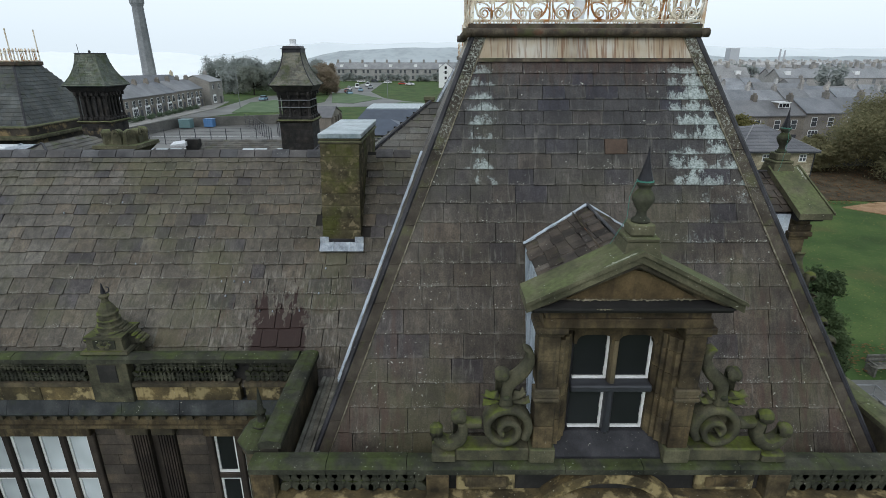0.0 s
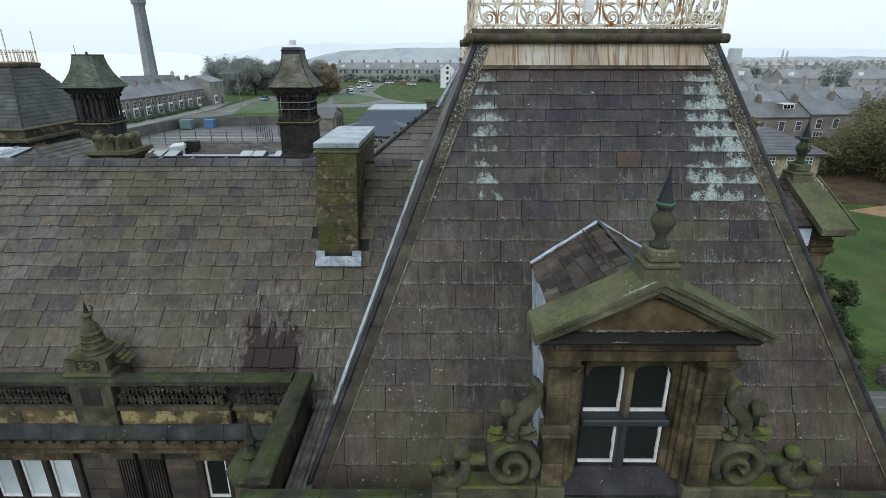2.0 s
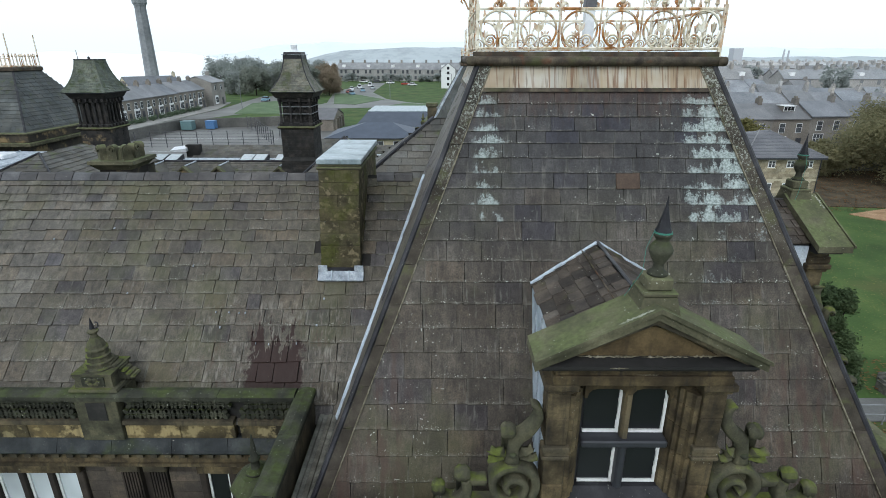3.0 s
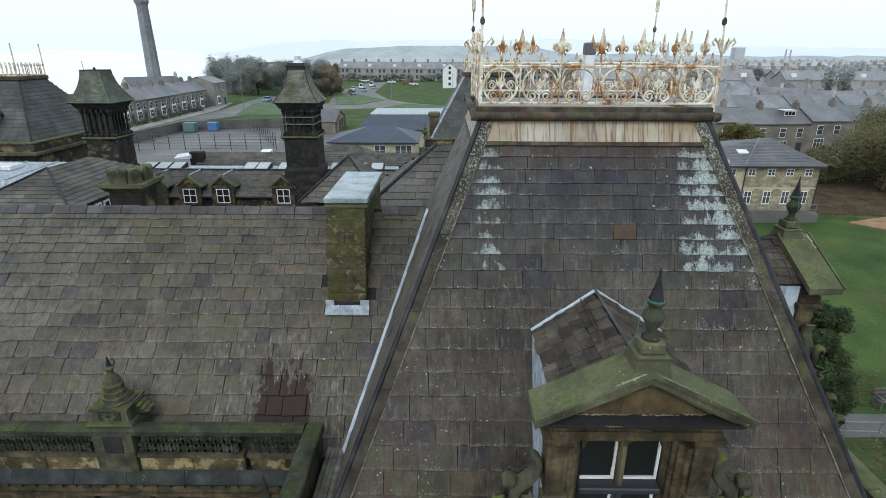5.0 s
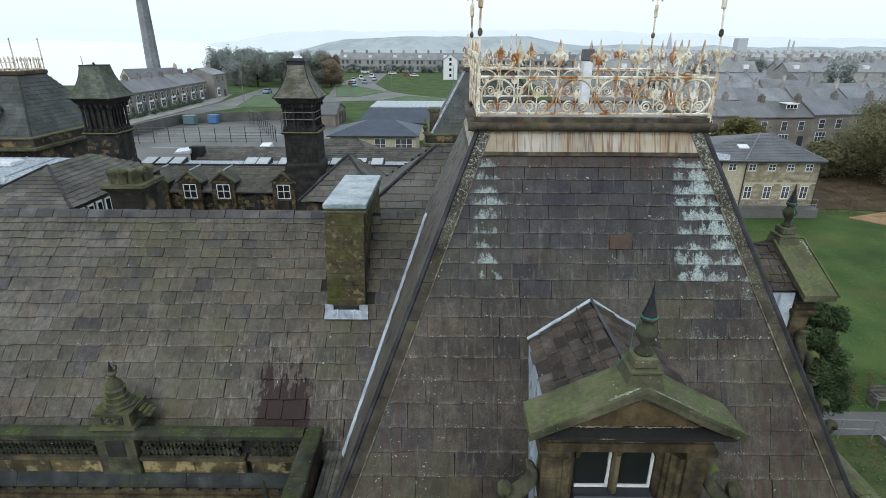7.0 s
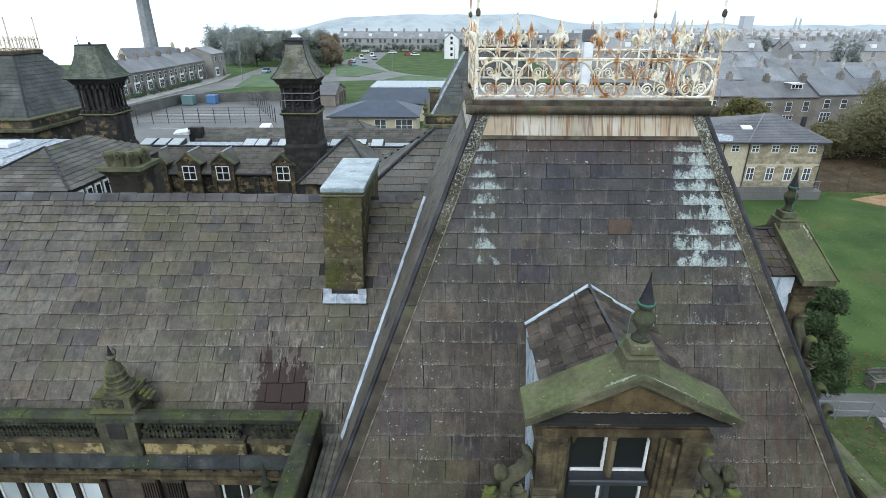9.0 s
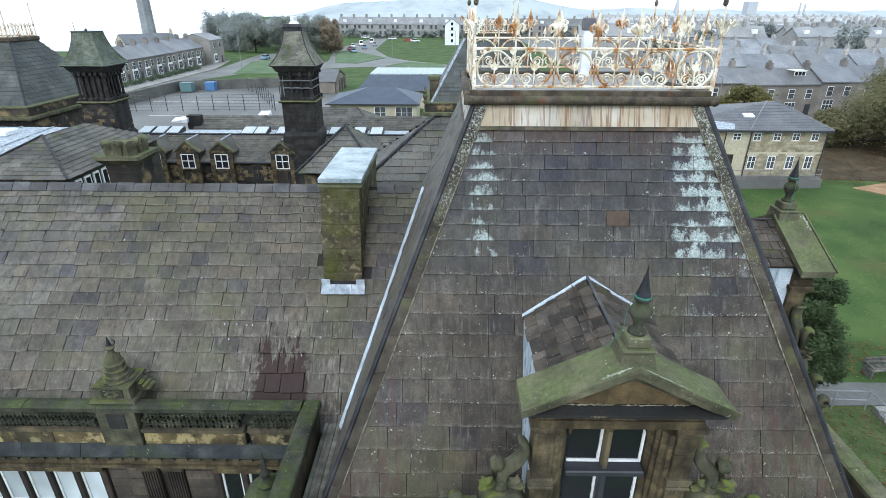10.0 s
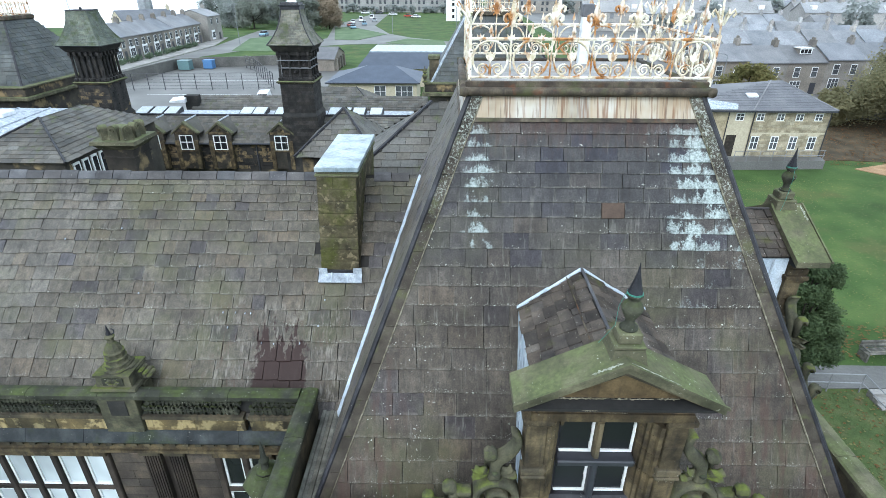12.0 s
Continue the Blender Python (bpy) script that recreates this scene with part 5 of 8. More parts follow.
# ---- chimney stack on the long roof ----
stack = thing("chimney_stack", (-2.23, 13.0, 9.5), 0, "square mossy stone chimney stack capped with pale lead sheet", "chimney")
rng = random.Random(8)
z = 7.8
row = 0
while z < 11.8:
    h = 0.27 if z < 11.5 else 11.85 - z
    cuts = [-2.74, -1.87] if row % 2 else [-2.74, -2.74 + rng.uniform(0.3, 0.55), -1.87]
    for a, b in zip(cuts, cuts[1:]):
        y = 11.46 + 0.2 * max(0.0, z - 9.5) + rng.uniform(-0.006, 0.006)
        part("stone", bx(bmesh.new(), a + 0.001, b - 0.001, y, y + 0.3, z + 0.001, z + h - 0.001, 0.006), CHIMNEY_MOSS, stack)
    for j in range(4):
        a = 11.76 + 0.2 * max(0.0, z - 9.5) + j * 0.66
        part("stone", bx(bmesh.new(), -2.72, -1.872 + rng.uniform(-0.006, 0.006), a + 0.003, a + 0.657, z + 0.003, z + h - 0.003), CHIMNEY_MOSS, stack)
    z += h
    row += 1
part("cornice", bx(bmesh.new(), -2.78, -1.8, 11.86, 14.66, 11.852, 11.92, 0.02), STONE_MOSS, stack)
part("collar", bx(bmesh.new(), -2.74, -1.83, 11.9, 14.62, 11.922, 11.97, 0.01), STONE_MOSS, stack)
part("lead_cap", bx(bmesh.new(), -2.77, -1.8, 11.87, 14.68, 11.972, 12.08, 0.012), LEAD_CAP, stack, "pale lead sheet cap")
apron = bmesh.new()
hull(apron, [(-2.79, 11.29, 9.515), (-1.8, 11.29, 9.515), (-1.8, 11.44, 9.67), (-2.79, 11.44, 9.67)],
     [(-2.79, 11.26, 9.55), (-1.8, 11.26, 9.55), (-1.8, 11.42, 9.71), (-2.79, 11.42, 9.71)])
part("lead_apron", apron, LEAD_PALE, stack, "white lead flashing at the foot")
for x in (-2.5, -2.12):
    part("lead_fold", tube(bmesh.new(), [(x, 11.255, 9.555), (x + 0.01, 11.34, 9.64), (x, 11.42, 9.715)], 0.013, 5), FLASHING, stack)
part("lead_upstand", bx(bmesh.new(), -2.77, -1.84, 11.425, 11.455, 9.6, 9.78), LEAD_DARK, stack)
for x in (-2.79, -2.0):
    part("lead_corner", bx(bmesh.new(), x, x + 0.2, 11.405, 11.425, 9.66, 9.84, 0.008), LEAD_PALE, stack, "folded lead corner")

# ---- flashing, hips, top band, deck ----
flash = bmesh.new()
lo, hi = [], []
for i in range(13):
    z = 7.45 + i * (11.45 - 7.45) / 12
    y = z + 1.86
    lo.append((left_hip(z) - 0.04, y - 0.02, z))
    hi.append((left_hip(z) + 0.02, y - 0.17, z + 0.02))
for i in range(12):
    hull(flash, [lo[i], lo[i + 1], hi[i + 1], hi[i]], [tuple(Vector(p) + Vector((-0.03, -0.02, 0.02))) for p in (lo[i], lo[i + 1], hi[i + 1], hi[i])])
tagged(new("valley_flashing", mesh_of(flash, "valley_flashing", FLASHING)), "long strip of pale lead where the two roofs meet", "flashing", kind="structure")


def hip_stones(hip, side, count, name_label):
    t = thing("hip_capping", (hip(7.4), front_y(7.4), 7.4), 0, name_label, "hip capping", "hip cappings")
    for i in range(count):
        z0, z1 = 7.36 + i * 6.64 / count, 7.36 + (i + 1) * 6.64 / count - 0.008
        bm = bmesh.new()
        k = 0.004 * (i % 2)
        outline = []
        for z in (z0, z1):
            x, y = hip(z), front_y(z)
            outline.append([(x, y - 0.075 - k, z), (x + side * 0.19, y - 0.05 - k, z), (x + side * 0.19, y + 0.02, z), (x, y + 0.05, z), (x, y + 0.24, z), (x - side * 0.045, y + 0.24, z), (x - side * 0.05, y - 0.04, z)])
        hull(bm, outline[0], outline[1])
        part("hip_stone", bm, LEAD_HIP, t)
        part("mortar_fillet", tube(bmesh.new(), [(hip(z) + side * 0.205, front_y(z) - 0.04, z) for z in (z0, (z0 + z1) / 2, z1)], 0.009 + 0.003 * (i % 3), 5), STONE_PALE, t, "pale mortar line")
    part("hip_roll", tube(bmesh.new(), [(hip(z) - side * 0.03, front_y(z) - 0.05, z) for z in (7.36, 10.5, 14.0)], 0.05, 7), LEAD_DARK, t, "dark rounded roll")


hip_stones(left_hip, 1, 11, "lichen-speckled stone capping along the roof hip")
hip_stones(right_hip, -1, 11, "lichen-speckled stone capping along the roof hip")

band = bmesh.new()
c = lambda z, o: [(left_hip(z) - o, front_y(z) - o, z), (right_hip(z) + o, front_y(z) - o, z), (right_hip(z) + o, back_y(z) + o, z), (left_hip(z) - o, back_y(z) + o, z)]
hull(band, c(13.66, 0.035), c(14.0, 0.035))
solid("top_fascia", band, FASCIA, "cream painted fascia streaked with rust", "fascia")
solid("drip_strip", hull(bmesh.new(), c(13.6, 0.05), c(13.656, 0.043)), RUST, "rusty drip strip above the slates", "trim")
deck = bmesh.new()
hull(deck, c(13.982, 0.0), c(14.12, 0.0))
solid("roof_deck", deck, DECK, "flat lead deck on top of the pavilion roof", "deck")
gut = thing("eaves_gutter", (2.45, 9.8, 14.0), 0, "rusty half-round iron gutter round the roof deck", "gutter")
x0, x1, y0, y1 = 0.42, 4.5, 9.88, 13.66
part("gutter_front", tube(bmesh.new(), [(x0 - 0.08, y0, 14.07), (x1 + 0.08, y0, 14.07)], 0.075, 10), RUST, gut, "", True)
part("gutter_back", tube(bmesh.new(), [(x0 - 0.08, y1, 14.07), (x1 + 0.08, y1, 14.07)], 0.075, 10), RUST, gut, "", True)
part("gutter_side", tube(bmesh.new(), [(x0, y0 - 0.08, 14.07), (x0, y1 + 0.08, 14.07)], 0.075, 10), RUST, gut, "", True)
part("gutter_side", tube(bmesh.new(), [(x1, y0 - 0.08, 14.07), (x1, y1 + 0.08, 14.07)], 0.075, 10), RUST, gut, "", True)
part("kerb", bx(bmesh.new(), 0.44, 4.5, 9.97, 10.06, 14.1, 14.22, 0.01), RUST, gut)

# ---- iron cresting ----
crest = thing("roof_cresting", (2.5, 11.6, 14.2), 0, "ornate white iron cresting with fleurs-de-lis, rusting, round the roof deck", "cresting")
CX0, CX1, CY0, CY1, CZ = 0.51, 4.53, 10.08, 13.35, 14.24


def ring_mesh():
    bm = bmesh.new()
    n = 24
    pts = [(0.29 * math.cos(2 * math.pi * i / n), 0, 0.315 + 0.29 * math.sin(2 * math.pi * i / n)) for i in range(n + 1)]
    tube(bm, pts, 0.02, 5)
    return mesh_of(bm, "ring", IRON, True)


def spiral_mesh():
    bm = bmesh.new()
    for s in (-1, 1):
        pts = [(s * 0.005, 0, 0.02), (s * 0.01, 0, 0.2)]
        for i in range(22):
            a = math.pi * 0.9 - i / 21 * math.pi * 3.4
            r = 0.1 - 0.075 * i / 21
            pts.append((s * (0.125 + r * math.cos(a)), 0, 0.15 + r * math.sin(a)))
        tube(bm, pts, 0.015, 4)
    return mesh_of(bm, "double_scroll", IRON, True)


def bud_mesh():
    bm = bmesh.new()
    tube(bm, [(0, 0, 0.02), (0, 0, 0.32)], 0.012, 5)
    for a in (-0.5, 0, 0.5):
        pts = [(0, 0.28), (0.03, 0.33), (0.03, 0.38), (0.0, 0.45), (-0.03, 0.38), (-0.03, 0.33)]
        c, s = math.cos(a), math.sin(a)
        q = [(x * c + (z - 0.28) * s, 0.28 - x * s + (z - 0.28) * c) for x, z in pts]
        hull(bm, [(x, -0.012, z) for x, z in q], [(x, 0.012, z) for x, z in q])
    return mesh_of(bm, "tulip_bud", IRON)


def fleur_mesh():
    bm = bmesh.new()
    tube(bm, [(0, 0, 0.0), (0, 0, 0.86)], 0.016, 5)
    hull(bm, [(x, -0.014, z) for x, z in ((0, 0.86), (0.066, 0.97), (0.036, 1.08), (0, 1.24), (-0.036, 1.08), (-0.066, 0.97))],
         [(x, 0.014, z) for x, z in ((0, 0.86), (0.066, 0.97), (0.036, 1.08), (0, 1.24), (-0.036, 1.08), (-0.066, 0.97))])
    for s in (-1, 1):
        tube(bm, [(s * 0.01, 0, 0.84), (s * 0.04, 0, 0.95), (s * 0.085, 0, 1.0), (s * 0.125, 0, 0.97), (s * 0.13, 0, 0.92), (s * 0.1, 0, 0.89), (s * 0.085, 0, 0.92)], 0.032, 5)
        tube(bm, [(s * 0.01, 0, 0.88), (s * 0.05, 0, 0.85), (s * 0.07, 0, 0.81)], 0.013, 4)
    hull(bm, [(-0.05, -0.02, 0.85), (0.05, -0.02, 0.85), (0.05, -0.02, 0.88), (-0.05, -0.02, 0.88)], [(-0.05, 0.02, 0.85), (0.05, 0.02, 0.85), (0.05, 0.02, 0.88), (-0.05, 0.02, 0.88)])
    return mesh_of(bm, "fleur", IRON)


def spike_mesh():
    bm = bmesh.new()
    tube(bm, [(0, 0, 0.55), (0, 0, 0.72)], 0.012, 5)
    lathe(bm, 0, 0, [(0.012, 0.7), (0.038, 0.73), (0.03, 0.77), (0.004, 0.87)], 6)
    return mesh_of(bm, "spike", IRON)


RING, SPIRAL, BUD, FLEUR, SPIKE = ring_mesh(), spiral_mesh(), bud_mesh(), fleur_mesh(), spike_mesh()


def crest_piece(name, mesh, x, y, rz):
    ob = new(name, mesh)
    ob.parent = crest
    ob.matrix_parent_inverse = crest.matrix_basis.inverted()
    ob.matrix_basis = pose(x, y, CZ, 0, 0, rz)


def crest_side(xa, ya, xb, yb, n):
    rz = math.degrees(math.atan2(yb - ya, xb - xa))
    at = lambda k: (xa + (xb - xa) * k, ya + (yb - ya) * k)
    for z, r in ((0.03, 0.022), (0.63, 0.026)):
        part("rail", tube(bmesh.new(), [(xa, ya, CZ + z), (xb, yb, CZ + z)], r, 5), IRON, crest)
    for i in range(n):
        x, y = at((i + 0.5) / n)
        crest_piece("ring", RING, x, y, rz)
        crest_piece("double_scroll", SPIRAL, x, y, rz)
        crest_piece("tulip_bud", BUD, x, y, rz)
        crest_piece("spike", SPIKE, x, y, rz)
        if i:
            x, y = at(i / n)
            crest_piece("fleur", FLEUR, x, y, rz)


crest_side(CX0, CY0, CX1, CY0, 6)
crest_side(CX0, CY1, CX1, CY1, 6)
crest_side(CX0, CY0, CX0, CY1, 5)
crest_side(CX1, CY0, CX1, CY1, 5)
for x in (CX0, CX1):
    for y in (CY0, CY1):
        lean = -0.075 if x == CX1 and y == CY0 else 0.0
        p = bmesh.new()
        bx(p, x - 0.028, x + 0.028, y - 0.028, y + 0.028, CZ - 0.1, CZ + 0.7)
        post = part("corner_post", p, IRON, crest, "tall iron corner post with cross finial")
        part("mast", tube(bmesh.new(), [(x, y, CZ + 0.7), (x + lean * 0.4, y, CZ + 1.1), (x + lean * 2.2, y, CZ + 2.9)], 0.018, 6), IRON, post, "thin rust-stained rod")
        part("knob", lathe(bmesh.new(), x + lean * 0.7, y, [(0.02, CZ + 1.28), (0.04, CZ + 1.31), (0.04, CZ + 1.36), (0.02, CZ + 1.4)], 8), RUST, post)
        part("sleeve", lathe(bmesh.new(), x + lean * 1.15, y, [(0.03, CZ + 1.7), (0.042, CZ + 1.72), (0.042, CZ + 1.95), (0.03, CZ + 1.97)], 8), IRON, post)
        leafy = bmesh.new()
        for s in (-1, 1):
            tube(leafy, [(x + s * 0.02, y, CZ + 0.85), (x + s * 0.09, y, CZ + 1.0), (x + s * 0.16, y, CZ + 1.08), (x + s * 0.19, y, CZ + 1.02), (x + s * 0.15, y, CZ + 0.97)], 0.02, 5)
            tube(leafy, [(x, y + s * 0.02, CZ + 0.85), (x, y + s * 0.09, CZ + 1.0), (x, y + s * 0.16, CZ + 1.08), (x, y + s * 0.19, CZ + 1.02)], 0.02, 5)
        part("leaf_collar", leafy, IRON, post)
        cross = bmesh.new()
        bx(cross, x + lean * 1.4 - 0.13, x + lean * 1.4 + 0.13, y - 0.012, y + 0.012, CZ + 2.06, CZ + 2.11)
        for s in (-1, 1):
            lathe(cross, x + lean * 1.4 + s * 0.1, y, [(0.01, CZ + 2.02), (0.04, CZ + 2.085), (0.01, CZ + 2.15)], 5)
        part("cross_finial", cross, IRON, post)
flue = thing("roof_flue", (3.0, 12.9, 14.12), 0, "white boxed metal flue standing on the roof deck", "flue")
part("casing", bx(bmesh.new(), 2.92, 3.12, 12.8, 13.0, 14.12, 15.05, 0.008), WHITE_SHEET, flue)
part("cowl", bx(bmesh.new(), 2.9, 3.14, 12.78, 13.02, 15.052, 15.3, 0.02), ROOF_GREY, flue, "grey cowl")


# ---- roofs and ranges behind ----
def slate_plane(parent, p0, p1, q1, q0, course, width, seed, material=None, lift=0.0):
    """Slates on the slope with eaves p0-p1 and top q0-q1, as one joined mesh."""
    p0, p1, q0, q1 = (Vector(p) for p in (p0, p1, q0, q1))
    u = (p1 - p0).normalized()
    up = (q0 - p0) - u * (q0 - p0).dot(u)
    if u.cross(up).z < 0:
        p0, p1, q0, q1 = p1, p0, q1, q0
        u = -u
    length, total = up.length, (p1 - p0).length
    a0, a1 = (q0 - p0).dot(u), (q1 - p0).dot(u)
    n = max(3, round(length / course))
    lines = [length * i / n for i in range(n + 1)]
    placed = lay_slates(p0 + Vector((0, 0, lift)), u, up, lines, lambda q: (a0 * q / length, total + (a1 - total) * q / length), lambda q: width, seed, 0.025)
    return slate_rest(placed, parent, material or REAR_SLATE, "slate_covering")


def hipped(name, x0, x1, y0, y1, eave, ridge, top, label, category="building", wall=None, roof_wall=0.25, slates=0.3, material=None, seed=1, foot=0.0):
    """A block with a hipped roof; ridge: (xa, ya, xb, yb)."""
    t = thing(name, ((x0 + x1) / 2, (y0 + y1) / 2, foot), 0, label, category)
    o = roof_wall
    part("wall", box(x0 + o, x1 - o, y0 + o, y1 - o, foot, eave - 0.02), wall or STONE_OCHRE, t)
    xa, ya, xb, yb = ridge
    bm = bmesh.new()
    c = [bm.verts.new(p) for p in ((x0, y0, eave), (x1, y0, eave), (x1, y1, eave), (x0, y1, eave))]
    a, b = bm.verts.new((xa, ya, top)), bm.verts.new((xb, yb, top))
    bm.faces.new(c[::-1])
    if abs(xb - xa) >= abs(yb - ya):
        bm.faces.new((c[0], c[1], b, a)), bm.faces.new((c[1], c[2], b)), bm.faces.new((c[2], c[3], a, b)), bm.faces.new((c[3], c[0], a))
        quads = [((x0, y0), (x1, y0), (xb, yb), (xa, ya)), ((x1, y0), (x1, y1), (xb, yb), (xb, yb)), ((x1, y1), (x0, y1), (xa, ya), (xb, yb)), ((x0, y1), (x0, y0), (xa, ya), (xa, ya))]
    else:
        bm.faces.new((c[0], c[1], a)), bm.faces.new((c[1], c[2], b, a)), bm.faces.new((c[2], c[3], b)), bm.faces.new((c[3], c[0], a, b))
        quads = [((x0, y0), (x1, y0), (xa, ya), (xa, ya)), ((x1, y0), (x1, y1), (xb, yb), (xa, ya)), ((x1, y1), (x0, y1), (xb, yb), (xb, yb)), ((x0, y1), (x0, y0), (xa, ya), (xb, yb))]
    roof = part("roof", bm, UNDER if slates else material, t)
    if slates:
        for k, (p, q, r, s) in enumerate(quads):
            slate_plane(roof, (*p, eave), (*q, eave), (*r, top), (*s, top), slates, slates * 1.5, seed * 10 + k, material)
        for corner, apex in (((x0, y0), (xa, ya)), ((x1, y0), (xb, yb) if abs(xb - xa) >= abs(yb - ya) else (xa, ya))):
            part("hip_roll", tube(bmesh.new(), [(*corner, eave + 0.03), (*apex, top + 0.04)], 0.06, 5), LEAD_DARK, roof)
    return t


hipped("hipped_wing", -4.3, 3.6, 14.5, 21.2, 9.3, (-0.4, 18.0, 2.0, 18.0), 12.25, "hipped slate roof of the wing behind the pavilion", slates=0.27, seed=2)
hipped("hipped_block", -6.05, -2.7, 21.4, 25.7, 9.35, (-4.3, 23.5, -4.3, 23.75), 10.86, "small block with a hipped slate roof and ochre walls", slates=0.28, seed=3)
left_block = hipped("hipped_block", -23.2, -17.8, 24.6, 33.6, 8.0, (-20.5, 27.4, -20.5, 30.8), 9.45, "low block with a mossy pyramid slate roof", slates=0.3, material=REAR_SLATE, seed=4)
hipped("hipped_block", -15.6, -6.8, 55.0, 64.0, 3.3, (-13.6, 59.0, -9.8, 59.0), 5.55, "dark slated hipped block behind the rear range", slates=0.35, seed=5)
lead_roof = thing("flat_roof", (-26, 34, 0), 0, "low pale lead-covered roof between the ranges", "roof")
part("wall", box(-36.0, -24.2, 31.2, 36.0, 0, 7.5), STONE_OCHRE, lead_roof)
part("sheet", hull(bmesh.new(), [(-36.2, 31.1, 7.5), (-24.0, 31.1, 7.5), (-24.0, 36.2, 7.5), (-36.2, 36.2, 7.5)], [(-36, 31.3, 7.9), (-24.6, 31.3, 7.9), (-24.6, 36, 8.1), (-36, 36, 8.1)]), LEAD_PALE, lead_roof)
for i in range(5):
    part("sheet_roll", tube(bmesh.new(), [(-34.6 + i * 2.1, 31.3, 7.93), (-34.6 + i * 2.1, 36, 8.13)], 0.05, 5), LEAD_PALE, lead_roof)
part("rooflight", bx(bmesh.new(), -29.5, -27.5, 33.5, 34.7, 8.0, 8.3, 0.05), WHITE_SHEET, lead_roof)

# the rear range with its row of small dormers
rear = thing("rear_range", (-12, 42, 0), 0, "long low rear range of black and ochre stone", "building")
part("wall", box(-25.5, -1.5, 40.3, 45.3, 0, 4.69), STONE_OCHRE, rear)
bm = bmesh.new()
prism_x(bm, [(40.0, 4.7), (42.25, 6.26), (42.5, 6.0), (42.5, 4.7)], -25.6, -1.4)
rear_roof = part("roof", bm, UNDER, rear)
slate_plane(rear_roof, (-25.6, 40.0, 4.72), (-1.4, 40.0, 4.72), (-1.4, 42.25, 6.28), (-25.6, 42.25, 6.28), 0.26, 0.36, 61)
part("gutter", tube(bmesh.new(), [(-25.6, 39.95, 4.66), (-1.4, 39.95, 4.66)], 0.07, 6), DARK_PAINT, rear)
part("ridge", tube(bmesh.new(), [(-25.6, 42.25, 6.3), (-1.4, 42.25, 6.3)], 0.09, 6), LEAD_DARK, rear_roof)
rng = random.Random(17)
z = 2.6
while z < 4.5:
    x = -23.4
    while x < -5.0:
        x1 = x + rng.uniform(0.45, 0.95)
        part("ashlar_block", bx(bmesh.new(), x + 0.008, x1 - 0.008, 40.28 - rng.uniform(0.0, 0.03), 40.31, z + 0.008, z + 0.272), STONE_TWO, rear)
        x = x1
    z += 0.28
part("lead_deck", prism_x(bmesh.new(), [(42.504, 4.7), (42.504, 5.9), (45.4, 5.98), (45.4, 4.7)], -25.6, -1.4), LEAD_PALE, rear, "pale lead flat between the slopes")
for x in (-23.2, -20.1, -18.0, -14.5, -12.2, -10.0):
    part("downpipe", tube(bmesh.new(), [(x, 40.2, 0.2), (x, 40.2, 4.5)], 0.06, 6), DARK_PAINT, rear)
for x in (-25.3, -24.1, -22.95, -16.85, -15.8, -14.0, -9.7, -8.9, -7.75, -6.35):
    s = thing("rooflight", (x + 0.5, 44.2, 6.0), 0, "pale glazed rooflight on a lead roof", "rooflight", "rooflights")
    bm = bmesh.new()
    hull(bm, [(x, 43.6, 5.9), (x + 1.1, 43.6, 5.9), (x + 1.1, 45.0, 5.9), (x, 45.0, 5.9)], [(x, 43.6, 6.06), (x + 1.1, 43.6, 6.06), (x + 1.1, 45.0, 6.36), (x, 45.0, 6.36)])
    part("kerb", bm, LEAD_DARK, s)
    bm = bmesh.new()
    hull(bm, [(x + 0.08, 43.68, 6.08), (x + 1.02, 43.68, 6.08), (x + 1.02, 44.92, 6.346), (x + 0.08, 44.92, 6.346)], [(x + 0.08, 43.67, 6.11), (x + 1.02, 43.67, 6.11), (x + 1.02, 44.91, 6.376), (x + 0.08, 44.91, 6.376)])
    part("pane", bm, SKYLIGHT, s)


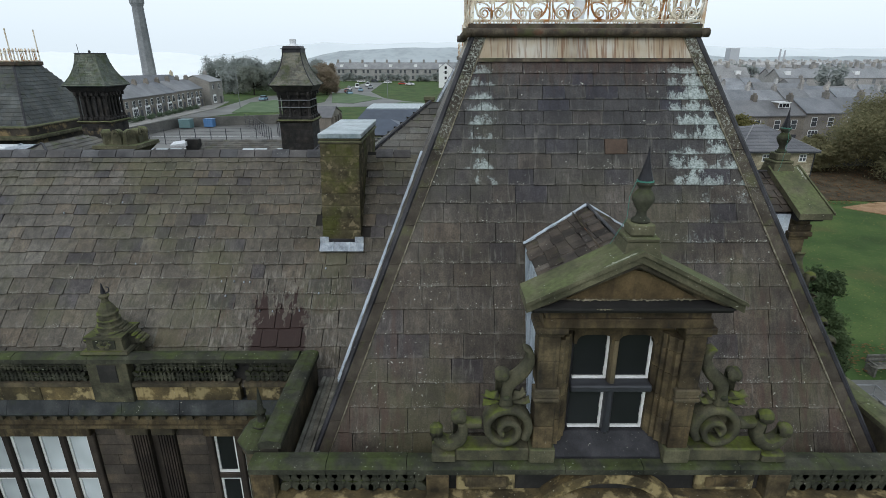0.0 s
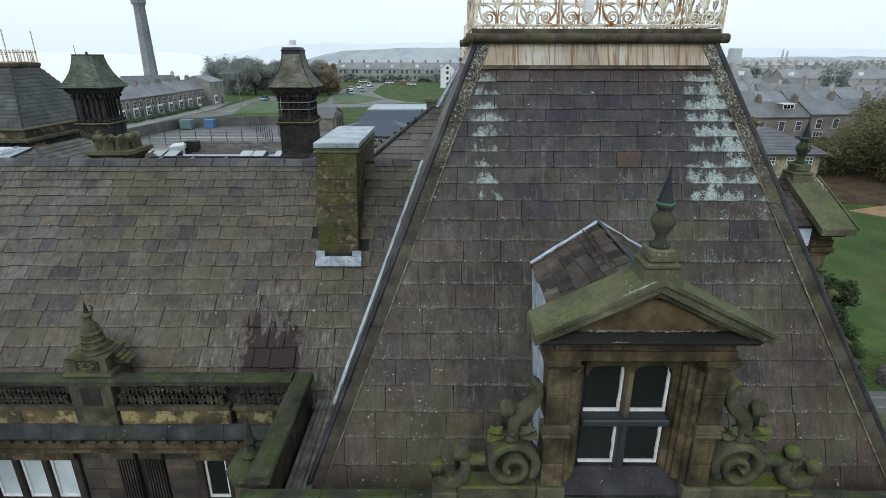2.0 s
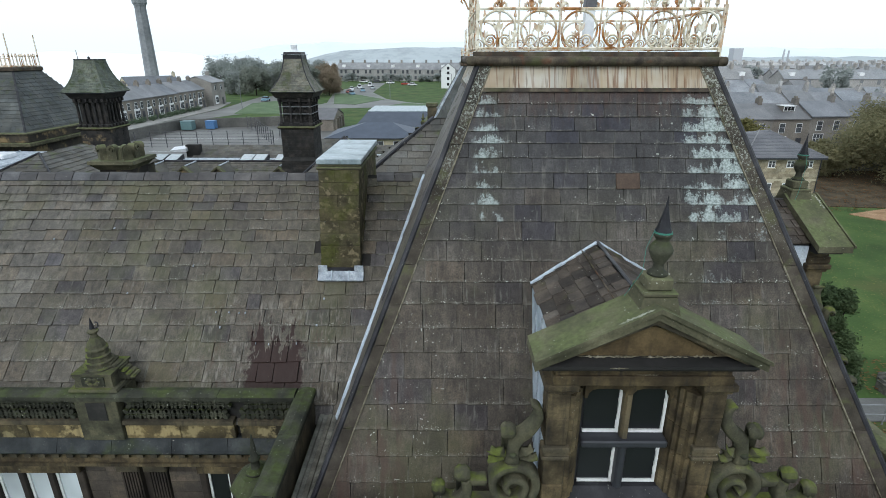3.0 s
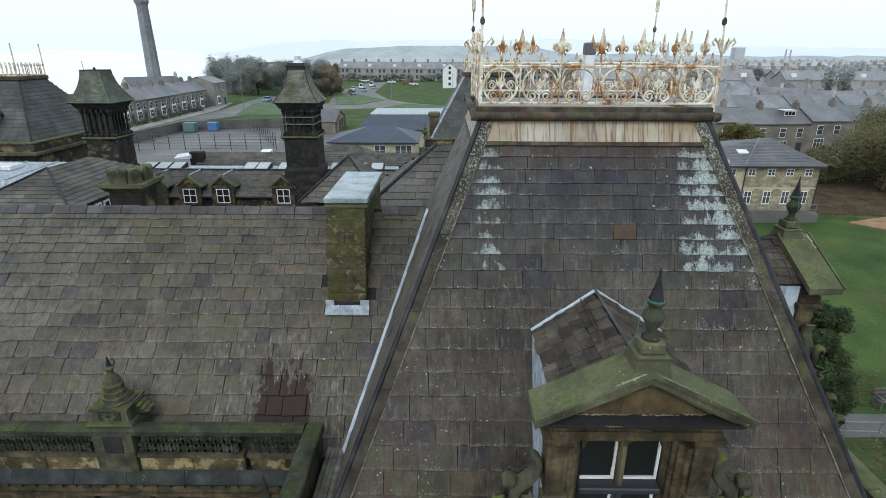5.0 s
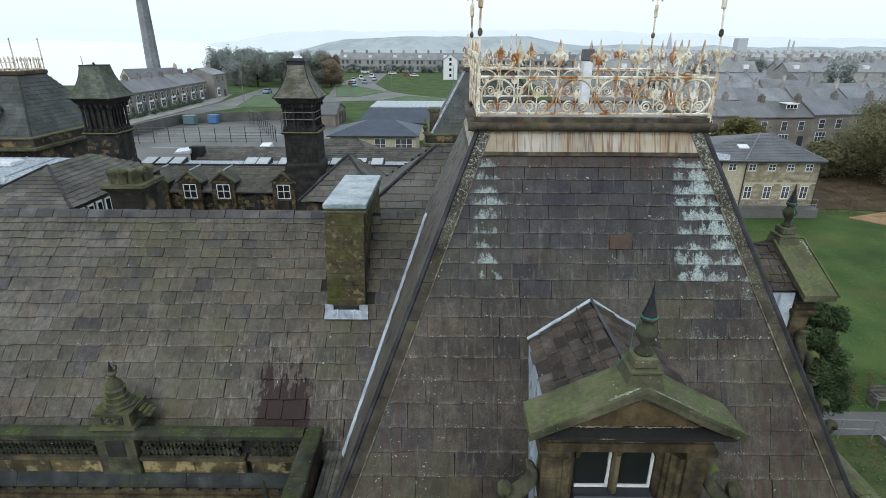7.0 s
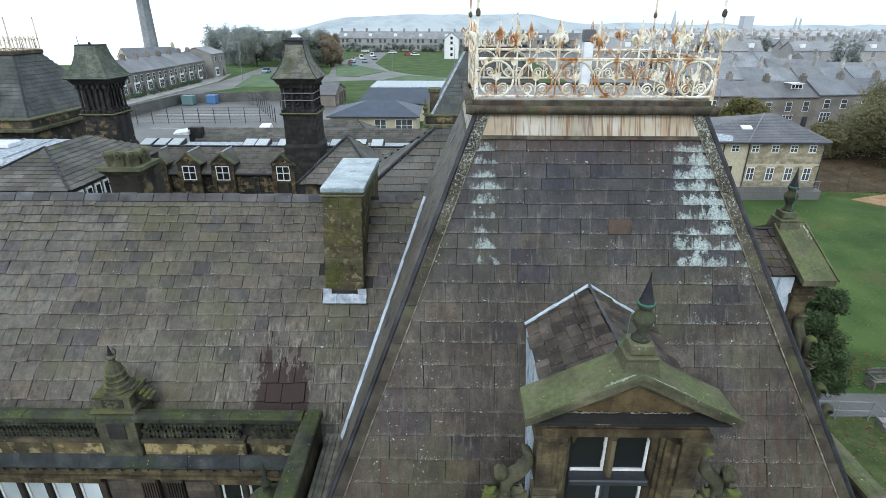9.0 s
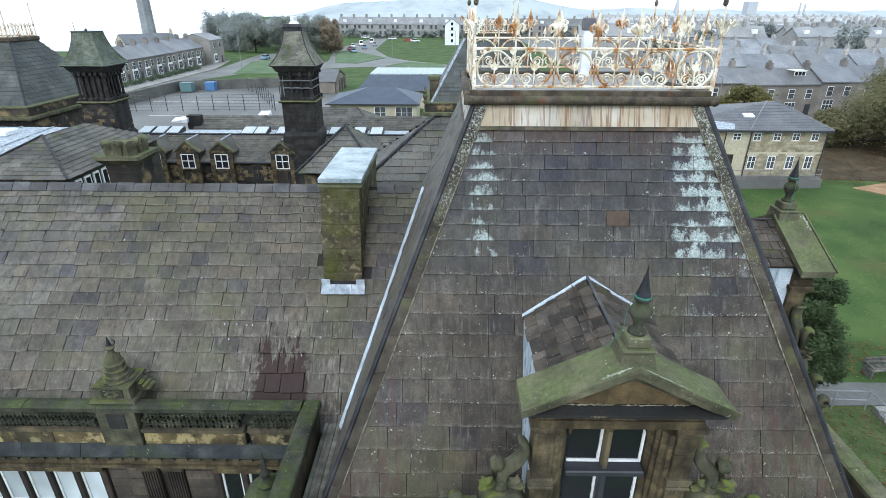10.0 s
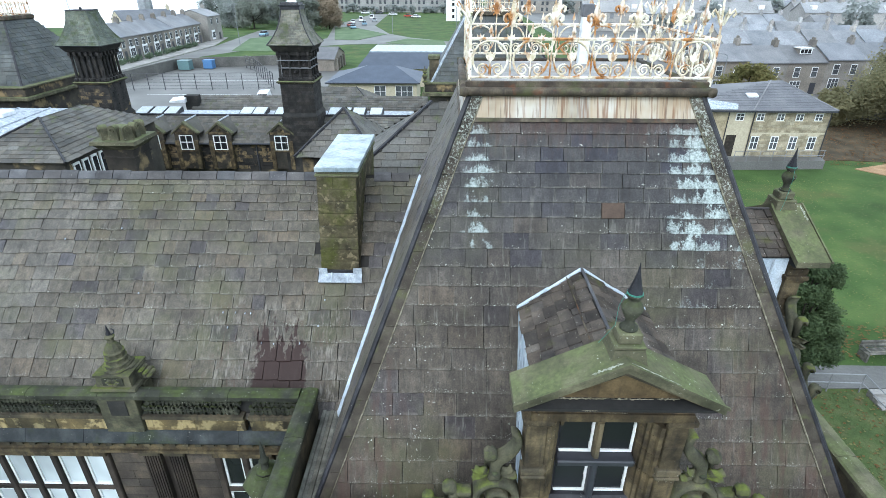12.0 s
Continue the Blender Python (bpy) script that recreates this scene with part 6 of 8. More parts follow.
def small_dormer(x):
    d = thing("wall_dormer", (x, 39.9, 3.72), 0, "small gabled wall dormer with a white sash window", "dormer", "rear dormers")
    front = bmesh.new()
    prism_y(front, [(-0.85, -1.0), (0.85, -1.0), (0.85, 1.75), (0, 2.45), (-0.85, 1.75)], 0.0, 0.3)
    own_part("gable", front, STONE_OCHRE, d)
    own_part("head", bx(bmesh.new(), -0.75, 0.75, -0.06, 0.0, 1.68, 1.85), STONE_BUFF, d)
    own_part("roundel", lathe(bmesh.new(), 0, -0.02, [(0.16, 1.95), (0.16, 2.1)], 8), STONE_BUFF, d)
    for s in (-1, 1):
        own_part("coping", prism_y(bmesh.new(), [(s * 1.0, 1.66), (s * 1.0, 1.78), (0, 2.62), (0, 2.46)], -0.12, 0.3), STONE_MOSS, d)
        rf = bmesh.new()
        hull(rf, [(s * 1.0, 0.3, 1.65), (0, 0.3, 2.48), (0, 2.9, 2.48), (s * 1.0, 1.4, 1.65)], [(s * 1.0, 0.3, 1.72), (0, 0.3, 2.56), (0, 2.9, 2.56), (s * 1.0, 1.4, 1.72)])
        own_part("roof_slope", rf, REAR_SLATE, d)
        own_part("flank", bx(bmesh.new(), *sorted((s * 0.55, s * 0.85)), -0.1, 0.3, -1.0, 1.2), STONE_BUFF, d)
    own_part("lead_ridge", tube(bmesh.new(), [(0, 0.35, 2.58), (0, 2.8, 2.58)], 0.06, 5), LEAD_PALE, d)
    win = own_part("window", bx(bmesh.new(), -0.5, 0.5, -0.015, 0.02, 0.5, 1.6), GLASS, d)
    fr = bmesh.new()
    for xx in (-0.5, -0.027, 0.445):
        bx(fr, xx, xx + 0.055, -0.06, -0.016, 0.5, 1.6)
    for z in (0.5, 1.05, 1.55):
        bx(fr, -0.445, -0.027, -0.06, -0.016, z, z + 0.05)
        bx(fr, 0.028, 0.445, -0.06, -0.016, z, z + 0.05)
    own_part("sash_frame", fr, WHITE, win)
    own_part("sill", bx(bmesh.new(), -0.72, 0.72, -0.12, 0.0, 0.37, 0.5), STONE_BUFF, d)
    return d


first = small_dormer(-22.15)
for x in (-19.6, -17.05, -12.45):
    copy_thing(first, pose(x, 39.9, 3.72))
for y in (25.3, 26.0, 26.7, 27.4):
    part("mullioned_light", bx(bmesh.new(), -18.06, -17.98, y, y + 0.5, 6.2, 7.75), WHITE, left_block)
    part("pane", box(-17.98, -17.96, y + 0.1, y + 0.4, 6.3, 7.65), GLASS, left_block)


# ---- ventilation turrets ----
CAP_GREEN = surface("green_stained_cap_slate", (0.075, 0.092, 0.08), (0.12, 0.142, 0.122), (0.17, 0.192, 0.162), 1.0, 16, 0.7, own="island", vary=0.2, moss=(0.06, 0.08, 0.03), moss_at=(0.5, 0.68), streak=0.4)
CAP_SLATE = surface("pale_mossy_cap_slate", (0.1, 0.104, 0.092), (0.16, 0.163, 0.142), (0.225, 0.225, 0.195), 1.0, 20, 0.75, own="island", vary=0.25, moss=(0.085, 0.1, 0.045), moss_at=(0.5, 0.66), streak=0.6)
SOOT_RELIEF = surface("sooty_carved_stone", (0.012, 0.012, 0.013), (0.024, 0.023, 0.023), (0.05, 0.046, 0.043), 2.5, 25, 0.7, own="object", vary=0.3, streak=0.3)


def ashlar_faces(parent, cx, cy, half, z0, z1, course, seed, material):
    """Coursed blocks on the two faces of a square shaft that look towards the lawn and the front."""
    rng = random.Random(seed)
    z = z0
    while z < z1 - 0.05:
        h = min(course, z1 - z)
        for face in (0, 1):
            a = -half
            while a < half - 0.01:
                b = a + rng.uniform(0.35, 0.8)
                if half - b < 0.25:
                    b = half
                p = rng.uniform(0.01, 0.035)
                if face == 0:
                    part("ashlar_block", bx(bmesh.new(), cx + a + 0.006, cx + b - 0.006, cy - half - p, cy - half + 0.02, z + 0.006, z + h - 0.006), material, parent)
                else:
                    part("ashlar_block", bx(bmesh.new(), cx + half - 0.02, cx + half + p, cy + a + 0.006, cy + b - 0.006, z + 0.006, z + h - 0.006), material, parent)
                a = b
        z += h


def turret(cx, cy, half, cap_half, top_half, top_z, columns, label, lantern, slate):
    t = thing("ventilation_turret", (cx, cy, 0), 0, label, "turret", "ventilation turrets")
    sq = lambda r, z: [(cx - r, cy - r, z), (cx + r, cy - r, z), (cx + r, cy + r, z), (cx - r, cy + r, z)]
    part("lower_shaft", hull(bmesh.new(), sq(half * 1.1, 0), sq(half * 1.1, 6.75)), SOOT, t, "soot-black lower shaft")
    part("weathering", hull(bmesh.new(), sq(half * 1.13, 6.752), sq(half * 1.0, 7.0)), SOOT, t)
    part("upper_shaft", hull(bmesh.new(), sq(half * 0.98, 7.002), sq(half * 0.98, 9.08)), SOOT, t)
    ashlar_faces(t, cx, cy, half * 1.1, 4.0, 6.74, 0.27, 7, SOOT_RELIEF if lantern else STONE_TWO)
    ashlar_faces(t, cx, cy, half * 0.98, 7.02, 9.06, 0.255, 8, SOOT_RELIEF if lantern else STONE_TWO)
    ledge = part("string_course", hull(bmesh.new(), sq(half * 1.06, 9.082), sq(half * 1.16, 9.2)), STONE, t, "moss-edged stone ledge")
    part("ledge_top", hull(bmesh.new(), sq(half * 1.16, 9.202), sq(half * 1.08, 9.28)), STONE_MOSS, ledge)
    part("plinth", hull(bmesh.new(), sq(half * 1.02, 9.282), sq(half * 0.98, 9.5)), SOOT_RELIEF, t)
    part("louvre_core", hull(bmesh.new(), sq(half * 0.8, 9.502), sq(half * 0.8, 11.2)), SOOT_RELIEF, t)
    frieze = part("frieze", hull(bmesh.new(), sq(half * 0.94, 10.98), sq(half * 0.98, 11.24)), SOOT_RELIEF, t)
    part("corbel_course", hull(bmesh.new(), sq(half * 1.06, 11.242), sq(half * 1.14, 11.36)), SOOT_RELIEF, t)
    part("eaves_course", hull(bmesh.new(), sq(half * 1.14, 11.362), sq(half * 1.26, 11.62)), SOOT_RELIEF, t)
    place = lambda face, a, b: [(a, -b), (b, a), (-a, b), (-b, -a)][face]
    for face in range(2):
        for i in range(columns):
            k = (-0.9 + 1.8 * i / (columns - 1)) * half
            px, py = place(face, k, half * 0.88)
            part("column", lathe(bmesh.new(), cx + px, cy + py, [(0.12, 9.5), (0.12, 9.62), (0.085, 9.68), (0.085, 10.78), (0.13, 10.86), (0.13, 10.978)], 8), SOOT_RELIEF, t)
            qx, qy = place(face, k, half * 1.04)
            part("bracket", bx(bmesh.new(), cx + qx - 0.09, cx + qx + 0.09, cy + qy - 0.09, cy + qy + 0.09, 10.99, 11.24, 0.03), SOOT_RELIEF, frieze)
            px, py = place(face, k, half * 1.0)
            part("base_block", bx(bmesh.new(), cx + px - 0.13, cx + px + 0.13, cy + py - 0.13, cy + py + 0.13, 9.3, 9.49, 0.03), SOOT_RELIEF, t)
            if lantern and i < columns - 1:
                px, py = place(face, k + 0.9 * half / (columns - 1), half * 0.82)
                for z in (9.85, 10.35):
                    part("roundel", blob(bmesh.new(), (cx + px, cy + py, z), 0.13, 0.13, 0.13, i, 0.2, 1), SOOT_RELIEF, t)
    if lantern:
        for z in (10.12, 10.62):
            part("iron_strap", hull(bmesh.new(), sq(half * 1.0, z), sq(half * 1.0, z + 0.035)), CHIMNEY_STONE, t, "thin grey iron strap")
    n = 7
    steps = []
    for i in range(n + 1):
        u = i / n
        steps.append((top_half + (cap_half - top_half) * (0.35 * (1 - u) + 0.65 * (1 - u) ** 2.6), 11.68 + (top_z - 11.68) * u))
    roof = bmesh.new()
    rings = [[roof.verts.new(p) for p in sq(r - 0.03, z)] for r, z in steps]
    for a, b in zip(rings, rings[1:]):
        for i in range(4):
            roof.faces.new((a[i], a[(i + 1) % 4], b[(i + 1) % 4], b[i]))
    roof.faces.new(rings[0][::-1])
    roof.faces.new(rings[-1])
    rf = part("cap_roof", roof, slate, t, "flared mossy slate cap")
    for j, ((r0, z0), (r1, z1)) in enumerate(zip(steps, steps[1:])):
        for i in range(2):
            p, q = sq(r0, z0), sq(r1, z1)
            slate_plane(rf, p[i], p[(i + 1) % 4], q[(i + 1) % 4], q[i], 0.2, 0.27, 70 + j * 4 + i, slate)
    for i in range(4):
        part("hip_roll", tube(bmesh.new(), [sq(r, z)[i] for r, z in steps], 0.05, 5), LEAD_DARK if lantern else CAP_GREEN, rf)
    part("cap_soffit", hull(bmesh.new(), sq(cap_half * 0.97, 11.622), sq(cap_half * 1.0, 11.68)), DARK_PAINT, t)
    part("cap_top", hull(bmesh.new(), sq(top_half + 0.06, top_z - 0.05), sq(top_half + 0.05, top_z + 0.16 * lantern + 0.02)), LEAD_DARK, t)
    if lantern:
        part("cowl_plate", hull(bmesh.new(), sq(top_half + 0.12, top_z + 0.182), sq(top_half + 0.14, top_z + 0.23)), DARK_PAINT, t)
        part("cowl_drum", hull(bmesh.new(), sq(top_half + 0.02, top_z + 0.232), sq(top_half - 0.02, top_z + 0.4)), LEAD_DARK, t)
        part("lantern", lathe(bmesh.new(), cx, cy, [(0.36, top_z + 0.402), (0.3, top_z + 0.52), (0.22, top_z + 0.56), (0.25, top_z + 0.86), (0.06, top_z + 0.9)], 10), WHITE_SHEET, t, "white metal outlet")
    else:
        part("lightning_rod", tube(bmesh.new(), [(cx - 0.5, cy - 0.5, top_z), (cx - 0.53, cy - 0.5, top_z + 0.6)], 0.02, 5), DARK_PAINT, t)
        part("ridge_knob", lathe(bmesh.new(), cx + 0.2, cy - 0.4, [(0.08, top_z), (0.1, top_z + 0.12), (0.03, top_z + 0.2)], 6), LEAD_DARK, t)


turret(-10.85, 41.2, 1.2, 1.62, 0.62, 13.95, 4, "soot-black louvred ventilation turret with flared slate cap and white outlet", 1, CAP_SLATE)
turret(-25.07, 40.27, 1.1, 1.55, 0.66, 13.85, 6, "soot-black louvred ventilation turret with green slate cap", 0, CAP_GREEN)

pier = thing("gable_pier", (-11.25, 19.06, 0), 0, "massive mossy stone pier with moulded cap and scrolled crown", "pier")
px, py = -11.25, 19.06
sq = lambda r, z: [(px - r, py - r, z), (px + r, py - r, z), (px + r, py + r, z), (px - r, py + r, z)]
part("shaft", hull(bmesh.new(), sq(0.52, 0), sq(0.52, 10.16)), STONE_OCHRE, pier)
part("neck_moulding", hull(bmesh.new(), sq(0.56, 10.162), sq(0.56, 10.22)), STONE_OCHRE, pier)
part("frieze", hull(bmesh.new(), sq(0.52, 10.222), sq(0.54, 10.48)), STONE_OCHRE, pier)
part("cap", hull(bmesh.new(), sq(0.56, 10.482), sq(0.74, 10.68)), STONE_MOSS, pier)
part("cap_slab", hull(bmesh.new(), sq(0.78, 10.682), sq(0.76, 10.8)), STONE_MOSS, pier)
part("crown", hull(bmesh.new(), sq(0.5, 10.802), sq(0.4, 11.14)), STONE_MOSS, pier)
for fx, fy in ((-0.42, -0.42), (0.0, -0.46), (0.42, -0.42), (0.46, 0.0), (0.42, 0.42)):
    lobe = bmesh.new()
    arc = [(0.15 * math.cos(math.pi * k / 10), 0.36 + 0.15 * math.sin(math.pi * k / 10)) for k in range(11)]
    prism_y(lobe, [(0.15, 0.0)] + arc + [(-0.15, 0.0)], -0.1, 0.14)
    curl = [(0.11 * math.cos(a * 0.5) * (1 - a * 0.05), 0.35 + 0.11 * math.sin(a * 0.5) * (1 - a * 0.05)) for a in range(14)]
    ribbon(lobe, curl, 0.05, -0.14, -0.1)
    turn = pose(px + fx, py + fy, 10.802, 0, 0, 90 if fx > 0.44 else 45 if fx * fy < 0 else -45 if fx * fy > 0 and fx < 0 else 135 if fx * fy > 0 else 0)
    bmesh.ops.transform(lobe, matrix=turn, verts=lobe.verts)
    part("volute", lobe, STONE_MOSS, pier)
back_range = thing("back_range", (-12, 50, 0), 0, "dark slated range behind the rooflights with one low stack", "building")
part("wall", box(-22.5, -2.0, 47.0, 53.0, 0, 4.6), SOOT, back_range)
br = part("roof", prism_x(bmesh.new(), [(46.7, 4.6), (50.0, 6.3), (53.3, 4.6)], -22.8, -1.8), UNDER, back_range)
slate_plane(br, (-22.8, 46.7, 4.62), (-1.8, 46.7, 4.62), (-1.8, 50.0, 6.32), (-22.8, 50.0, 6.32), 0.3, 0.42, 63)
part("chimney", bx(bmesh.new(), -23.4, -22.2, 48.6, 49.3, 5.3, 6.55, 0.04), SOOT, back_range, "low black chimney")
part("white_lid", hull(bmesh.new(), [(-24.6, 48.2, 6.0), (-23.2, 48.2, 6.0), (-23.2, 49.0, 6.0), (-24.6, 49.0, 6.0)], [(-24.6, 48.2, 6.1), (-23.2, 48.2, 6.3), (-23.2, 49.0, 6.5), (-24.6, 49.0, 6.3)]), WHITE_SHEET, back_range, "white sloping lid")


# ---- other pavilions with cresting ----
def far_pavilion(x0, x1, y0, y1, foot, tx0, tx1, ty0, ty1, top, label, spikes):
    t = thing("pavilion", ((x0 + x1) / 2, (y0 + y1) / 2, 0), 0, label, "pavilion", "far pavilions")
    part("wall", box(x0 + 0.4, x1 - 0.4, y0 + 0.4, y1 - 0.4, 0, foot - 0.8), STONE_OCHRE, t)
    part("cornice", bx(bmesh.new(), x0 - 0.2, x1 + 0.2, y0 - 0.2, y1 + 0.2, foot - 0.798, foot - 0.5, 0.05), STONE_MOSS, t)
    part("parapet", bx(bmesh.new(), x0, x1, y0, y1, foot - 0.498, foot + 0.05, 0.03), STONE_OCHRE, t)
    part("coping", bx(bmesh.new(), x0 - 0.08, x1 + 0.08, y0 - 0.08, y1 + 0.08, foot + 0.052, foot + 0.17, 0.02), STONE_MOSS, t)
    low = [(x0 + 0.4, y0 + 0.4, foot), (x1 - 0.4, y0 + 0.4, foot), (x1 - 0.4, y1 - 0.4, foot), (x0 + 0.4, y1 - 0.4, foot)]
    high = [(tx0, ty0, top), (tx1, ty0, top), (tx1, ty1, top), (tx0, ty1, top)]
    roof = part("roof", hull(bmesh.new(), low, high), UNDER, t, "steep dark slate roof")
    for i in (0, 1, 3):
        slate_plane(roof, low[i], low[(i + 1) % 4], high[(i + 1) % 4], high[i], 0.33, 0.45, 80 + i, PAVILION_SLATE)
    for i in (0, 1):
        part("hip_roll", tube(bmesh.new(), [low[i], high[i]], 0.09, 5), LEAD_PALE if i == 0 else LEAD_DARK, roof)
    part("deck", bx(bmesh.new(), tx0 - 0.15, tx1 + 0.15, ty0 - 0.15, ty1 + 0.15, top + 0.002, top + 0.3, 0.05), RUST, t)
    fence = part("cresting", box(tx0, tx1, ty0, ty0 + 0.04, top + 0.9, top + 0.95), IRON, t, "white iron cresting")
    for (ax, ay, bx2, by) in ((tx0, ty0, tx1, ty0), (tx1, ty0, tx1, ty1), (tx0, ty1, tx1, ty1)):
        n = max(4, round(math.hypot(bx2 - ax, by - ay) / 0.34))
        for i in range(n + 1):
            x, y = ax + (bx2 - ax) * i / n, ay + (by - ay) * i / n
            part("crest_bar", lathe(bmesh.new(), x, y, [(0.045, top + 0.3), (0.035, top + 1.0), (0.09, top + 1.08), (0.01, top + 1.3)], 5), IRON, fence)
        part("crest_rail", tube(bmesh.new(), [(ax, ay, top + 0.35), (bx2, by, top + 0.35)], 0.04, 4), IRON, fence)
    for x, y in spikes:
        part("crest_post", tube(bmesh.new(), [(x, y, top + 0.3), (x, y, top + 2.7)], 0.05, 5), IRON, fence)
    return t


far_pavilion(-42.0, -30.4, 39.6, 50.5, 8.6, -38.5, -33.0, 43.2, 46.2, 12.95, "far corner pavilion with steep dark slate roof and iron cresting",
             ((-38.5, 43.2), (-33.0, 43.2), (-33.0, 46.2), (-35.6, 43.2)))
dm = thing("lead_dormer", (-34.3, 41.0, 8.8), 0, "lead-clad dormer on the far pavilion roof", "dormer")
part("body", box(-35.2, -33.6, 40.5, 42.6, 8.8, 10.6), LEAD_PALE, dm)
part("hood", prism_y(bmesh.new(), [(-35.4, 10.602), (-33.4, 10.602), (-34.4, 11.3)], 40.3, 43.2), LEAD_DARK, dm)
far_pavilion(-1.7, 9.0, 41.6, 50.0, 8.75, 1.3, 5.2, 44.3, 47.6, 13.35, "matching pavilion at the far end with cresting", ((1.6, 44.3), (5.2, 44.3), (1.6, 47.6), (5.2, 47.6)))
ch = thing("chimney_stack", (-1.1, 43.5, 0), 0, "narrow stone chimney stack beside the far pavilion", "chimney")
part("shaft", box(-1.4, -0.7, 42.8, 43.8, 6.0, 10.4), STONE, ch)
part("cap", bx(bmesh.new(), -1.5, -0.6, 42.7, 43.9, 10.402, 10.7, 0.05), STONE_MOSS, ch)
fn = thing("parapet_finial", (-1.7, 41.9, 8.92), 0, "stone vase finial on the far parapet", "finial")
part("body", lathe(bmesh.new(), -1.7, 41.75, finial_profile(8.92, 1.2), 8), STONE_CARVED, fn, "", True)


# ---- new buildings, houses and town ----
def window_mesh_part(parent, x, y, z, w, h, bars, rz=0.0):
    """A white window with panes, in the parent's metres, on a wall that faces -y (rz 0)."""
    m = lambda p: pose(0, 0, 0, 0, 0, rz) @ Vector(p)
    fr = bmesh.new()
    bx(fr, x - w / 2, x + w / 2, y - 0.05, y, z, z + h)
    win = own_part("window", fr, WHITE, parent)
    n = bars
    for i in range(n):
        a = x - w / 2 + 0.06 + i * (w - 0.06) / n
        mid = z + h * 0.55
        own_part("pane", bx(bmesh.new(), a + 0.01, a + (w - 0.06) / n - 0.07, y - 0.07, y - 0.05, z + 0.07, mid - 0.025), GLASS_GREY, win)
        own_part("pane", bx(bmesh.new(), a + 0.01, a + (w - 0.06) / n - 0.07, y - 0.07, y - 0.05, mid + 0.025, z + h - 0.07), GLASS_GREY, win)
    return win


lodge = thing("lodge", (31, 55, 0), 0, "two-storey buff stone lodge with grey hipped roof and white windows", "house")
own_part("wall", box(-2.75, 4.3, -4.5, 4.5, 0, 5.2), HOUSE_STONE, lodge)
own_part("entrance_bay", box(-5.1, -2.754, -4.45, 4.4, 0, 5.2), RENDER_BUFF, lodge, "smooth buff rendered bay")
own_part("wing_wall", box(-12.0, -5.104, -4.5, 4.4, 0, 5.2), HOUSE_STONE, lodge)
own_part("string_course", box(-2.75, 4.32, -4.53, -4.5, 2.95, 3.1), RENDER_BUFF, lodge)
rng = random.Random(3)
for z in range(19):
    x = -2.75
    while x < 4.25:
        x1 = min(4.3, x + rng.uniform(0.35, 0.8))
        if rng.random() < 0.6:
            own_part("stone", box(x + 0.015, x1 - 0.015, -4.515, -4.495, 0.2 + z * 0.26, 0.2 + z * 0.26 + 0.235), HOUSE_STONE, lodge)
        x = x1
roof = bmesh.new()
c = [roof.verts.new(p) for p in ((-12.4, -5.0, 5.2), (4.5, -5.0, 5.2), (4.5, 5.0, 5.2), (-12.4, 5.0, 5.2))]
a, b = roof.verts.new((0.5, 0, 7.05)), roof.verts.new((1.5, 0, 7.05))
roof.faces.new(c[::-1]), roof.faces.new((c[0], c[1], b, a)), roof.faces.new((c[1], c[2], b)), roof.faces.new((c[2], c[3], a, b)), roof.faces.new((c[3], c[0], a))
lr = own_part("roof", roof, ROOF_GREY, lodge, "grey slate hipped roof")
slate_plane(lr, (-12.4, -5.0, 5.22), (4.5, -5.0, 5.22), (1.5, 0, 7.07), (0.5, 0, 7.07), 0.28, 0.4, 90, ROOF_GREY)
own_part("lead_valley", hull(bmesh.new(), [(-7.5, -4.9, 5.3), (-4.6, -4.9, 5.3), (-4.2, -4.0, 5.6), (-7.5, -3.0, 5.95)], [(-7.5, -4.9, 5.33), (-4.6, -4.9, 5.33), (-4.2, -4.0, 5.63), (-7.5, -3.0, 5.98)]), LEAD_PALE, lodge, "pale flashed roof panel")
own_part("rooflight", hull(bmesh.new(), [(-2.9, -2.9, 5.98), (-1.9, -2.9, 5.98), (-1.9, -2.3, 6.2), (-2.9, -2.3, 6.2)], [(-2.9, -2.95, 6.12), (-1.9, -2.95, 6.12), (-1.9, -2.35, 6.34), (-2.9, -2.35, 6.34)]), WHITE_SHEET, lodge)
own_part("fascia", box(-12.4, 4.5, -5.03, -4.97, 5.06, 5.2), DARK_PAINT, lodge)
for x in (-2.15, -0.3, 1.45, 3.2):
    window_mesh_part(lodge, x, -4.5, 4.2, 0.7, 0.68, 2)
    window_mesh_part(lodge, x, -4.5, 1.5, 0.74, 1.25, 2)
    for z, w in ((4.89, 0.5), (2.77, 0.52)):
        own_part("lintel", box(x - w, x + w, -4.54, -4.49, z, z + 0.2), RENDER_BUFF, lodge)
    for z in (4.1, 1.4):
        own_part("sill", box(x - 0.45, x + 0.45, -4.57, -4.49, z, z + 0.09), RENDER_BUFF, lodge)
window_mesh_part(lodge, -4.0, -4.45, 4.2, 0.75, 0.68, 2)
for foot in ((4.5, -5.0, 5.26), (-3.2, -5.0, 5.26)):
    own_part("hip_tile", tube(bmesh.new(), [foot, (1.5 if foot[0] > 0 else 0.5, 0, 7.12)], 0.06, 5), ROOF_MID, lodge)
window_mesh_part(lodge, -7.6, -4.5, 4.15, 0.95, 0.8, 2)
own_part("door", box(-4.85, -3.95, -4.51, -4.45, 0.82, 2.85), BARK, lodge, "dark brown door")
for x in (-2.75, -5.1, 4.25):
    own_part("downpipe", tube(bmesh.new(), [(x, -4.58, 0.1), (x, -4.58, 5.1)], 0.05, 6), DARK_PAINT, lodge)

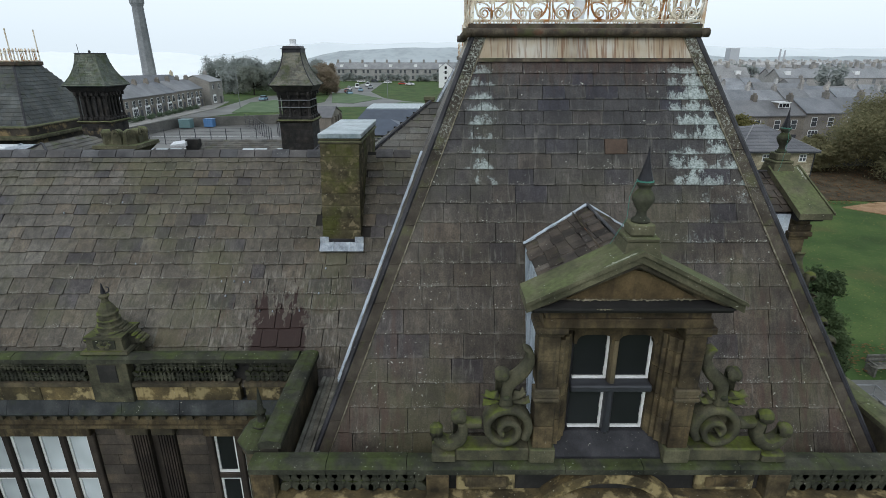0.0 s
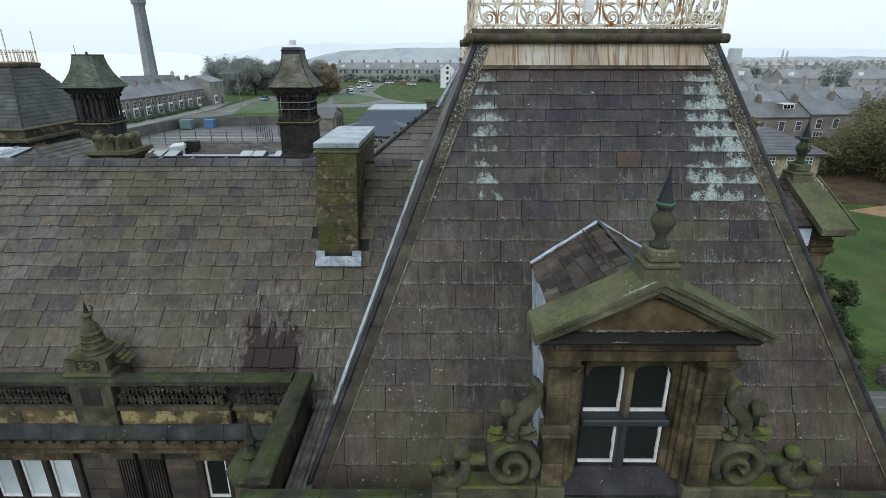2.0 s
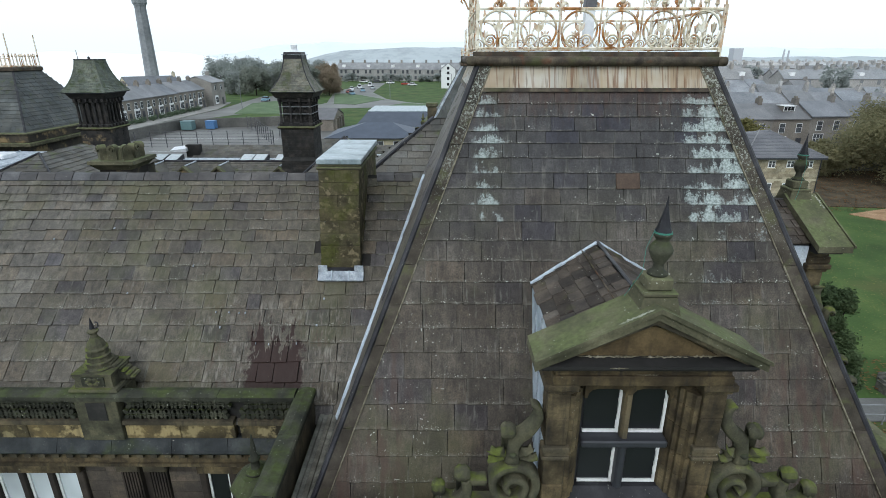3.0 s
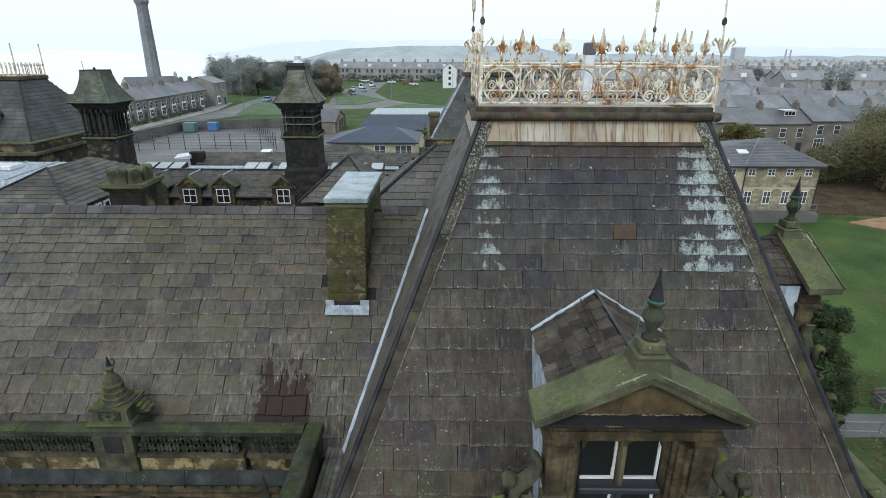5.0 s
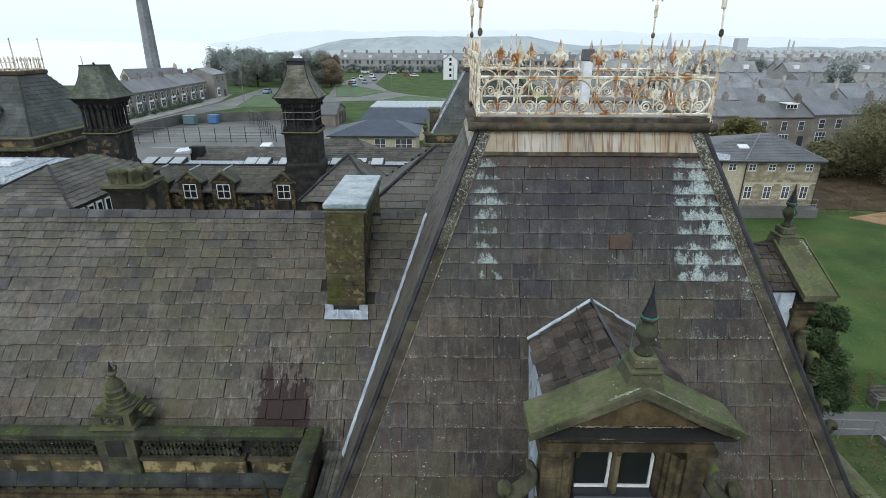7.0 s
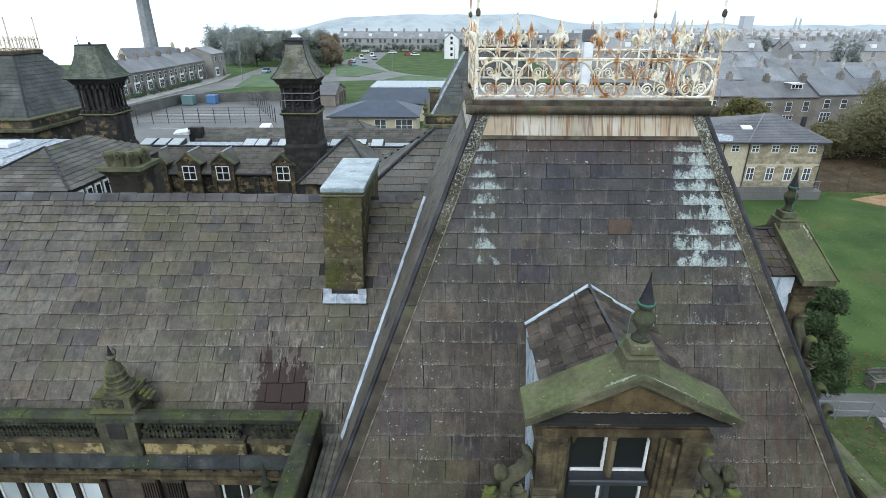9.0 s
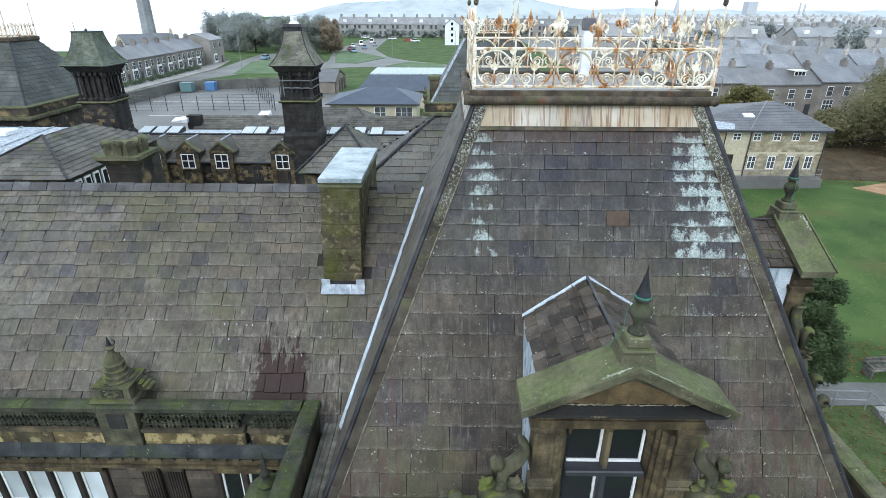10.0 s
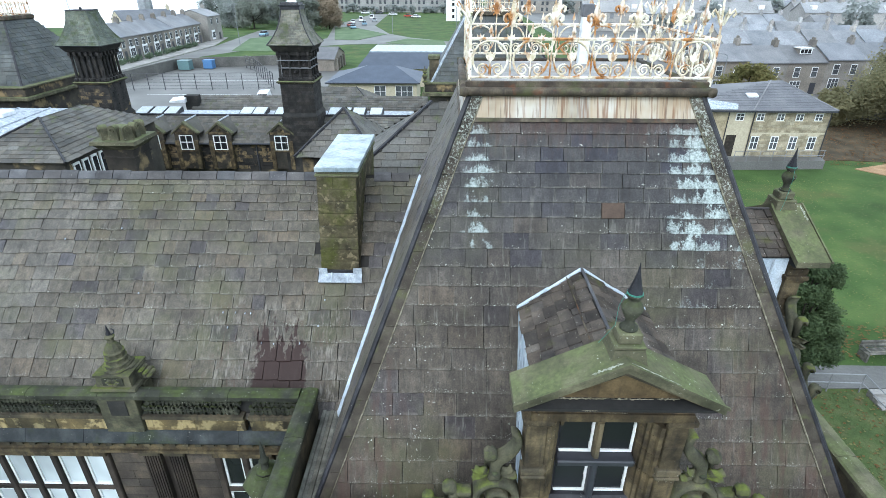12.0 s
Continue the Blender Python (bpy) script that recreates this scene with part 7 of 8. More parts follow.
annexe = thing("classroom_block", (-10.3, 80, 0), 0, "single-storey buff classroom block with blue-grey hipped roof", "building")
own_part("wall", box(-6.0, 5.9, -4.6, 5, 0, 3.3), RENDER_BUFF, annexe)
roof = bmesh.new()
c = [roof.verts.new(p) for p in ((-6.5, -5.1, 3.3), (6.4, -5.1, 3.3), (6.4, 5.2, 3.3), (-6.5, 5.2, 3.3))]
a, b = roof.verts.new((-1.3, 0, 4.9)), roof.verts.new((2.6, 0, 4.9))
roof.faces.new(c[::-1]), roof.faces.new((c[0], c[1], b, a)), roof.faces.new((c[1], c[2], b)), roof.faces.new((c[2], c[3], a, b)), roof.faces.new((c[3], c[0], a))
own_part("roof", roof, ROOF_BLUE, annexe, "blue-grey slate roof")
own_part("fascia", box(-6.5, 6.4, -5.13, -5.08, 3.16, 3.32), DARK_PAINT, annexe)
window_mesh_part(annexe, 0.9, -4.6, 1.1, 1.6, 1.8, 2)
window_mesh_part(annexe, 4.2, -4.6, 1.1, 2.4, 1.8, 3)
hall = thing("school_hall", (-5, 97, 0), 0, "long new hall with blue-grey slope and pale flat roof", "building")
own_part("wall", box(-9, 9, -6, 8, 0, 3.0), RENDER_BUFF, hall)
own_part("slope", hull(bmesh.new(), [(-10, -7, 3.0), (9.5, -7, 3.0), (9.5, 2, 3.0), (-10, 2, 3.0)], [(-8.5, -1.5, 4.85), (9.5, -1.5, 4.85), (9.5, 2, 4.85), (-8.5, 2, 4.85)]), ROOF_BLUE, hall, "blue-grey slope")
own_part("flat_roof", box(-8.5, 9.5, -1.2, 9, 4.852, 5.0), LEAD_CAP, hall, "pale membrane roof")
shed = thing("outbuilding", (-26, 112, 0), 0, "small stone outbuilding with a pitched slate roof", "building")
own_part("wall", prism_x(bmesh.new(), [(-5, 0), (-5, 2.3), (0, 3.8), (6, 2.3), (6, 0)], -5, 4), TERRACE, shed)
own_part("roof", prism_x(bmesh.new(), [(-5.3, 2.25), (0, 4.0), (6.3, 2.25), (0, 3.78)], -5.2, 4.2), ROOF_GREY, shed)
for i in range(4):
    own_part("buttress", box(4.0, 4.5, -4.2 + i * 2.6, -3.6 + i * 2.6, 0, 2.2), TERRACE, shed)


def terrace_house(width, depth, eave, top, wall, roofing, label, bay=True, group="terraced houses"):
    """Faces -y in its own metres."""
    h = thing("terraced_house", (0, 0, 0), 0, label, "house", group)
    w = width / 2
    own_part("wall", prism_x(bmesh.new(), [(0, 0), (0, eave), (depth / 2, top - 0.15), (depth, eave), (depth, 0)], -w, w), wall, h)
    for y0, y1 in ((-0.25, depth / 2), (depth + 0.25, depth / 2)):
        own_part("roof_slope", hull(bmesh.new(), [(-w, y0, eave - 0.05), (w, y0, eave - 0.05), (w, y1, top), (-w, y1, top)],
                                    [(-w, y0, eave + 0.1), (w, y0, eave + 0.1), (w, y1, top + 0.15), (-w, y1, top + 0.15)]), roofing, h)
    ch = own_part("chimney", box(w - 0.7, w - 0.1, depth / 2 - 0.5, depth / 2 + 0.5, top - 0.6, top + 0.95), wall, h)
    for i in range(3):
        own_part("chimney_pot", lathe(bmesh.new(), w - 0.4, depth / 2 - 0.3 + i * 0.3, [(0.13, top + 0.95), (0.1, top + 1.3)], 6), wall, ch)
    for x, z, ww, hh, n in ((-w * 0.45, eave - 2.1, 1.0, 1.5, 1), (w * 0.45, eave - 2.1, 1.0, 1.5, 1), (-w * 0.4, 0.8, 1.7, 1.6, 3)):
        window_mesh_part(h, x, 0.0, z, ww, hh, n)
    if bay:
        own_part("bay", box(-w * 0.4 - 1.1, -w * 0.4 + 1.1, -0.04, 0.0, 0.5, 2.9), WHITE, h)
        window_mesh_part(h, -w * 0.4, -0.05, 0.9, 1.8, 1.6, 3)
    own_part("door", box(w * 0.55 - 0.45, w * 0.55 + 0.45, -0.06, 0.0, 0.1, 2.1), DARK_PAINT, h)
    return h


proto = terrace_house(5.2, 8.0, 4.85, 7.25, TERRACE, ROOF_TOWN, "sooty stone terraced house with white windows and slate roof")
proto.matrix_basis = pose(-68.5, 117.6, 0, 0, 0, 89)
for i in range(1, 8):
    copy_thing(proto, pose(-68.5 + i * 0.06, 117.6 + i * 5.2, 0.12 * (i > 4), 0, 0, 89))
end_house = terrace_house(9, 9, 6.5, 8.2, TERRACE_MID, ROOF_MID, "taller pale stone house at the end of the terrace", True, "end houses")
end_house.matrix_basis = pose(-67.4, 164.8, 0, 0, 0, 89)
back_house = terrace_house(14, 6.5, 6.3, 8.5, RENDER_BUFF, ROOF_TOWN, "buff house standing behind the terrace", False, "end houses")
back_house.matrix_basis = pose(-78.6, 151.0, 0, 0, 0, 50)

# rows of the town on the lawn side
near = terrace_house(6.3, 7.6, 5.0, 7.0, TERRACE, ROOF_TOWN, "grey stone terraced house with white windows behind the lodge", False, "terraced houses")
near.matrix_basis = pose(42, 85, 0, 0, 0, 5.5)
for i, (x, y) in enumerate([(48.2, 85.6), (54.4, 86.2), (60.6, 86.8), (66.8, 87.4), (73, 88), (79.2, 88.6), (85.4, 89.2)]):
    copy_thing(near, pose(x, y, (-0.3, -0.3, 0.05, 0.05, -0.35, -0.35, 0.0)[i], 0, 0, 5.5))
d = thing("roof_dormer", (54.6, 87.6, 5.75), 5.5, "white box dormer on a terrace roof", "dormer")
own_part("body", box(-1.0, 1.0, 0.2, 1.8, 0.0, 0.85), TERRACE, d)
own_part("window_frame", box(-0.95, 0.95, 0.14, 0.2, 0.05, 0.82), WHITE, d)
for k in range(3):
    own_part("pane", box(-0.85 + k * 0.58, -0.37 + k * 0.58, 0.11, 0.14, 0.15, 0.72), GLASS, d)
own_part("flat_top", box(-1.1, 1.1, 0.05, 1.9, 0.852, 0.93), WHITE, d)
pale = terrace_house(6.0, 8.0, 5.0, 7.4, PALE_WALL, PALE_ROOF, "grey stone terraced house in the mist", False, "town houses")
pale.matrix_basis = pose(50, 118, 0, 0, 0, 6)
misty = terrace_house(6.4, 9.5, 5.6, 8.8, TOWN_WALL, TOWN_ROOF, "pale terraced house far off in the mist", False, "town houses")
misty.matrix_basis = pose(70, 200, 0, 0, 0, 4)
rng = random.Random(77)
for row, (y, x0, x1, what, turn) in enumerate([(112, 56, 92, pale, 6), (108, 104, 134, pale, -18), (134, 60, 108, pale, -7), (142, 122, 150, pale, 14), (160, 74, 120, pale, 9)]):
    x = x0
    while x < x1:
        copy_thing(what, pose(x, y + (x - x0) * math.tan(radians(turn)), rng.uniform(-0.8, 0.0), 0, 0, turn))
        x += 6.0 * math.cos(radians(turn))
        if rng.random() < 0.1:
            x += 9


def far_row(x, y, turn, n, scale, label):
    """A far terrace, too small to tell its houses apart."""
    t = thing("far_terrace", (x, y, 0), turn, label, "terrace", "far terraces")
    w = 6.2 * scale
    # Distance picks the copy: haze is painted by paler wall and roof.
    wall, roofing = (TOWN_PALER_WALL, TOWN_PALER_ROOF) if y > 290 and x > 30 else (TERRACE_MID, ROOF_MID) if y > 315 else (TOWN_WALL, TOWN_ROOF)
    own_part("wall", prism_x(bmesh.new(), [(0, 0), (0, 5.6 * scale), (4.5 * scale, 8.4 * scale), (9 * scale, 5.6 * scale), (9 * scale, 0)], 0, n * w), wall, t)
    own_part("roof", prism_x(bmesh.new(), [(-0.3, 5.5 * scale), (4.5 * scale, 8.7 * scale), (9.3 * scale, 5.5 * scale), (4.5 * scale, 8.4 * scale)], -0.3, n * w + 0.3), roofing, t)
    for i in range(n):
        own_part("chimney", box(i * w + 0.3, i * w + 1.3, 4 * scale, 5.2 * scale, 8.2 * scale, 10 * scale), wall, t)
        for z in (0.9, 3.6):
            for off in ((1.7, 4.2) if y > 315 and x < 60 else (2.4,)):
                own_part("window", box(i * w + off, i * w + off + 1.2, -0.06, 0.0, z * scale, (z + 1.6) * scale), GLASS_GREY if y > 315 and x < 60 else TOWN_GLASS, t)
        if i % 2 == 0:
            own_part("roof_dormer", box(i * w + 2.6, i * w + 4.4, 1.2 * scale, 3.6 * scale, 6.0 * scale, 7.7 * scale), WHITE if i % 4 == 0 or x < 60 else roofing, t)
    return t


rng = random.Random(21)
y = 205.0
while y < 470:
    x = 60 + (y - 200) * 0.25 + rng.uniform(-20, 10)
    while x < 95 + y * 0.85:
        n = rng.randint(4, 9)
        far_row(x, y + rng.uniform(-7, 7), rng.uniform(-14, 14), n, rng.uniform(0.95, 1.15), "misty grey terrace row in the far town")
        x += n * 6.5 + rng.uniform(3, 22)
    y += rng.uniform(20, 28)
far_row(-62, 322, -4, 11, 1.15, "long stone terrace beyond the green")
far_row(20, 318, -3, 9, 1.1, "long stone terrace beyond the green")
gable = thing("white_house", (1.2, 250, 0), 0, "tall white rendered gable house beyond the green", "house")
own_part("wall", prism_y(bmesh.new(), [(-3.1, 0), (3.1, 0), (3.1, 8.2), (0, 10.6), (-3.1, 8.2)], 0, 10), WHITE, gable)
for s in (-1, 1):
    own_part("roof_slope", prism_y(bmesh.new(), [(s * 3.4, 8.0), (s * 3.4, 8.25), (0, 10.9), (0, 10.62)], -0.2, 10.2), TOWN_ROOF, gable)
for z in (1.2, 3.6, 6.0, 8.0):
    own_part("window", box(-0.5, 0.5, -0.05, 0, z, z + 1.2), GLASS, gable)

tower = thing("mill_chimney", (-139, 265, 0), 0, "very tall tapering stone mill chimney in the mist", "chimney")
own_part("shaft", lathe(bmesh.new(), 0, 0, [(3.1, 0), (2.7, 20), (2.35, 36), (2.3, 44)], 8, 0.39), CHIMNEY_STONE, tower)
own_part("crown", lathe(bmesh.new(), 0, 0, [(2.4, 34.6), (2.8, 35.6), (3.1, 36.0), (3.1, 38.5), (2.6, 40), (2.5, 46)], 8, 0.39), CHIMNEY_STONE, tower)
mill = thing("mill", (309, 600, 0), 0, "distant mill with a square tower in the mist", "mill")
own_part("tower", box(-5, 5, 0, 10, 0, 21), MIST_DARK, mill)
own_part("block", prism_x(bmesh.new(), [(0, 0), (0, 5.5), (9, 8.5), (18, 5.5), (18, 0)], 5.1, 70), MIST_DARK, mill)
for x, z in ((54, 20), (59, 19)):
    own_part("flue_shaft", lathe(bmesh.new(), x, 10, [(1.4, 7), (0.9, z)], 6), MIST_DARK, mill)
spire_far = thing("church_spire", (240, 620, 0), 0, "distant pointed spire in the mist", "spire")
own_part("body", lathe(bmesh.new(), 0, 0, [(3.0, 0), (3.0, 12), (0.3, 27)], 6), MIST_DARK, spire_far)


# ---- hills far behind, lost in mist ----
def hill_sheet(name, y, points, material, label):
    bm = bmesh.new()
    top, foot = [], []
    n = 160
    for i in range(n + 1):
        x = -1500 + 3400 * i / n
        z = 0
        for (xa, za), (xb, zb) in zip(points, points[1:]):
            if xa <= x <= xb:
                k = (x - xa) / (xb - xa)
                k = k * k * (3 - 2 * k)
                z = za + (zb - za) * k
        z += noise.noise(Vector((x * 0.012, y, 0))) * 4 + noise.noise(Vector((x * 0.06, y, 3))) * 2
        top.append(bm.verts.new((x, y + 160, z)))
        foot.append(bm.verts.new((x, y, -1)))
    for i in range(n):
        bm.faces.new((foot[i], foot[i + 1], top[i + 1], top[i]))
    solid(name, bm, material, label, "hill")


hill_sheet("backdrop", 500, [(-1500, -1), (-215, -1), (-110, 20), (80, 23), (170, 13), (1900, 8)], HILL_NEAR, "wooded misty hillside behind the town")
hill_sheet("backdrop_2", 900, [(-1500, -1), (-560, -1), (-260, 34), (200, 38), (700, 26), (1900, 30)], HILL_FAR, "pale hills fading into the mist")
# Mist is added as self-lit sheets that hide the far ground.
hill_sheet("backdrop_4", 186, [(-1500, 9), (-150, 9), (-112, -2), (1900, -2)], HILL_FOG, "glowing white sheet standing for valley mist")
hill_sheet("backdrop_3", 290, [(-1500, 15), (-210, 15), (-110, -6), (1900, -6)], HILL_FOG, "glowing white sheet standing for a mist bank")


# ---- roads, yard, paths ----
ground_patch("road", [(-63, 60), (-56, 60), (-56.5, 128), (-52, 138), (-41, 146), (-28, 155), (-18, 157), (4, 150), (4, 160), (-12, 175), (-20, 188), (-29, 222), (-32, 300), (-40, 300),
                      (-44, 236), (-44, 218), (-37, 172), (-41, 152), (-52, 182), (-58, 200), (-66, 200), (-62, 150)], 0.05, TARMAC, "wet grey tarmac road curving past the green", "road")
ground_patch("town_road", [(36, 62), (300, 70), (700, 480), (40, 480), (32, 100)], 0.04, TARMAC, "wet grey streets between the terraces", "street")
for k, outline in enumerate(([(-53.5, 138.4), (-59.4, 169.2), (-53.7, 179.4), (-46, 160), (-41.9, 138.8)], [(-42.6, 213), (-36.5, 214), (-20.5, 185.5), (-27, 166), (-34, 168)],
                             [(-18.2, 158.7), (-12.7, 171), (-1.9, 165), (-1, 153.5), (-8, 152.6)])):
    ground_patch(f"green_{k + 1}", outline, 0.16, GRASS_FAR, "damp green grass island between the roads", "grass")
ground_patch("yard", [(-56, 50), (-20, 50), (-20, 108), (-36, 118), (-56, 114)], 0.09, TARMAC, "wet tarmac playground with faint white lines", "playground")
ground_patch("pavement", [(-68.2, 60), (-63.2, 60), (-62.4, 150), (-67, 172), (-68.2, 172)], 0.16, PAVING, "pale pavement in front of the terrace", "pavement")
solid("pavement_2", prism_z(bmesh.new(), [(24, 48.7), (35.2, 49.2), (35.5, 50.48), (24, 50.48)], 0, 0.8), TARMAC, "pale raised paving before the lodge", "pavement")
ground_patch("pavement_3", [(9, 18.85), (40, 18.75), (40, 20.2), (9, 20.42)], 0.06, TARMAC, "grey tarmac path across the lawn", "path")
ground_patch("leaf_patch", [(38.2, 49.2), (41, 46), (48, 43), (60, 43), (60, 50), (43, 51)], 0.075, SANDY, "carpet of pale brown fallen leaves", "leaves")
ground_patch("leaf_soil", [(35, 51.5), (38, 52), (43, 51.4), (70, 52), (75, 75), (36, 74)], 0.065, SOIL, "bare leaf-strewn soil under the trees", "soil")
for k, (x0, x1, y) in enumerate([(-52, -26, 70), (-52, -26, 96), (-46, -30, 83)]):
    tagged(new("court_line", mesh_of(box(x0, x1, y, y + 0.12, 0.06, 0.096), "court_line", WHITE)), "faint white line painted on the playground", "line", kind="structure")


def post_fence(points, height, gap, label, mesh_rows):
    f = thing("mesh_fence", (*points[0], 0.09), 0, label, "fence")
    for (xa, ya), (xb, yb) in zip(points, points[1:]):
        n = max(1, round(math.hypot(xb - xa, yb - ya) / gap))
        for i in range(n + 1):
            x, y = xa + (xb - xa) * i / n, ya + (yb - ya) * i / n
            part("post", tube(bmesh.new(), [(x, y, 0.08), (x, y, height)], 0.06, 5), DARK_PAINT, f)
        for k in range(mesh_rows):
            z = 0.3 + (height - 0.3) * k / (mesh_rows - 1)
            part("wire", tube(bmesh.new(), [(xa, ya, z), (xb, yb, z)], 0.025, 3), DARK_PAINT, f)
    return f


post_fence([(-52, 86), (-28, 88), (-37, 106), (-40, 110)], 2.6, 2.4, "dark mesh fence round the playground", 6)
post_fence([(-24, 84), (-30, 98), (-26, 112)], 2.6, 2.4, "dark mesh fence beside the yard", 6)


def stone_wall(points, height, label):
    w = thing("yard_wall", (*points[0], 0), 0, label, "wall", "yard walls")
    for (xa, ya), (xb, yb) in zip(points, points[1:]):
        d = Vector((xb - xa, yb - ya)).normalized() * 0.25
        o = [(xa + d.y, ya - d.x), (xb + d.y, yb - d.x), (xb - d.y, yb + d.x), (xa - d.y, ya + d.x)]
        part("stonework", prism_z(bmesh.new(), o, 0, height), YARD_STONE, w)
        part("coping", prism_z(bmesh.new(), [(x + (x - (xa + xb) / 2) * 0.002, y) for x, y in o], height + 0.003, height + 0.15), YARD_STONE, w)


stone_wall([(47, 69), (60, 70), (90, 70)], 2.0, "dark stone boundary wall behind the trees")
stone_wall([(-57, 70), (-53.2, 109), (-47, 111.6), (-39.7, 113.6), (-29, 118)], 1.8, "dark stone wall between playground and road")


def container(x, y, w, d, h, material, label):
    c = thing("container", (x, y, 0.09), 0, label, "container", "storage containers")
    own_part("body", bx(bmesh.new(), -w / 2, w / 2, -d / 2, d / 2, 0.1, h, 0.05), material, c)
    for i in range(int(w / 0.4)):
        own_part("rib", box(-w / 2 + 0.15 + i * 0.4, -w / 2 + 0.3 + i * 0.4, -d / 2 - 0.03, -d / 2, 0.2, h - 0.15), material, c)
    own_part("lid", bx(bmesh.new(), -w / 2 - 0.06, w / 2 + 0.06, -d / 2 - 0.06, d / 2 + 0.06, h + 0.002, h + 0.1, 0.02), material, c)


TEAL = plain("teal_painted_steel", (0.11, 0.19, 0.2), 0.5)
BLUE = plain("blue_painted_steel", (0.07, 0.17, 0.35), 0.45)
container(-50.9, 107.6, 2.2, 1.8, 1.7, TEAL, "teal steel storage container at the yard edge")
container(-47.0, 109.3, 1.8, 1.6, 1.6, BLUE, "blue steel storage container at the yard edge")


def vehicle(kind, at, rz, paint, label):
    v = thing(kind, (*at, 0.06), rz, label, kind, "parked vehicles")
    h, l = (1.9, 4.8) if kind == "van" else (1.45, 4.2)
    bm = bmesh.new()
    prism_x(bm, [(-l / 2, 0.35), (-l / 2, 0.8), (-l / 2 + 0.9, 0.95), (l / 2 - 0.3, 0.95), (l / 2, 0.8), (l / 2, 0.35)], -0.86, 0.86)
    own_part("body", bm, paint, v)
    back = l / 2 - (0.1 if kind == "van" else 0.7)
    cab = bmesh.new()
    hull(cab, [(-0.82, -l / 2 + 0.9, 0.952), (0.82, -l / 2 + 0.9, 0.952), (0.82, back, 0.952), (-0.82, back, 0.952)],
         [(-0.68, -l / 2 + 1.6, h), (0.68, -l / 2 + 1.6, h), (0.68, back - 0.35, h), (-0.68, back - 0.35, h)])
    own_part("cabin", cab, paint if kind == "van" else GLASS, v)
    own_part("roof", bx(bmesh.new(), -0.68, 0.68, -l / 2 + 1.6, back - 0.35, h + 0.002, h + 0.05, 0.02), paint, v)
    own_part("windscreen", hull(bmesh.new(), [(-0.7, -l / 2 + 0.92, 1.0), (0.7, -l / 2 + 0.92, 1.0), (0.6, -l / 2 + 1.5, h - 0.08), (-0.6, -l / 2 + 1.5, h - 0.08)],
                                [(-0.7, -l / 2 + 0.88, 1.02), (0.7, -l / 2 + 0.88, 1.02), (0.6, -l / 2 + 1.46, h - 0.06), (-0.6, -l / 2 + 1.46, h - 0.06)]), GLASS, v)
    for sx in (-0.86, 0.86):
        for sy in (-l / 2 + 0.8, l / 2 - 0.8):
            wheel = bmesh.new()
            hull(wheel, [(sx - 0.1, sy + 0.32 * math.cos(k * math.pi / 5), 0.32 + 0.32 * math.sin(k * math.pi / 5)) for k in range(10)],
                 [(sx + 0.1, sy + 0.32 * math.cos(k * math.pi / 5), 0.32 + 0.32 * math.sin(k * math.pi / 5)) for k in range(10)])
            own_part("wheel", wheel, DARK_PAINT, v)
    return v


PAINTS = {"red": plain("red_car_paint", (0.4, 0.05, 0.03), 0.3), "white": plain("white_car_paint", (0.75, 0.76, 0.78), 0.3),
          "silver": plain("silver_car_paint", (0.4, 0.43, 0.46), 0.3, 0.3), "blue": plain("pale_blue_car_paint", (0.2, 0.33, 0.42), 0.3),
          "dark": plain("dark_car_paint", (0.05, 0.055, 0.065), 0.3)}
for x, y, rz, colour, kind in [(-35.0, 207, 20, "blue", "car"), (-37.5, 216, 20, "red", "car"), (-39.5, 234, 10, "white", "car"), (-38, 246, 10, "white", "van"), (-35.5, 262, 5, "white", "van"),
                               (-31.8, 243, 5, "silver", "car"), (-28.5, 288, 80, "white", "car"), (-19.8, 275, 75, "red", "car"), (-16, 270, 70, "white", "car"), (-33.5, 225, 10, "blue", "car"),
                               (-44, 300, 80, "white", "car"), (-37, 303, 80, "dark", "car"), (-58, 178, 0, "blue", "car"), (-25.4, 75, 10, "white", "van"), (39.5, 78, 90, "dark", "car")]:
    vehicle(kind, (x, y), rz, PAINTS[colour], f"{colour} {kind} parked on the wet tarmac")


def street_lamp(x, y, h):
    s = thing("street_lamp", (x, y, 0.05), 0, "tall grey street lamp beside the road", "street lamp", "street lamps")
    own_part("column", tube(bmesh.new(), [(0, 0, 0), (0, 0, h)], 0.1, 6, 0.6), CHIMNEY_STONE, s)
    own_part("arm", tube(bmesh.new(), [(0, 0, h), (-0.5, 0, h + 0.25), (-1.4, 0, h + 0.3)], 0.05, 5), CHIMNEY_STONE, s)
    own_part("head", bx(bmesh.new(), -2.0, -1.3, -0.12, 0.12, h + 0.22, h + 0.36, 0.03), CHIMNEY_STONE, s)


for x, y, h in ((-55.5, 150, 9), (-19, 190, 8), (2, 190, 8), (40.5, 83, 6)):
    street_lamp(x, y, h)

# bench, rail and steps beside the path
bench = thing("bench", (20.5, 20.95, 0), 4, "grey weathered park bench by the path", "bench")
for i in range(4):
    own_part("seat_slat", box(-1.1, 1.1, -0.25 + i * 0.13, -0.14 + i * 0.13, 0.43, 0.47), BOARD, bench)
for i in range(4):
    own_part("back_slat", box(-1.1, 1.1, 0.28, 0.31, 0.48 + i * 0.1, 0.56 + i * 0.1), BOARD, bench)
for x in (-1.0, 1.0):
    own_part("leg", box(x - 0.05, x + 0.05, -0.25, 0.3, 0.0, 0.43), BOARD, bench)
    own_part("armrest", box(x - 0.05, x + 0.05, -0.25, 0.3, 0.56, 0.61), BOARD, bench)
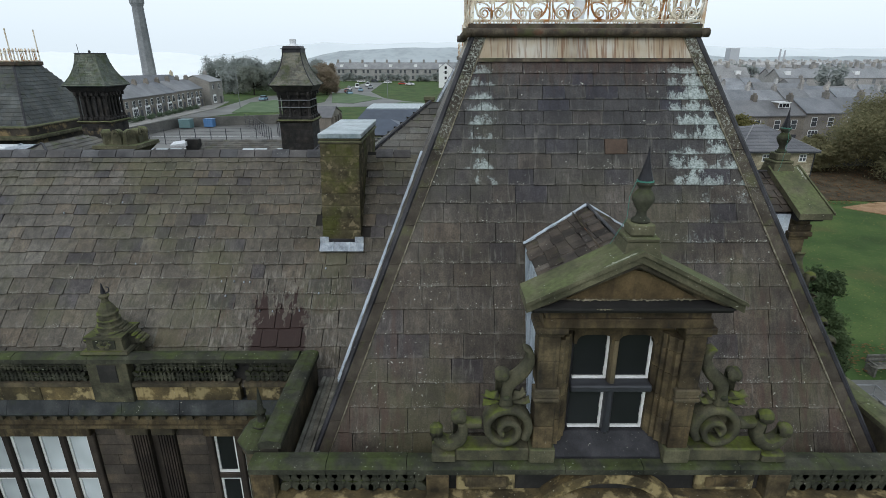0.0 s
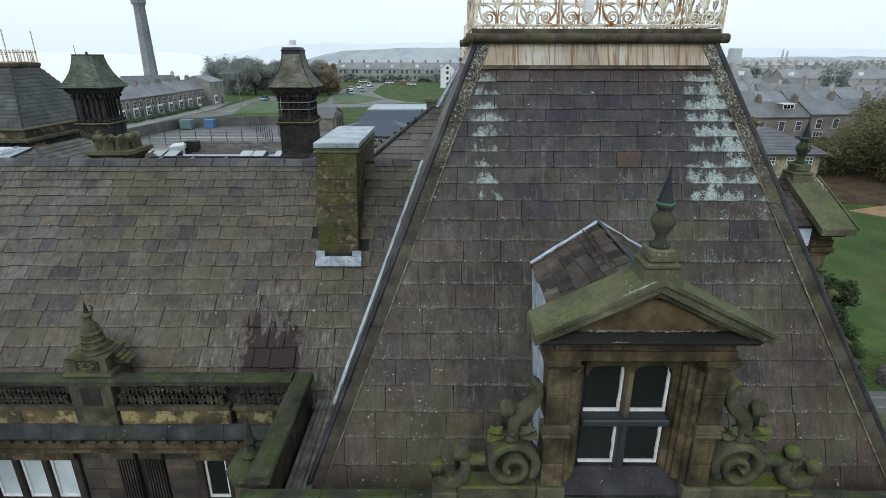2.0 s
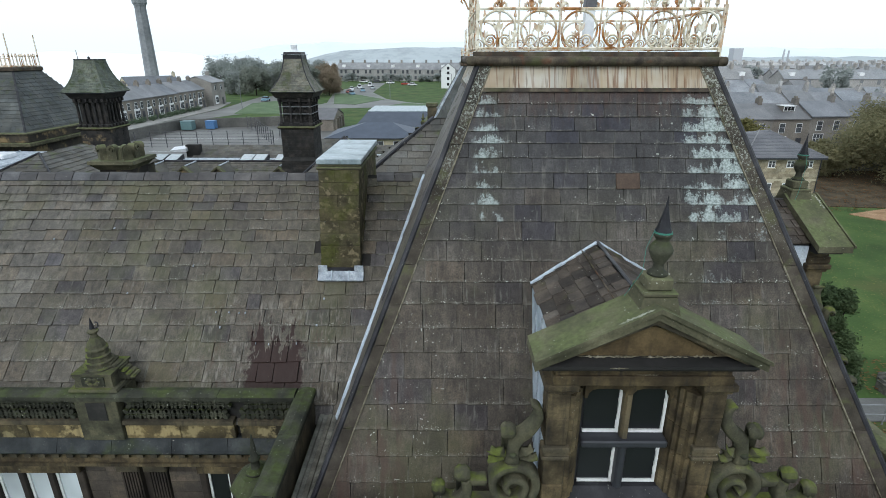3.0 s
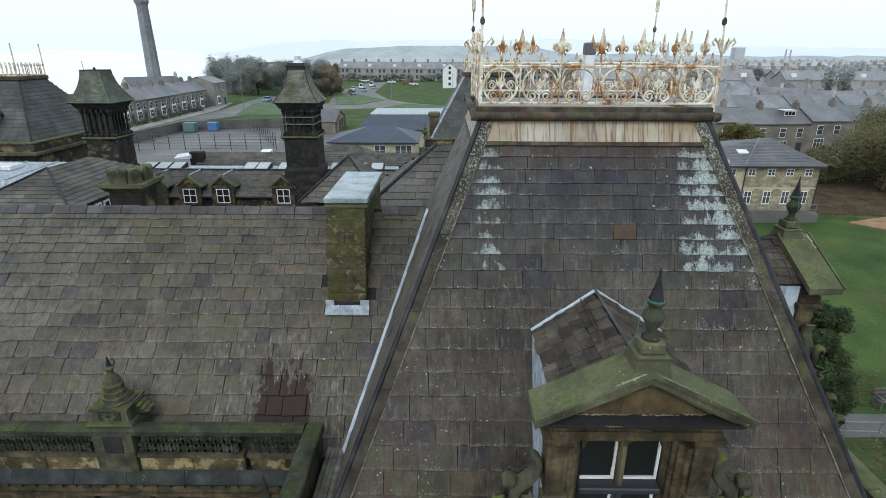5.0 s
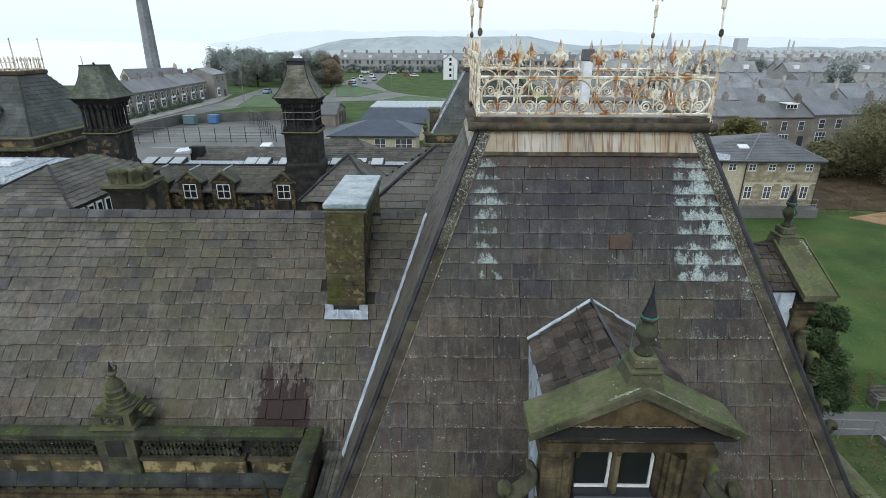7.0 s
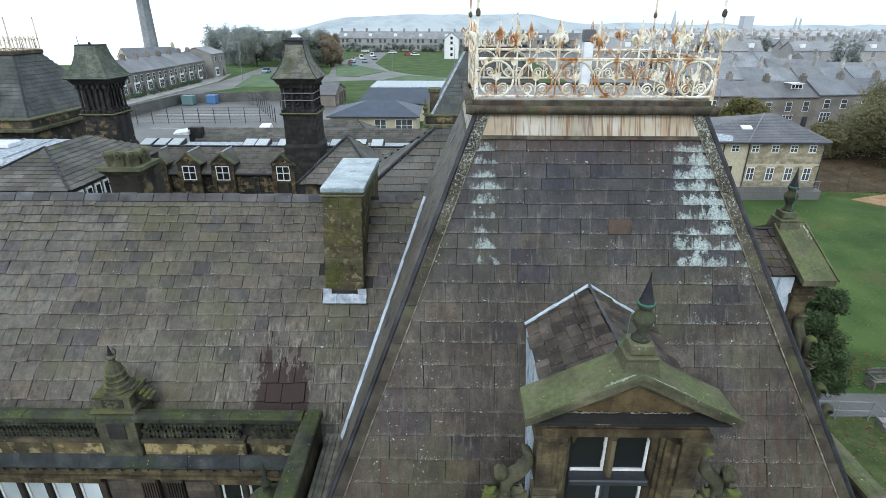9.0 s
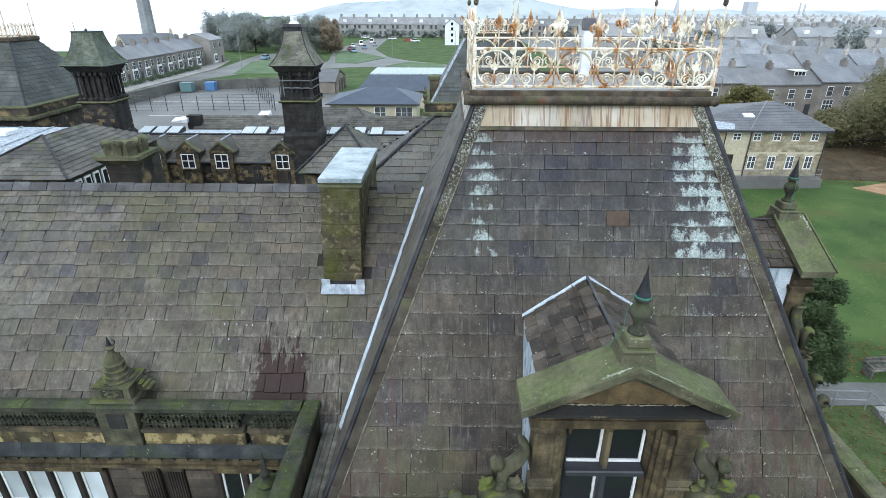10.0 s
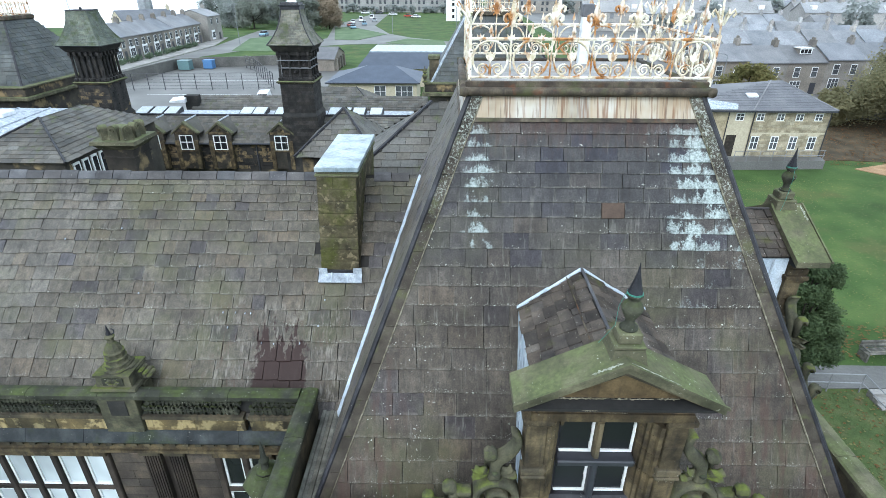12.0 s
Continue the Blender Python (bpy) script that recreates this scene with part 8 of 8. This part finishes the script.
rail = thing("handrail", (17.5, 18.0, 0), 0, "galvanised tubular handrail beside the steps", "handrail")
for x, y in ((15.0, 18.65), (16.4, 18.62), (17.75, 18.57)):
    part("post", tube(bmesh.new(), [(x, y, 0), (x, y, 1.0)], 0.03, 6), CHIMNEY_STONE, rail)
for z in (0.55, 1.0):
    part("rail", tube(bmesh.new(), [(14.0, 18.68, z), (16.4, 18.62, z), (17.75, 18.57, z), (18.1, 17.3, z - 0.35)], 0.03, 6), CHIMNEY_STONE, rail)
ramp = thing("handrail", (31, 49.1, 0.8), 0, "pale tubular handrail along the ramp before the lodge", "handrail")
for i in range(8):
    part("post", tube(bmesh.new(), [(26.5 + i * 1.2, 48.9 + i * 0.052, 0.8), (26.5 + i * 1.2, 48.9 + i * 0.052, 1.75)], 0.03, 5), CHIMNEY_STONE, ramp)
for z in (1.3, 1.75):
    part("rail", tube(bmesh.new(), [(26.4, 48.9, z), (35.0, 49.28, z)], 0.03, 5), CHIMNEY_STONE, ramp)
steps = thing("steps", (18.4, 17.4, 0), 0, "pale concrete steps beside the rail", "steps")
for i in range(3):
    part("step", bx(bmesh.new(), 18.0, 19.8, 17.5 + i * 0.32, 17.82 + i * 0.32, 0.0, 0.1 + i * 0.12, 0.01), PAVING, steps)


# ---- trees ----
def crown_mesh(name, clumps, leaves, size, material, seed):
    """Many small bent leaf sprays round clump centres (x, y, z, r)."""
    rng = random.Random(seed)
    vs, fs = [], []
    for cx, cy, cz, r in clumps:
        for _ in range(leaves):
            d = Vector((rng.gauss(0, 1), rng.gauss(0, 1), rng.gauss(0, 1))).normalized()
            p = Vector((cx, cy, cz)) + d * r * min(1.5, abs(rng.gauss(0.72, 0.3)))
            a = Vector((rng.gauss(0, 1), rng.gauss(0, 1), rng.gauss(0, 0.6))).normalized()
            b = d.cross(a).normalized() if d.cross(a).length > 0.01 else Vector((1, 0, 0))
            s = size * rng.uniform(0.6, 1.4)
            k = len(vs)
            vs += [tuple(p - a * s), tuple(p + b * s * 0.55 + d * s * 0.25), tuple(p + a * s), tuple(p - b * s * 0.55 + d * s * 0.25)]
            fs += [(k, k + 1, k + 2), (k, k + 2, k + 3)]
    me = bpy.data.meshes.new(name)
    me.from_pydata(vs, [], fs)
    me.materials.append(material)
    return me


def tree(x, y, h, r, material, seed, label, leaves=260, size=0.22, clumps=34, group="trees"):
    t = thing("tree", (x, y, 0), 0, label, "tree", group)
    rng = random.Random(seed)
    tr = bmesh.new()
    tube(tr, [(0, 0, 0), (0.1, 0.05, h * 0.2), (0, 0.1, h * 0.45), (0.1, 0, h * 0.8)], max(0.12, h * 0.03), 7, 0.3)
    own_part("trunk", tr, BARK, t)
    cl = []
    for i in range(clumps):
        a, q = rng.uniform(0, 6.283), math.sqrt(rng.random())
        z = h * rng.uniform(0.18, 0.9)
        reach = r * q * math.sqrt(max(0.1, 1 - ((z / h - 0.5) / 0.52) ** 2))
        cl.append((reach * math.cos(a), reach * math.sin(a), z, r * rng.uniform(0.22, 0.36)))
    for c in cl[:9]:
        own_part("limb", tube(bmesh.new(), [(0, 0, h * 0.25), (c[0] * 0.5, c[1] * 0.5, (h * 0.25 + c[2]) * 0.52), (c[0], c[1], c[2])], h * 0.012, 5, 0.3), BARK, t)
    own_part("crown", crown_mesh("crown", cl, leaves, size, material, seed), material, t)
    return t


tree(55.5, 63.5, 9.0, 8.0, LEAF_OLIVE, 1, "broad autumn tree with olive-brown leaves over bare soil", 1300, 0.14, 56)
tree(66, 70, 10.0, 8.6, LEAF_OLIVE, 2, "broad autumn tree with olive-brown leaves over bare soil", 500, 0.22, 46)
tree(46.5, 66, 4.2, 2.8, LEAF_OLIVE, 3, "low brown autumn tree beside the lodge", 260, 0.22, 26)
tree(38.2, 71.5, 6.3, 2.9, LEAF_MIXED, 4, "small yellow-green tree behind the lodge", 300, 0.2, 26)
tree(15.6, 20.3, 5.6, 1.12, LEAF_GREEN, 5, "dense dark green shrub tree against the building", 1100, 0.07, 44)
tree(15.7, 19.6, 3.8, 1.2, LEAF_GREEN, 6, "dense dark green shrub beside the path", 900, 0.07, 26)
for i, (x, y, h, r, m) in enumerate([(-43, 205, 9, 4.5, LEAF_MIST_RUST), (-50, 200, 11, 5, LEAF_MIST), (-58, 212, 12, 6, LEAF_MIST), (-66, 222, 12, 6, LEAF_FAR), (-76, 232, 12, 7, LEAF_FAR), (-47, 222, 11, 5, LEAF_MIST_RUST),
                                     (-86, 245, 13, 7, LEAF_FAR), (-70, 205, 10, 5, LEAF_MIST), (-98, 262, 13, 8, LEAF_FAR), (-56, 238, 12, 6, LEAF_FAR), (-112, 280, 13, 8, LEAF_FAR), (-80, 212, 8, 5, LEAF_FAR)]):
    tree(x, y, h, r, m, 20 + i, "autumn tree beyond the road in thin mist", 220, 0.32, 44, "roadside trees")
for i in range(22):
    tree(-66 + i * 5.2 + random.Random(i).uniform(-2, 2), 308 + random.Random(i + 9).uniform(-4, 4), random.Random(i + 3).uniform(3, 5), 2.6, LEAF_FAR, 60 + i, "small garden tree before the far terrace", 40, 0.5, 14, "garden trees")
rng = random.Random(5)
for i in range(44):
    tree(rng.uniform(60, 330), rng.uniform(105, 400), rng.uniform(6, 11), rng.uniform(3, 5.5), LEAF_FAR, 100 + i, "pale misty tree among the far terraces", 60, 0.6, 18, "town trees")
hedge = thing("hedge", (-66.5, 130, 0.1), 0, "clipped green hedge in front gardens of the terrace", "hedge")
own_part("leaves", crown_mesh("leaves", [(random.Random(i).uniform(-0.7, 0.7), -24 + i * 1.1, 0.55, 0.65) for i in range(40)], 110, 0.15, LEAF_HEDGE, 9), LEAF_HEDGE, hedge)

# fallen leaves on the lawn
def scatter(name, region, n, size, material, seed, label):
    rng = random.Random(seed)
    vs, fs = [], []
    for _ in range(n):
        x, y = rng.uniform(region[0], region[1]), rng.uniform(region[2], region[3])
        a, s = rng.uniform(0, 6.28), size * rng.uniform(0.6, 1.3)
        z = 0.075 + rng.uniform(0, 0.03)
        k = len(vs)
        vs += [(x + s * math.cos(a + j * 1.57), y + s * math.sin(a + j * 1.57) * 0.8, z + 0.02 * (j % 2)) for j in range(4)]
        fs.append((k, k + 1, k + 2, k + 3))
    me = bpy.data.meshes.new(name)
    me.from_pydata(vs, [], fs)
    me.materials.append(material)
    tagged(new(name, me), label, "leaves", kind="stuff")


scatter("fallen_leaves", (9, 44, 20.5, 46), 6500, 0.045, LEAF_MIXED, 3, "scattered yellow fallen leaves on the lawn")
scatter("fallen_leaves", (17.5, 26, 20.9, 23.5), 500, 0.07, LEAF_RUST, 8, "rusty fallen leaves beside the bench")
ground_patch("leaf_bed", [(9, 8), (26, 8), (26, 17.3), (17.95, 17.4), (17.95, 18.6), (9, 18.7)], 0.05, BED, "thin grass with bare soil and fallen leaves", "grass")
scatter("fallen_leaves", (9, 26, 9, 18.6), 1500, 0.055, LEAF_RUST, 4, "rusty fallen leaves on the grass")
scatter("fallen_leaves", (9, 26, 9, 18.6), 1500, 0.055, LEAF_MIXED, 14, "yellow fallen leaves on the grass")
scatter("fallen_leaves", (36, 68, 50, 72), 4200, 0.11, LEAF_RUST, 12, "rusty fallen leaves under the autumn trees")


# ---- slates of the two large roofs, piece by piece ----
FRONT_SLATES = [slate_mesh("slate", SLATE_FRONT, [v * 0.4 for v in n], 0.012, 0.99) for n in NICKS]
LEFT_SLATES = [slate_mesh("slate", SLATE_LEFT, [v * 0.8 for v in n], 0.025, 0.98) for n in NICKS]
run = math.hypot(1.0, 0.42)
heights = [7.36, 7.74, 8.12, 8.5, 8.88, 9.26, 9.64, 10.0, 10.36, 10.69, 11.0, 11.31, 11.6, 11.86, 12.1, 12.34, 12.57, 12.79, 12.98, 13.2, 13.4, 13.6]
courses = [(z - 7.36) * run for z in heights]
z_at = lambda q: 7.36 + q / run
placed = lay_slates((0, front_y(7.36), 7.36), (1, 0, 0), (0, 0.42, 1), courses, lambda q: (left_hip(z_at(q)) + 0.12, right_hip(z_at(q)) - 0.12),
                    lambda q: 0.54 if q < 4 else 0.46, 5, 0.02, None, 0.005, 0.5, (0.78, 1.3))
odd = min(placed, key=lambda p: abs(p[1] - 2.95) + abs(p[2] - (12.0 - 7.36) * run))
slate_parts([p for p in placed if p is not odd], FRONT_SLATES, pavilion_roof)
slate_parts([odd], [slate_mesh("slate", surface("rusty_brown_slate", (0.06, 0.04, 0.03), (0.085, 0.058, 0.043), (0.11, 0.077, 0.057), 4, 40, 0.7), NICKS[0])], pavilion_roof)
side = lay_slates((left_hip(7.36), 0, 7.36), (0, -1, 0), (0.404, 0, 1), [(z - 7.36) * math.hypot(1, 0.404) for z in heights],
                  lambda q: (-back_y(7.36 + q / 1.079), -front_y(7.36 + q / 1.079) - 0.2), lambda q: 0.5, 6, 0.02)
slate_rest(side, pavilion_roof, SLATE_REST, "side_slates")

zs = [7.36, 7.63, 7.93, 8.22, 8.52, 8.77, 9.03, 9.27, 9.49, 9.73, 9.95, 10.18, 10.37, 10.56, 10.74, 10.9, 11.05, 11.21, 11.36]
courses = [(z - 7.36) * math.sqrt(2) for z in zs]
edge = lambda q: left_hip(7.36 + q / math.sqrt(2)) + 0.05
inside = lambda x, q: -2.7 < x < -1.9 and q > 2.9 and q < 6
placed = lay_slates((0, 9.22, 7.36), (1, 0, 0), (0, 1, 1), courses, lambda q: (-18.0, edge(q)), lambda q: 0.5 - 0.026 * q, 15, 0.03, inside, 0.009, 1.3, (0.66, 1.4))
near = sorted(placed, key=lambda p: -p[1] + 0.6 * p[2])[:300]
ids = {id(p) for p in near}
slate_parts(near, LEFT_SLATES, range_roof)
slate_rest([p for p in placed if id(p) not in ids], range_roof, SLATE_REST)
for i in range(40):
    x = -18.0 + i * 0.43
    if x > -2.9 and x < -1.7:
        continue
    bm = bmesh.new()
    prism_x(bm, [(13.14, 11.34), (13.24, 11.46), (13.3, 11.49 + 0.008 * (i % 3)), (13.36, 11.46), (13.46, 11.34), (13.44, 11.28), (13.3, 11.42), (13.16, 11.28)], x + 0.005, x + 0.415 + 0.012 * (i % 2))
    if x < -0.75:
        part("ridge_tile", bm, RIDGE_TILE, range_roof)
    else:
        bm.free()

# small lead clips that hold slipped slates
clips = thing("lead_clips", (-4.2, 10.2, 8.4), 0, "small pale lead clips holding slipped slates on the roof", "roof clip")
for x, z, w in ((-4.9, 8.98, 0.03), (-4.62, 8.98, 0.025), (-4.4, 8.97, 0.03), (-4.27, 8.97, 0.03), (-4.75, 8.74, 0.05), (-3.95, 8.5, 0.025), (-3.68, 8.49, 0.025), (-3.1, 8.5, 0.03),
                (-2.72, 8.78, 0.06), (-2.62, 9.2, 0.05), (-6.9, 9.28, 0.04), (-8.9, 10.2, 0.03), (-7.6, 10.4, 0.04), (-5.6, 9.74, 0.025)):
    y = z + 1.86
    w = w * 0.3
    bm = bmesh.new()
    hull(bm, [(x - w, y - 0.03, z), (x + w, y - 0.03, z), (x + w * 0.8, y, z + 0.03), (x - w * 0.8, y, z + 0.03)],
         [(x - w, y - 0.06, z + 0.02), (x + w, y - 0.06, z + 0.02), (x + w * 0.8, y - 0.03, z + 0.05), (x - w * 0.8, y - 0.03, z + 0.05)])
    part("clip", bm, LEAD_PALE, clips)
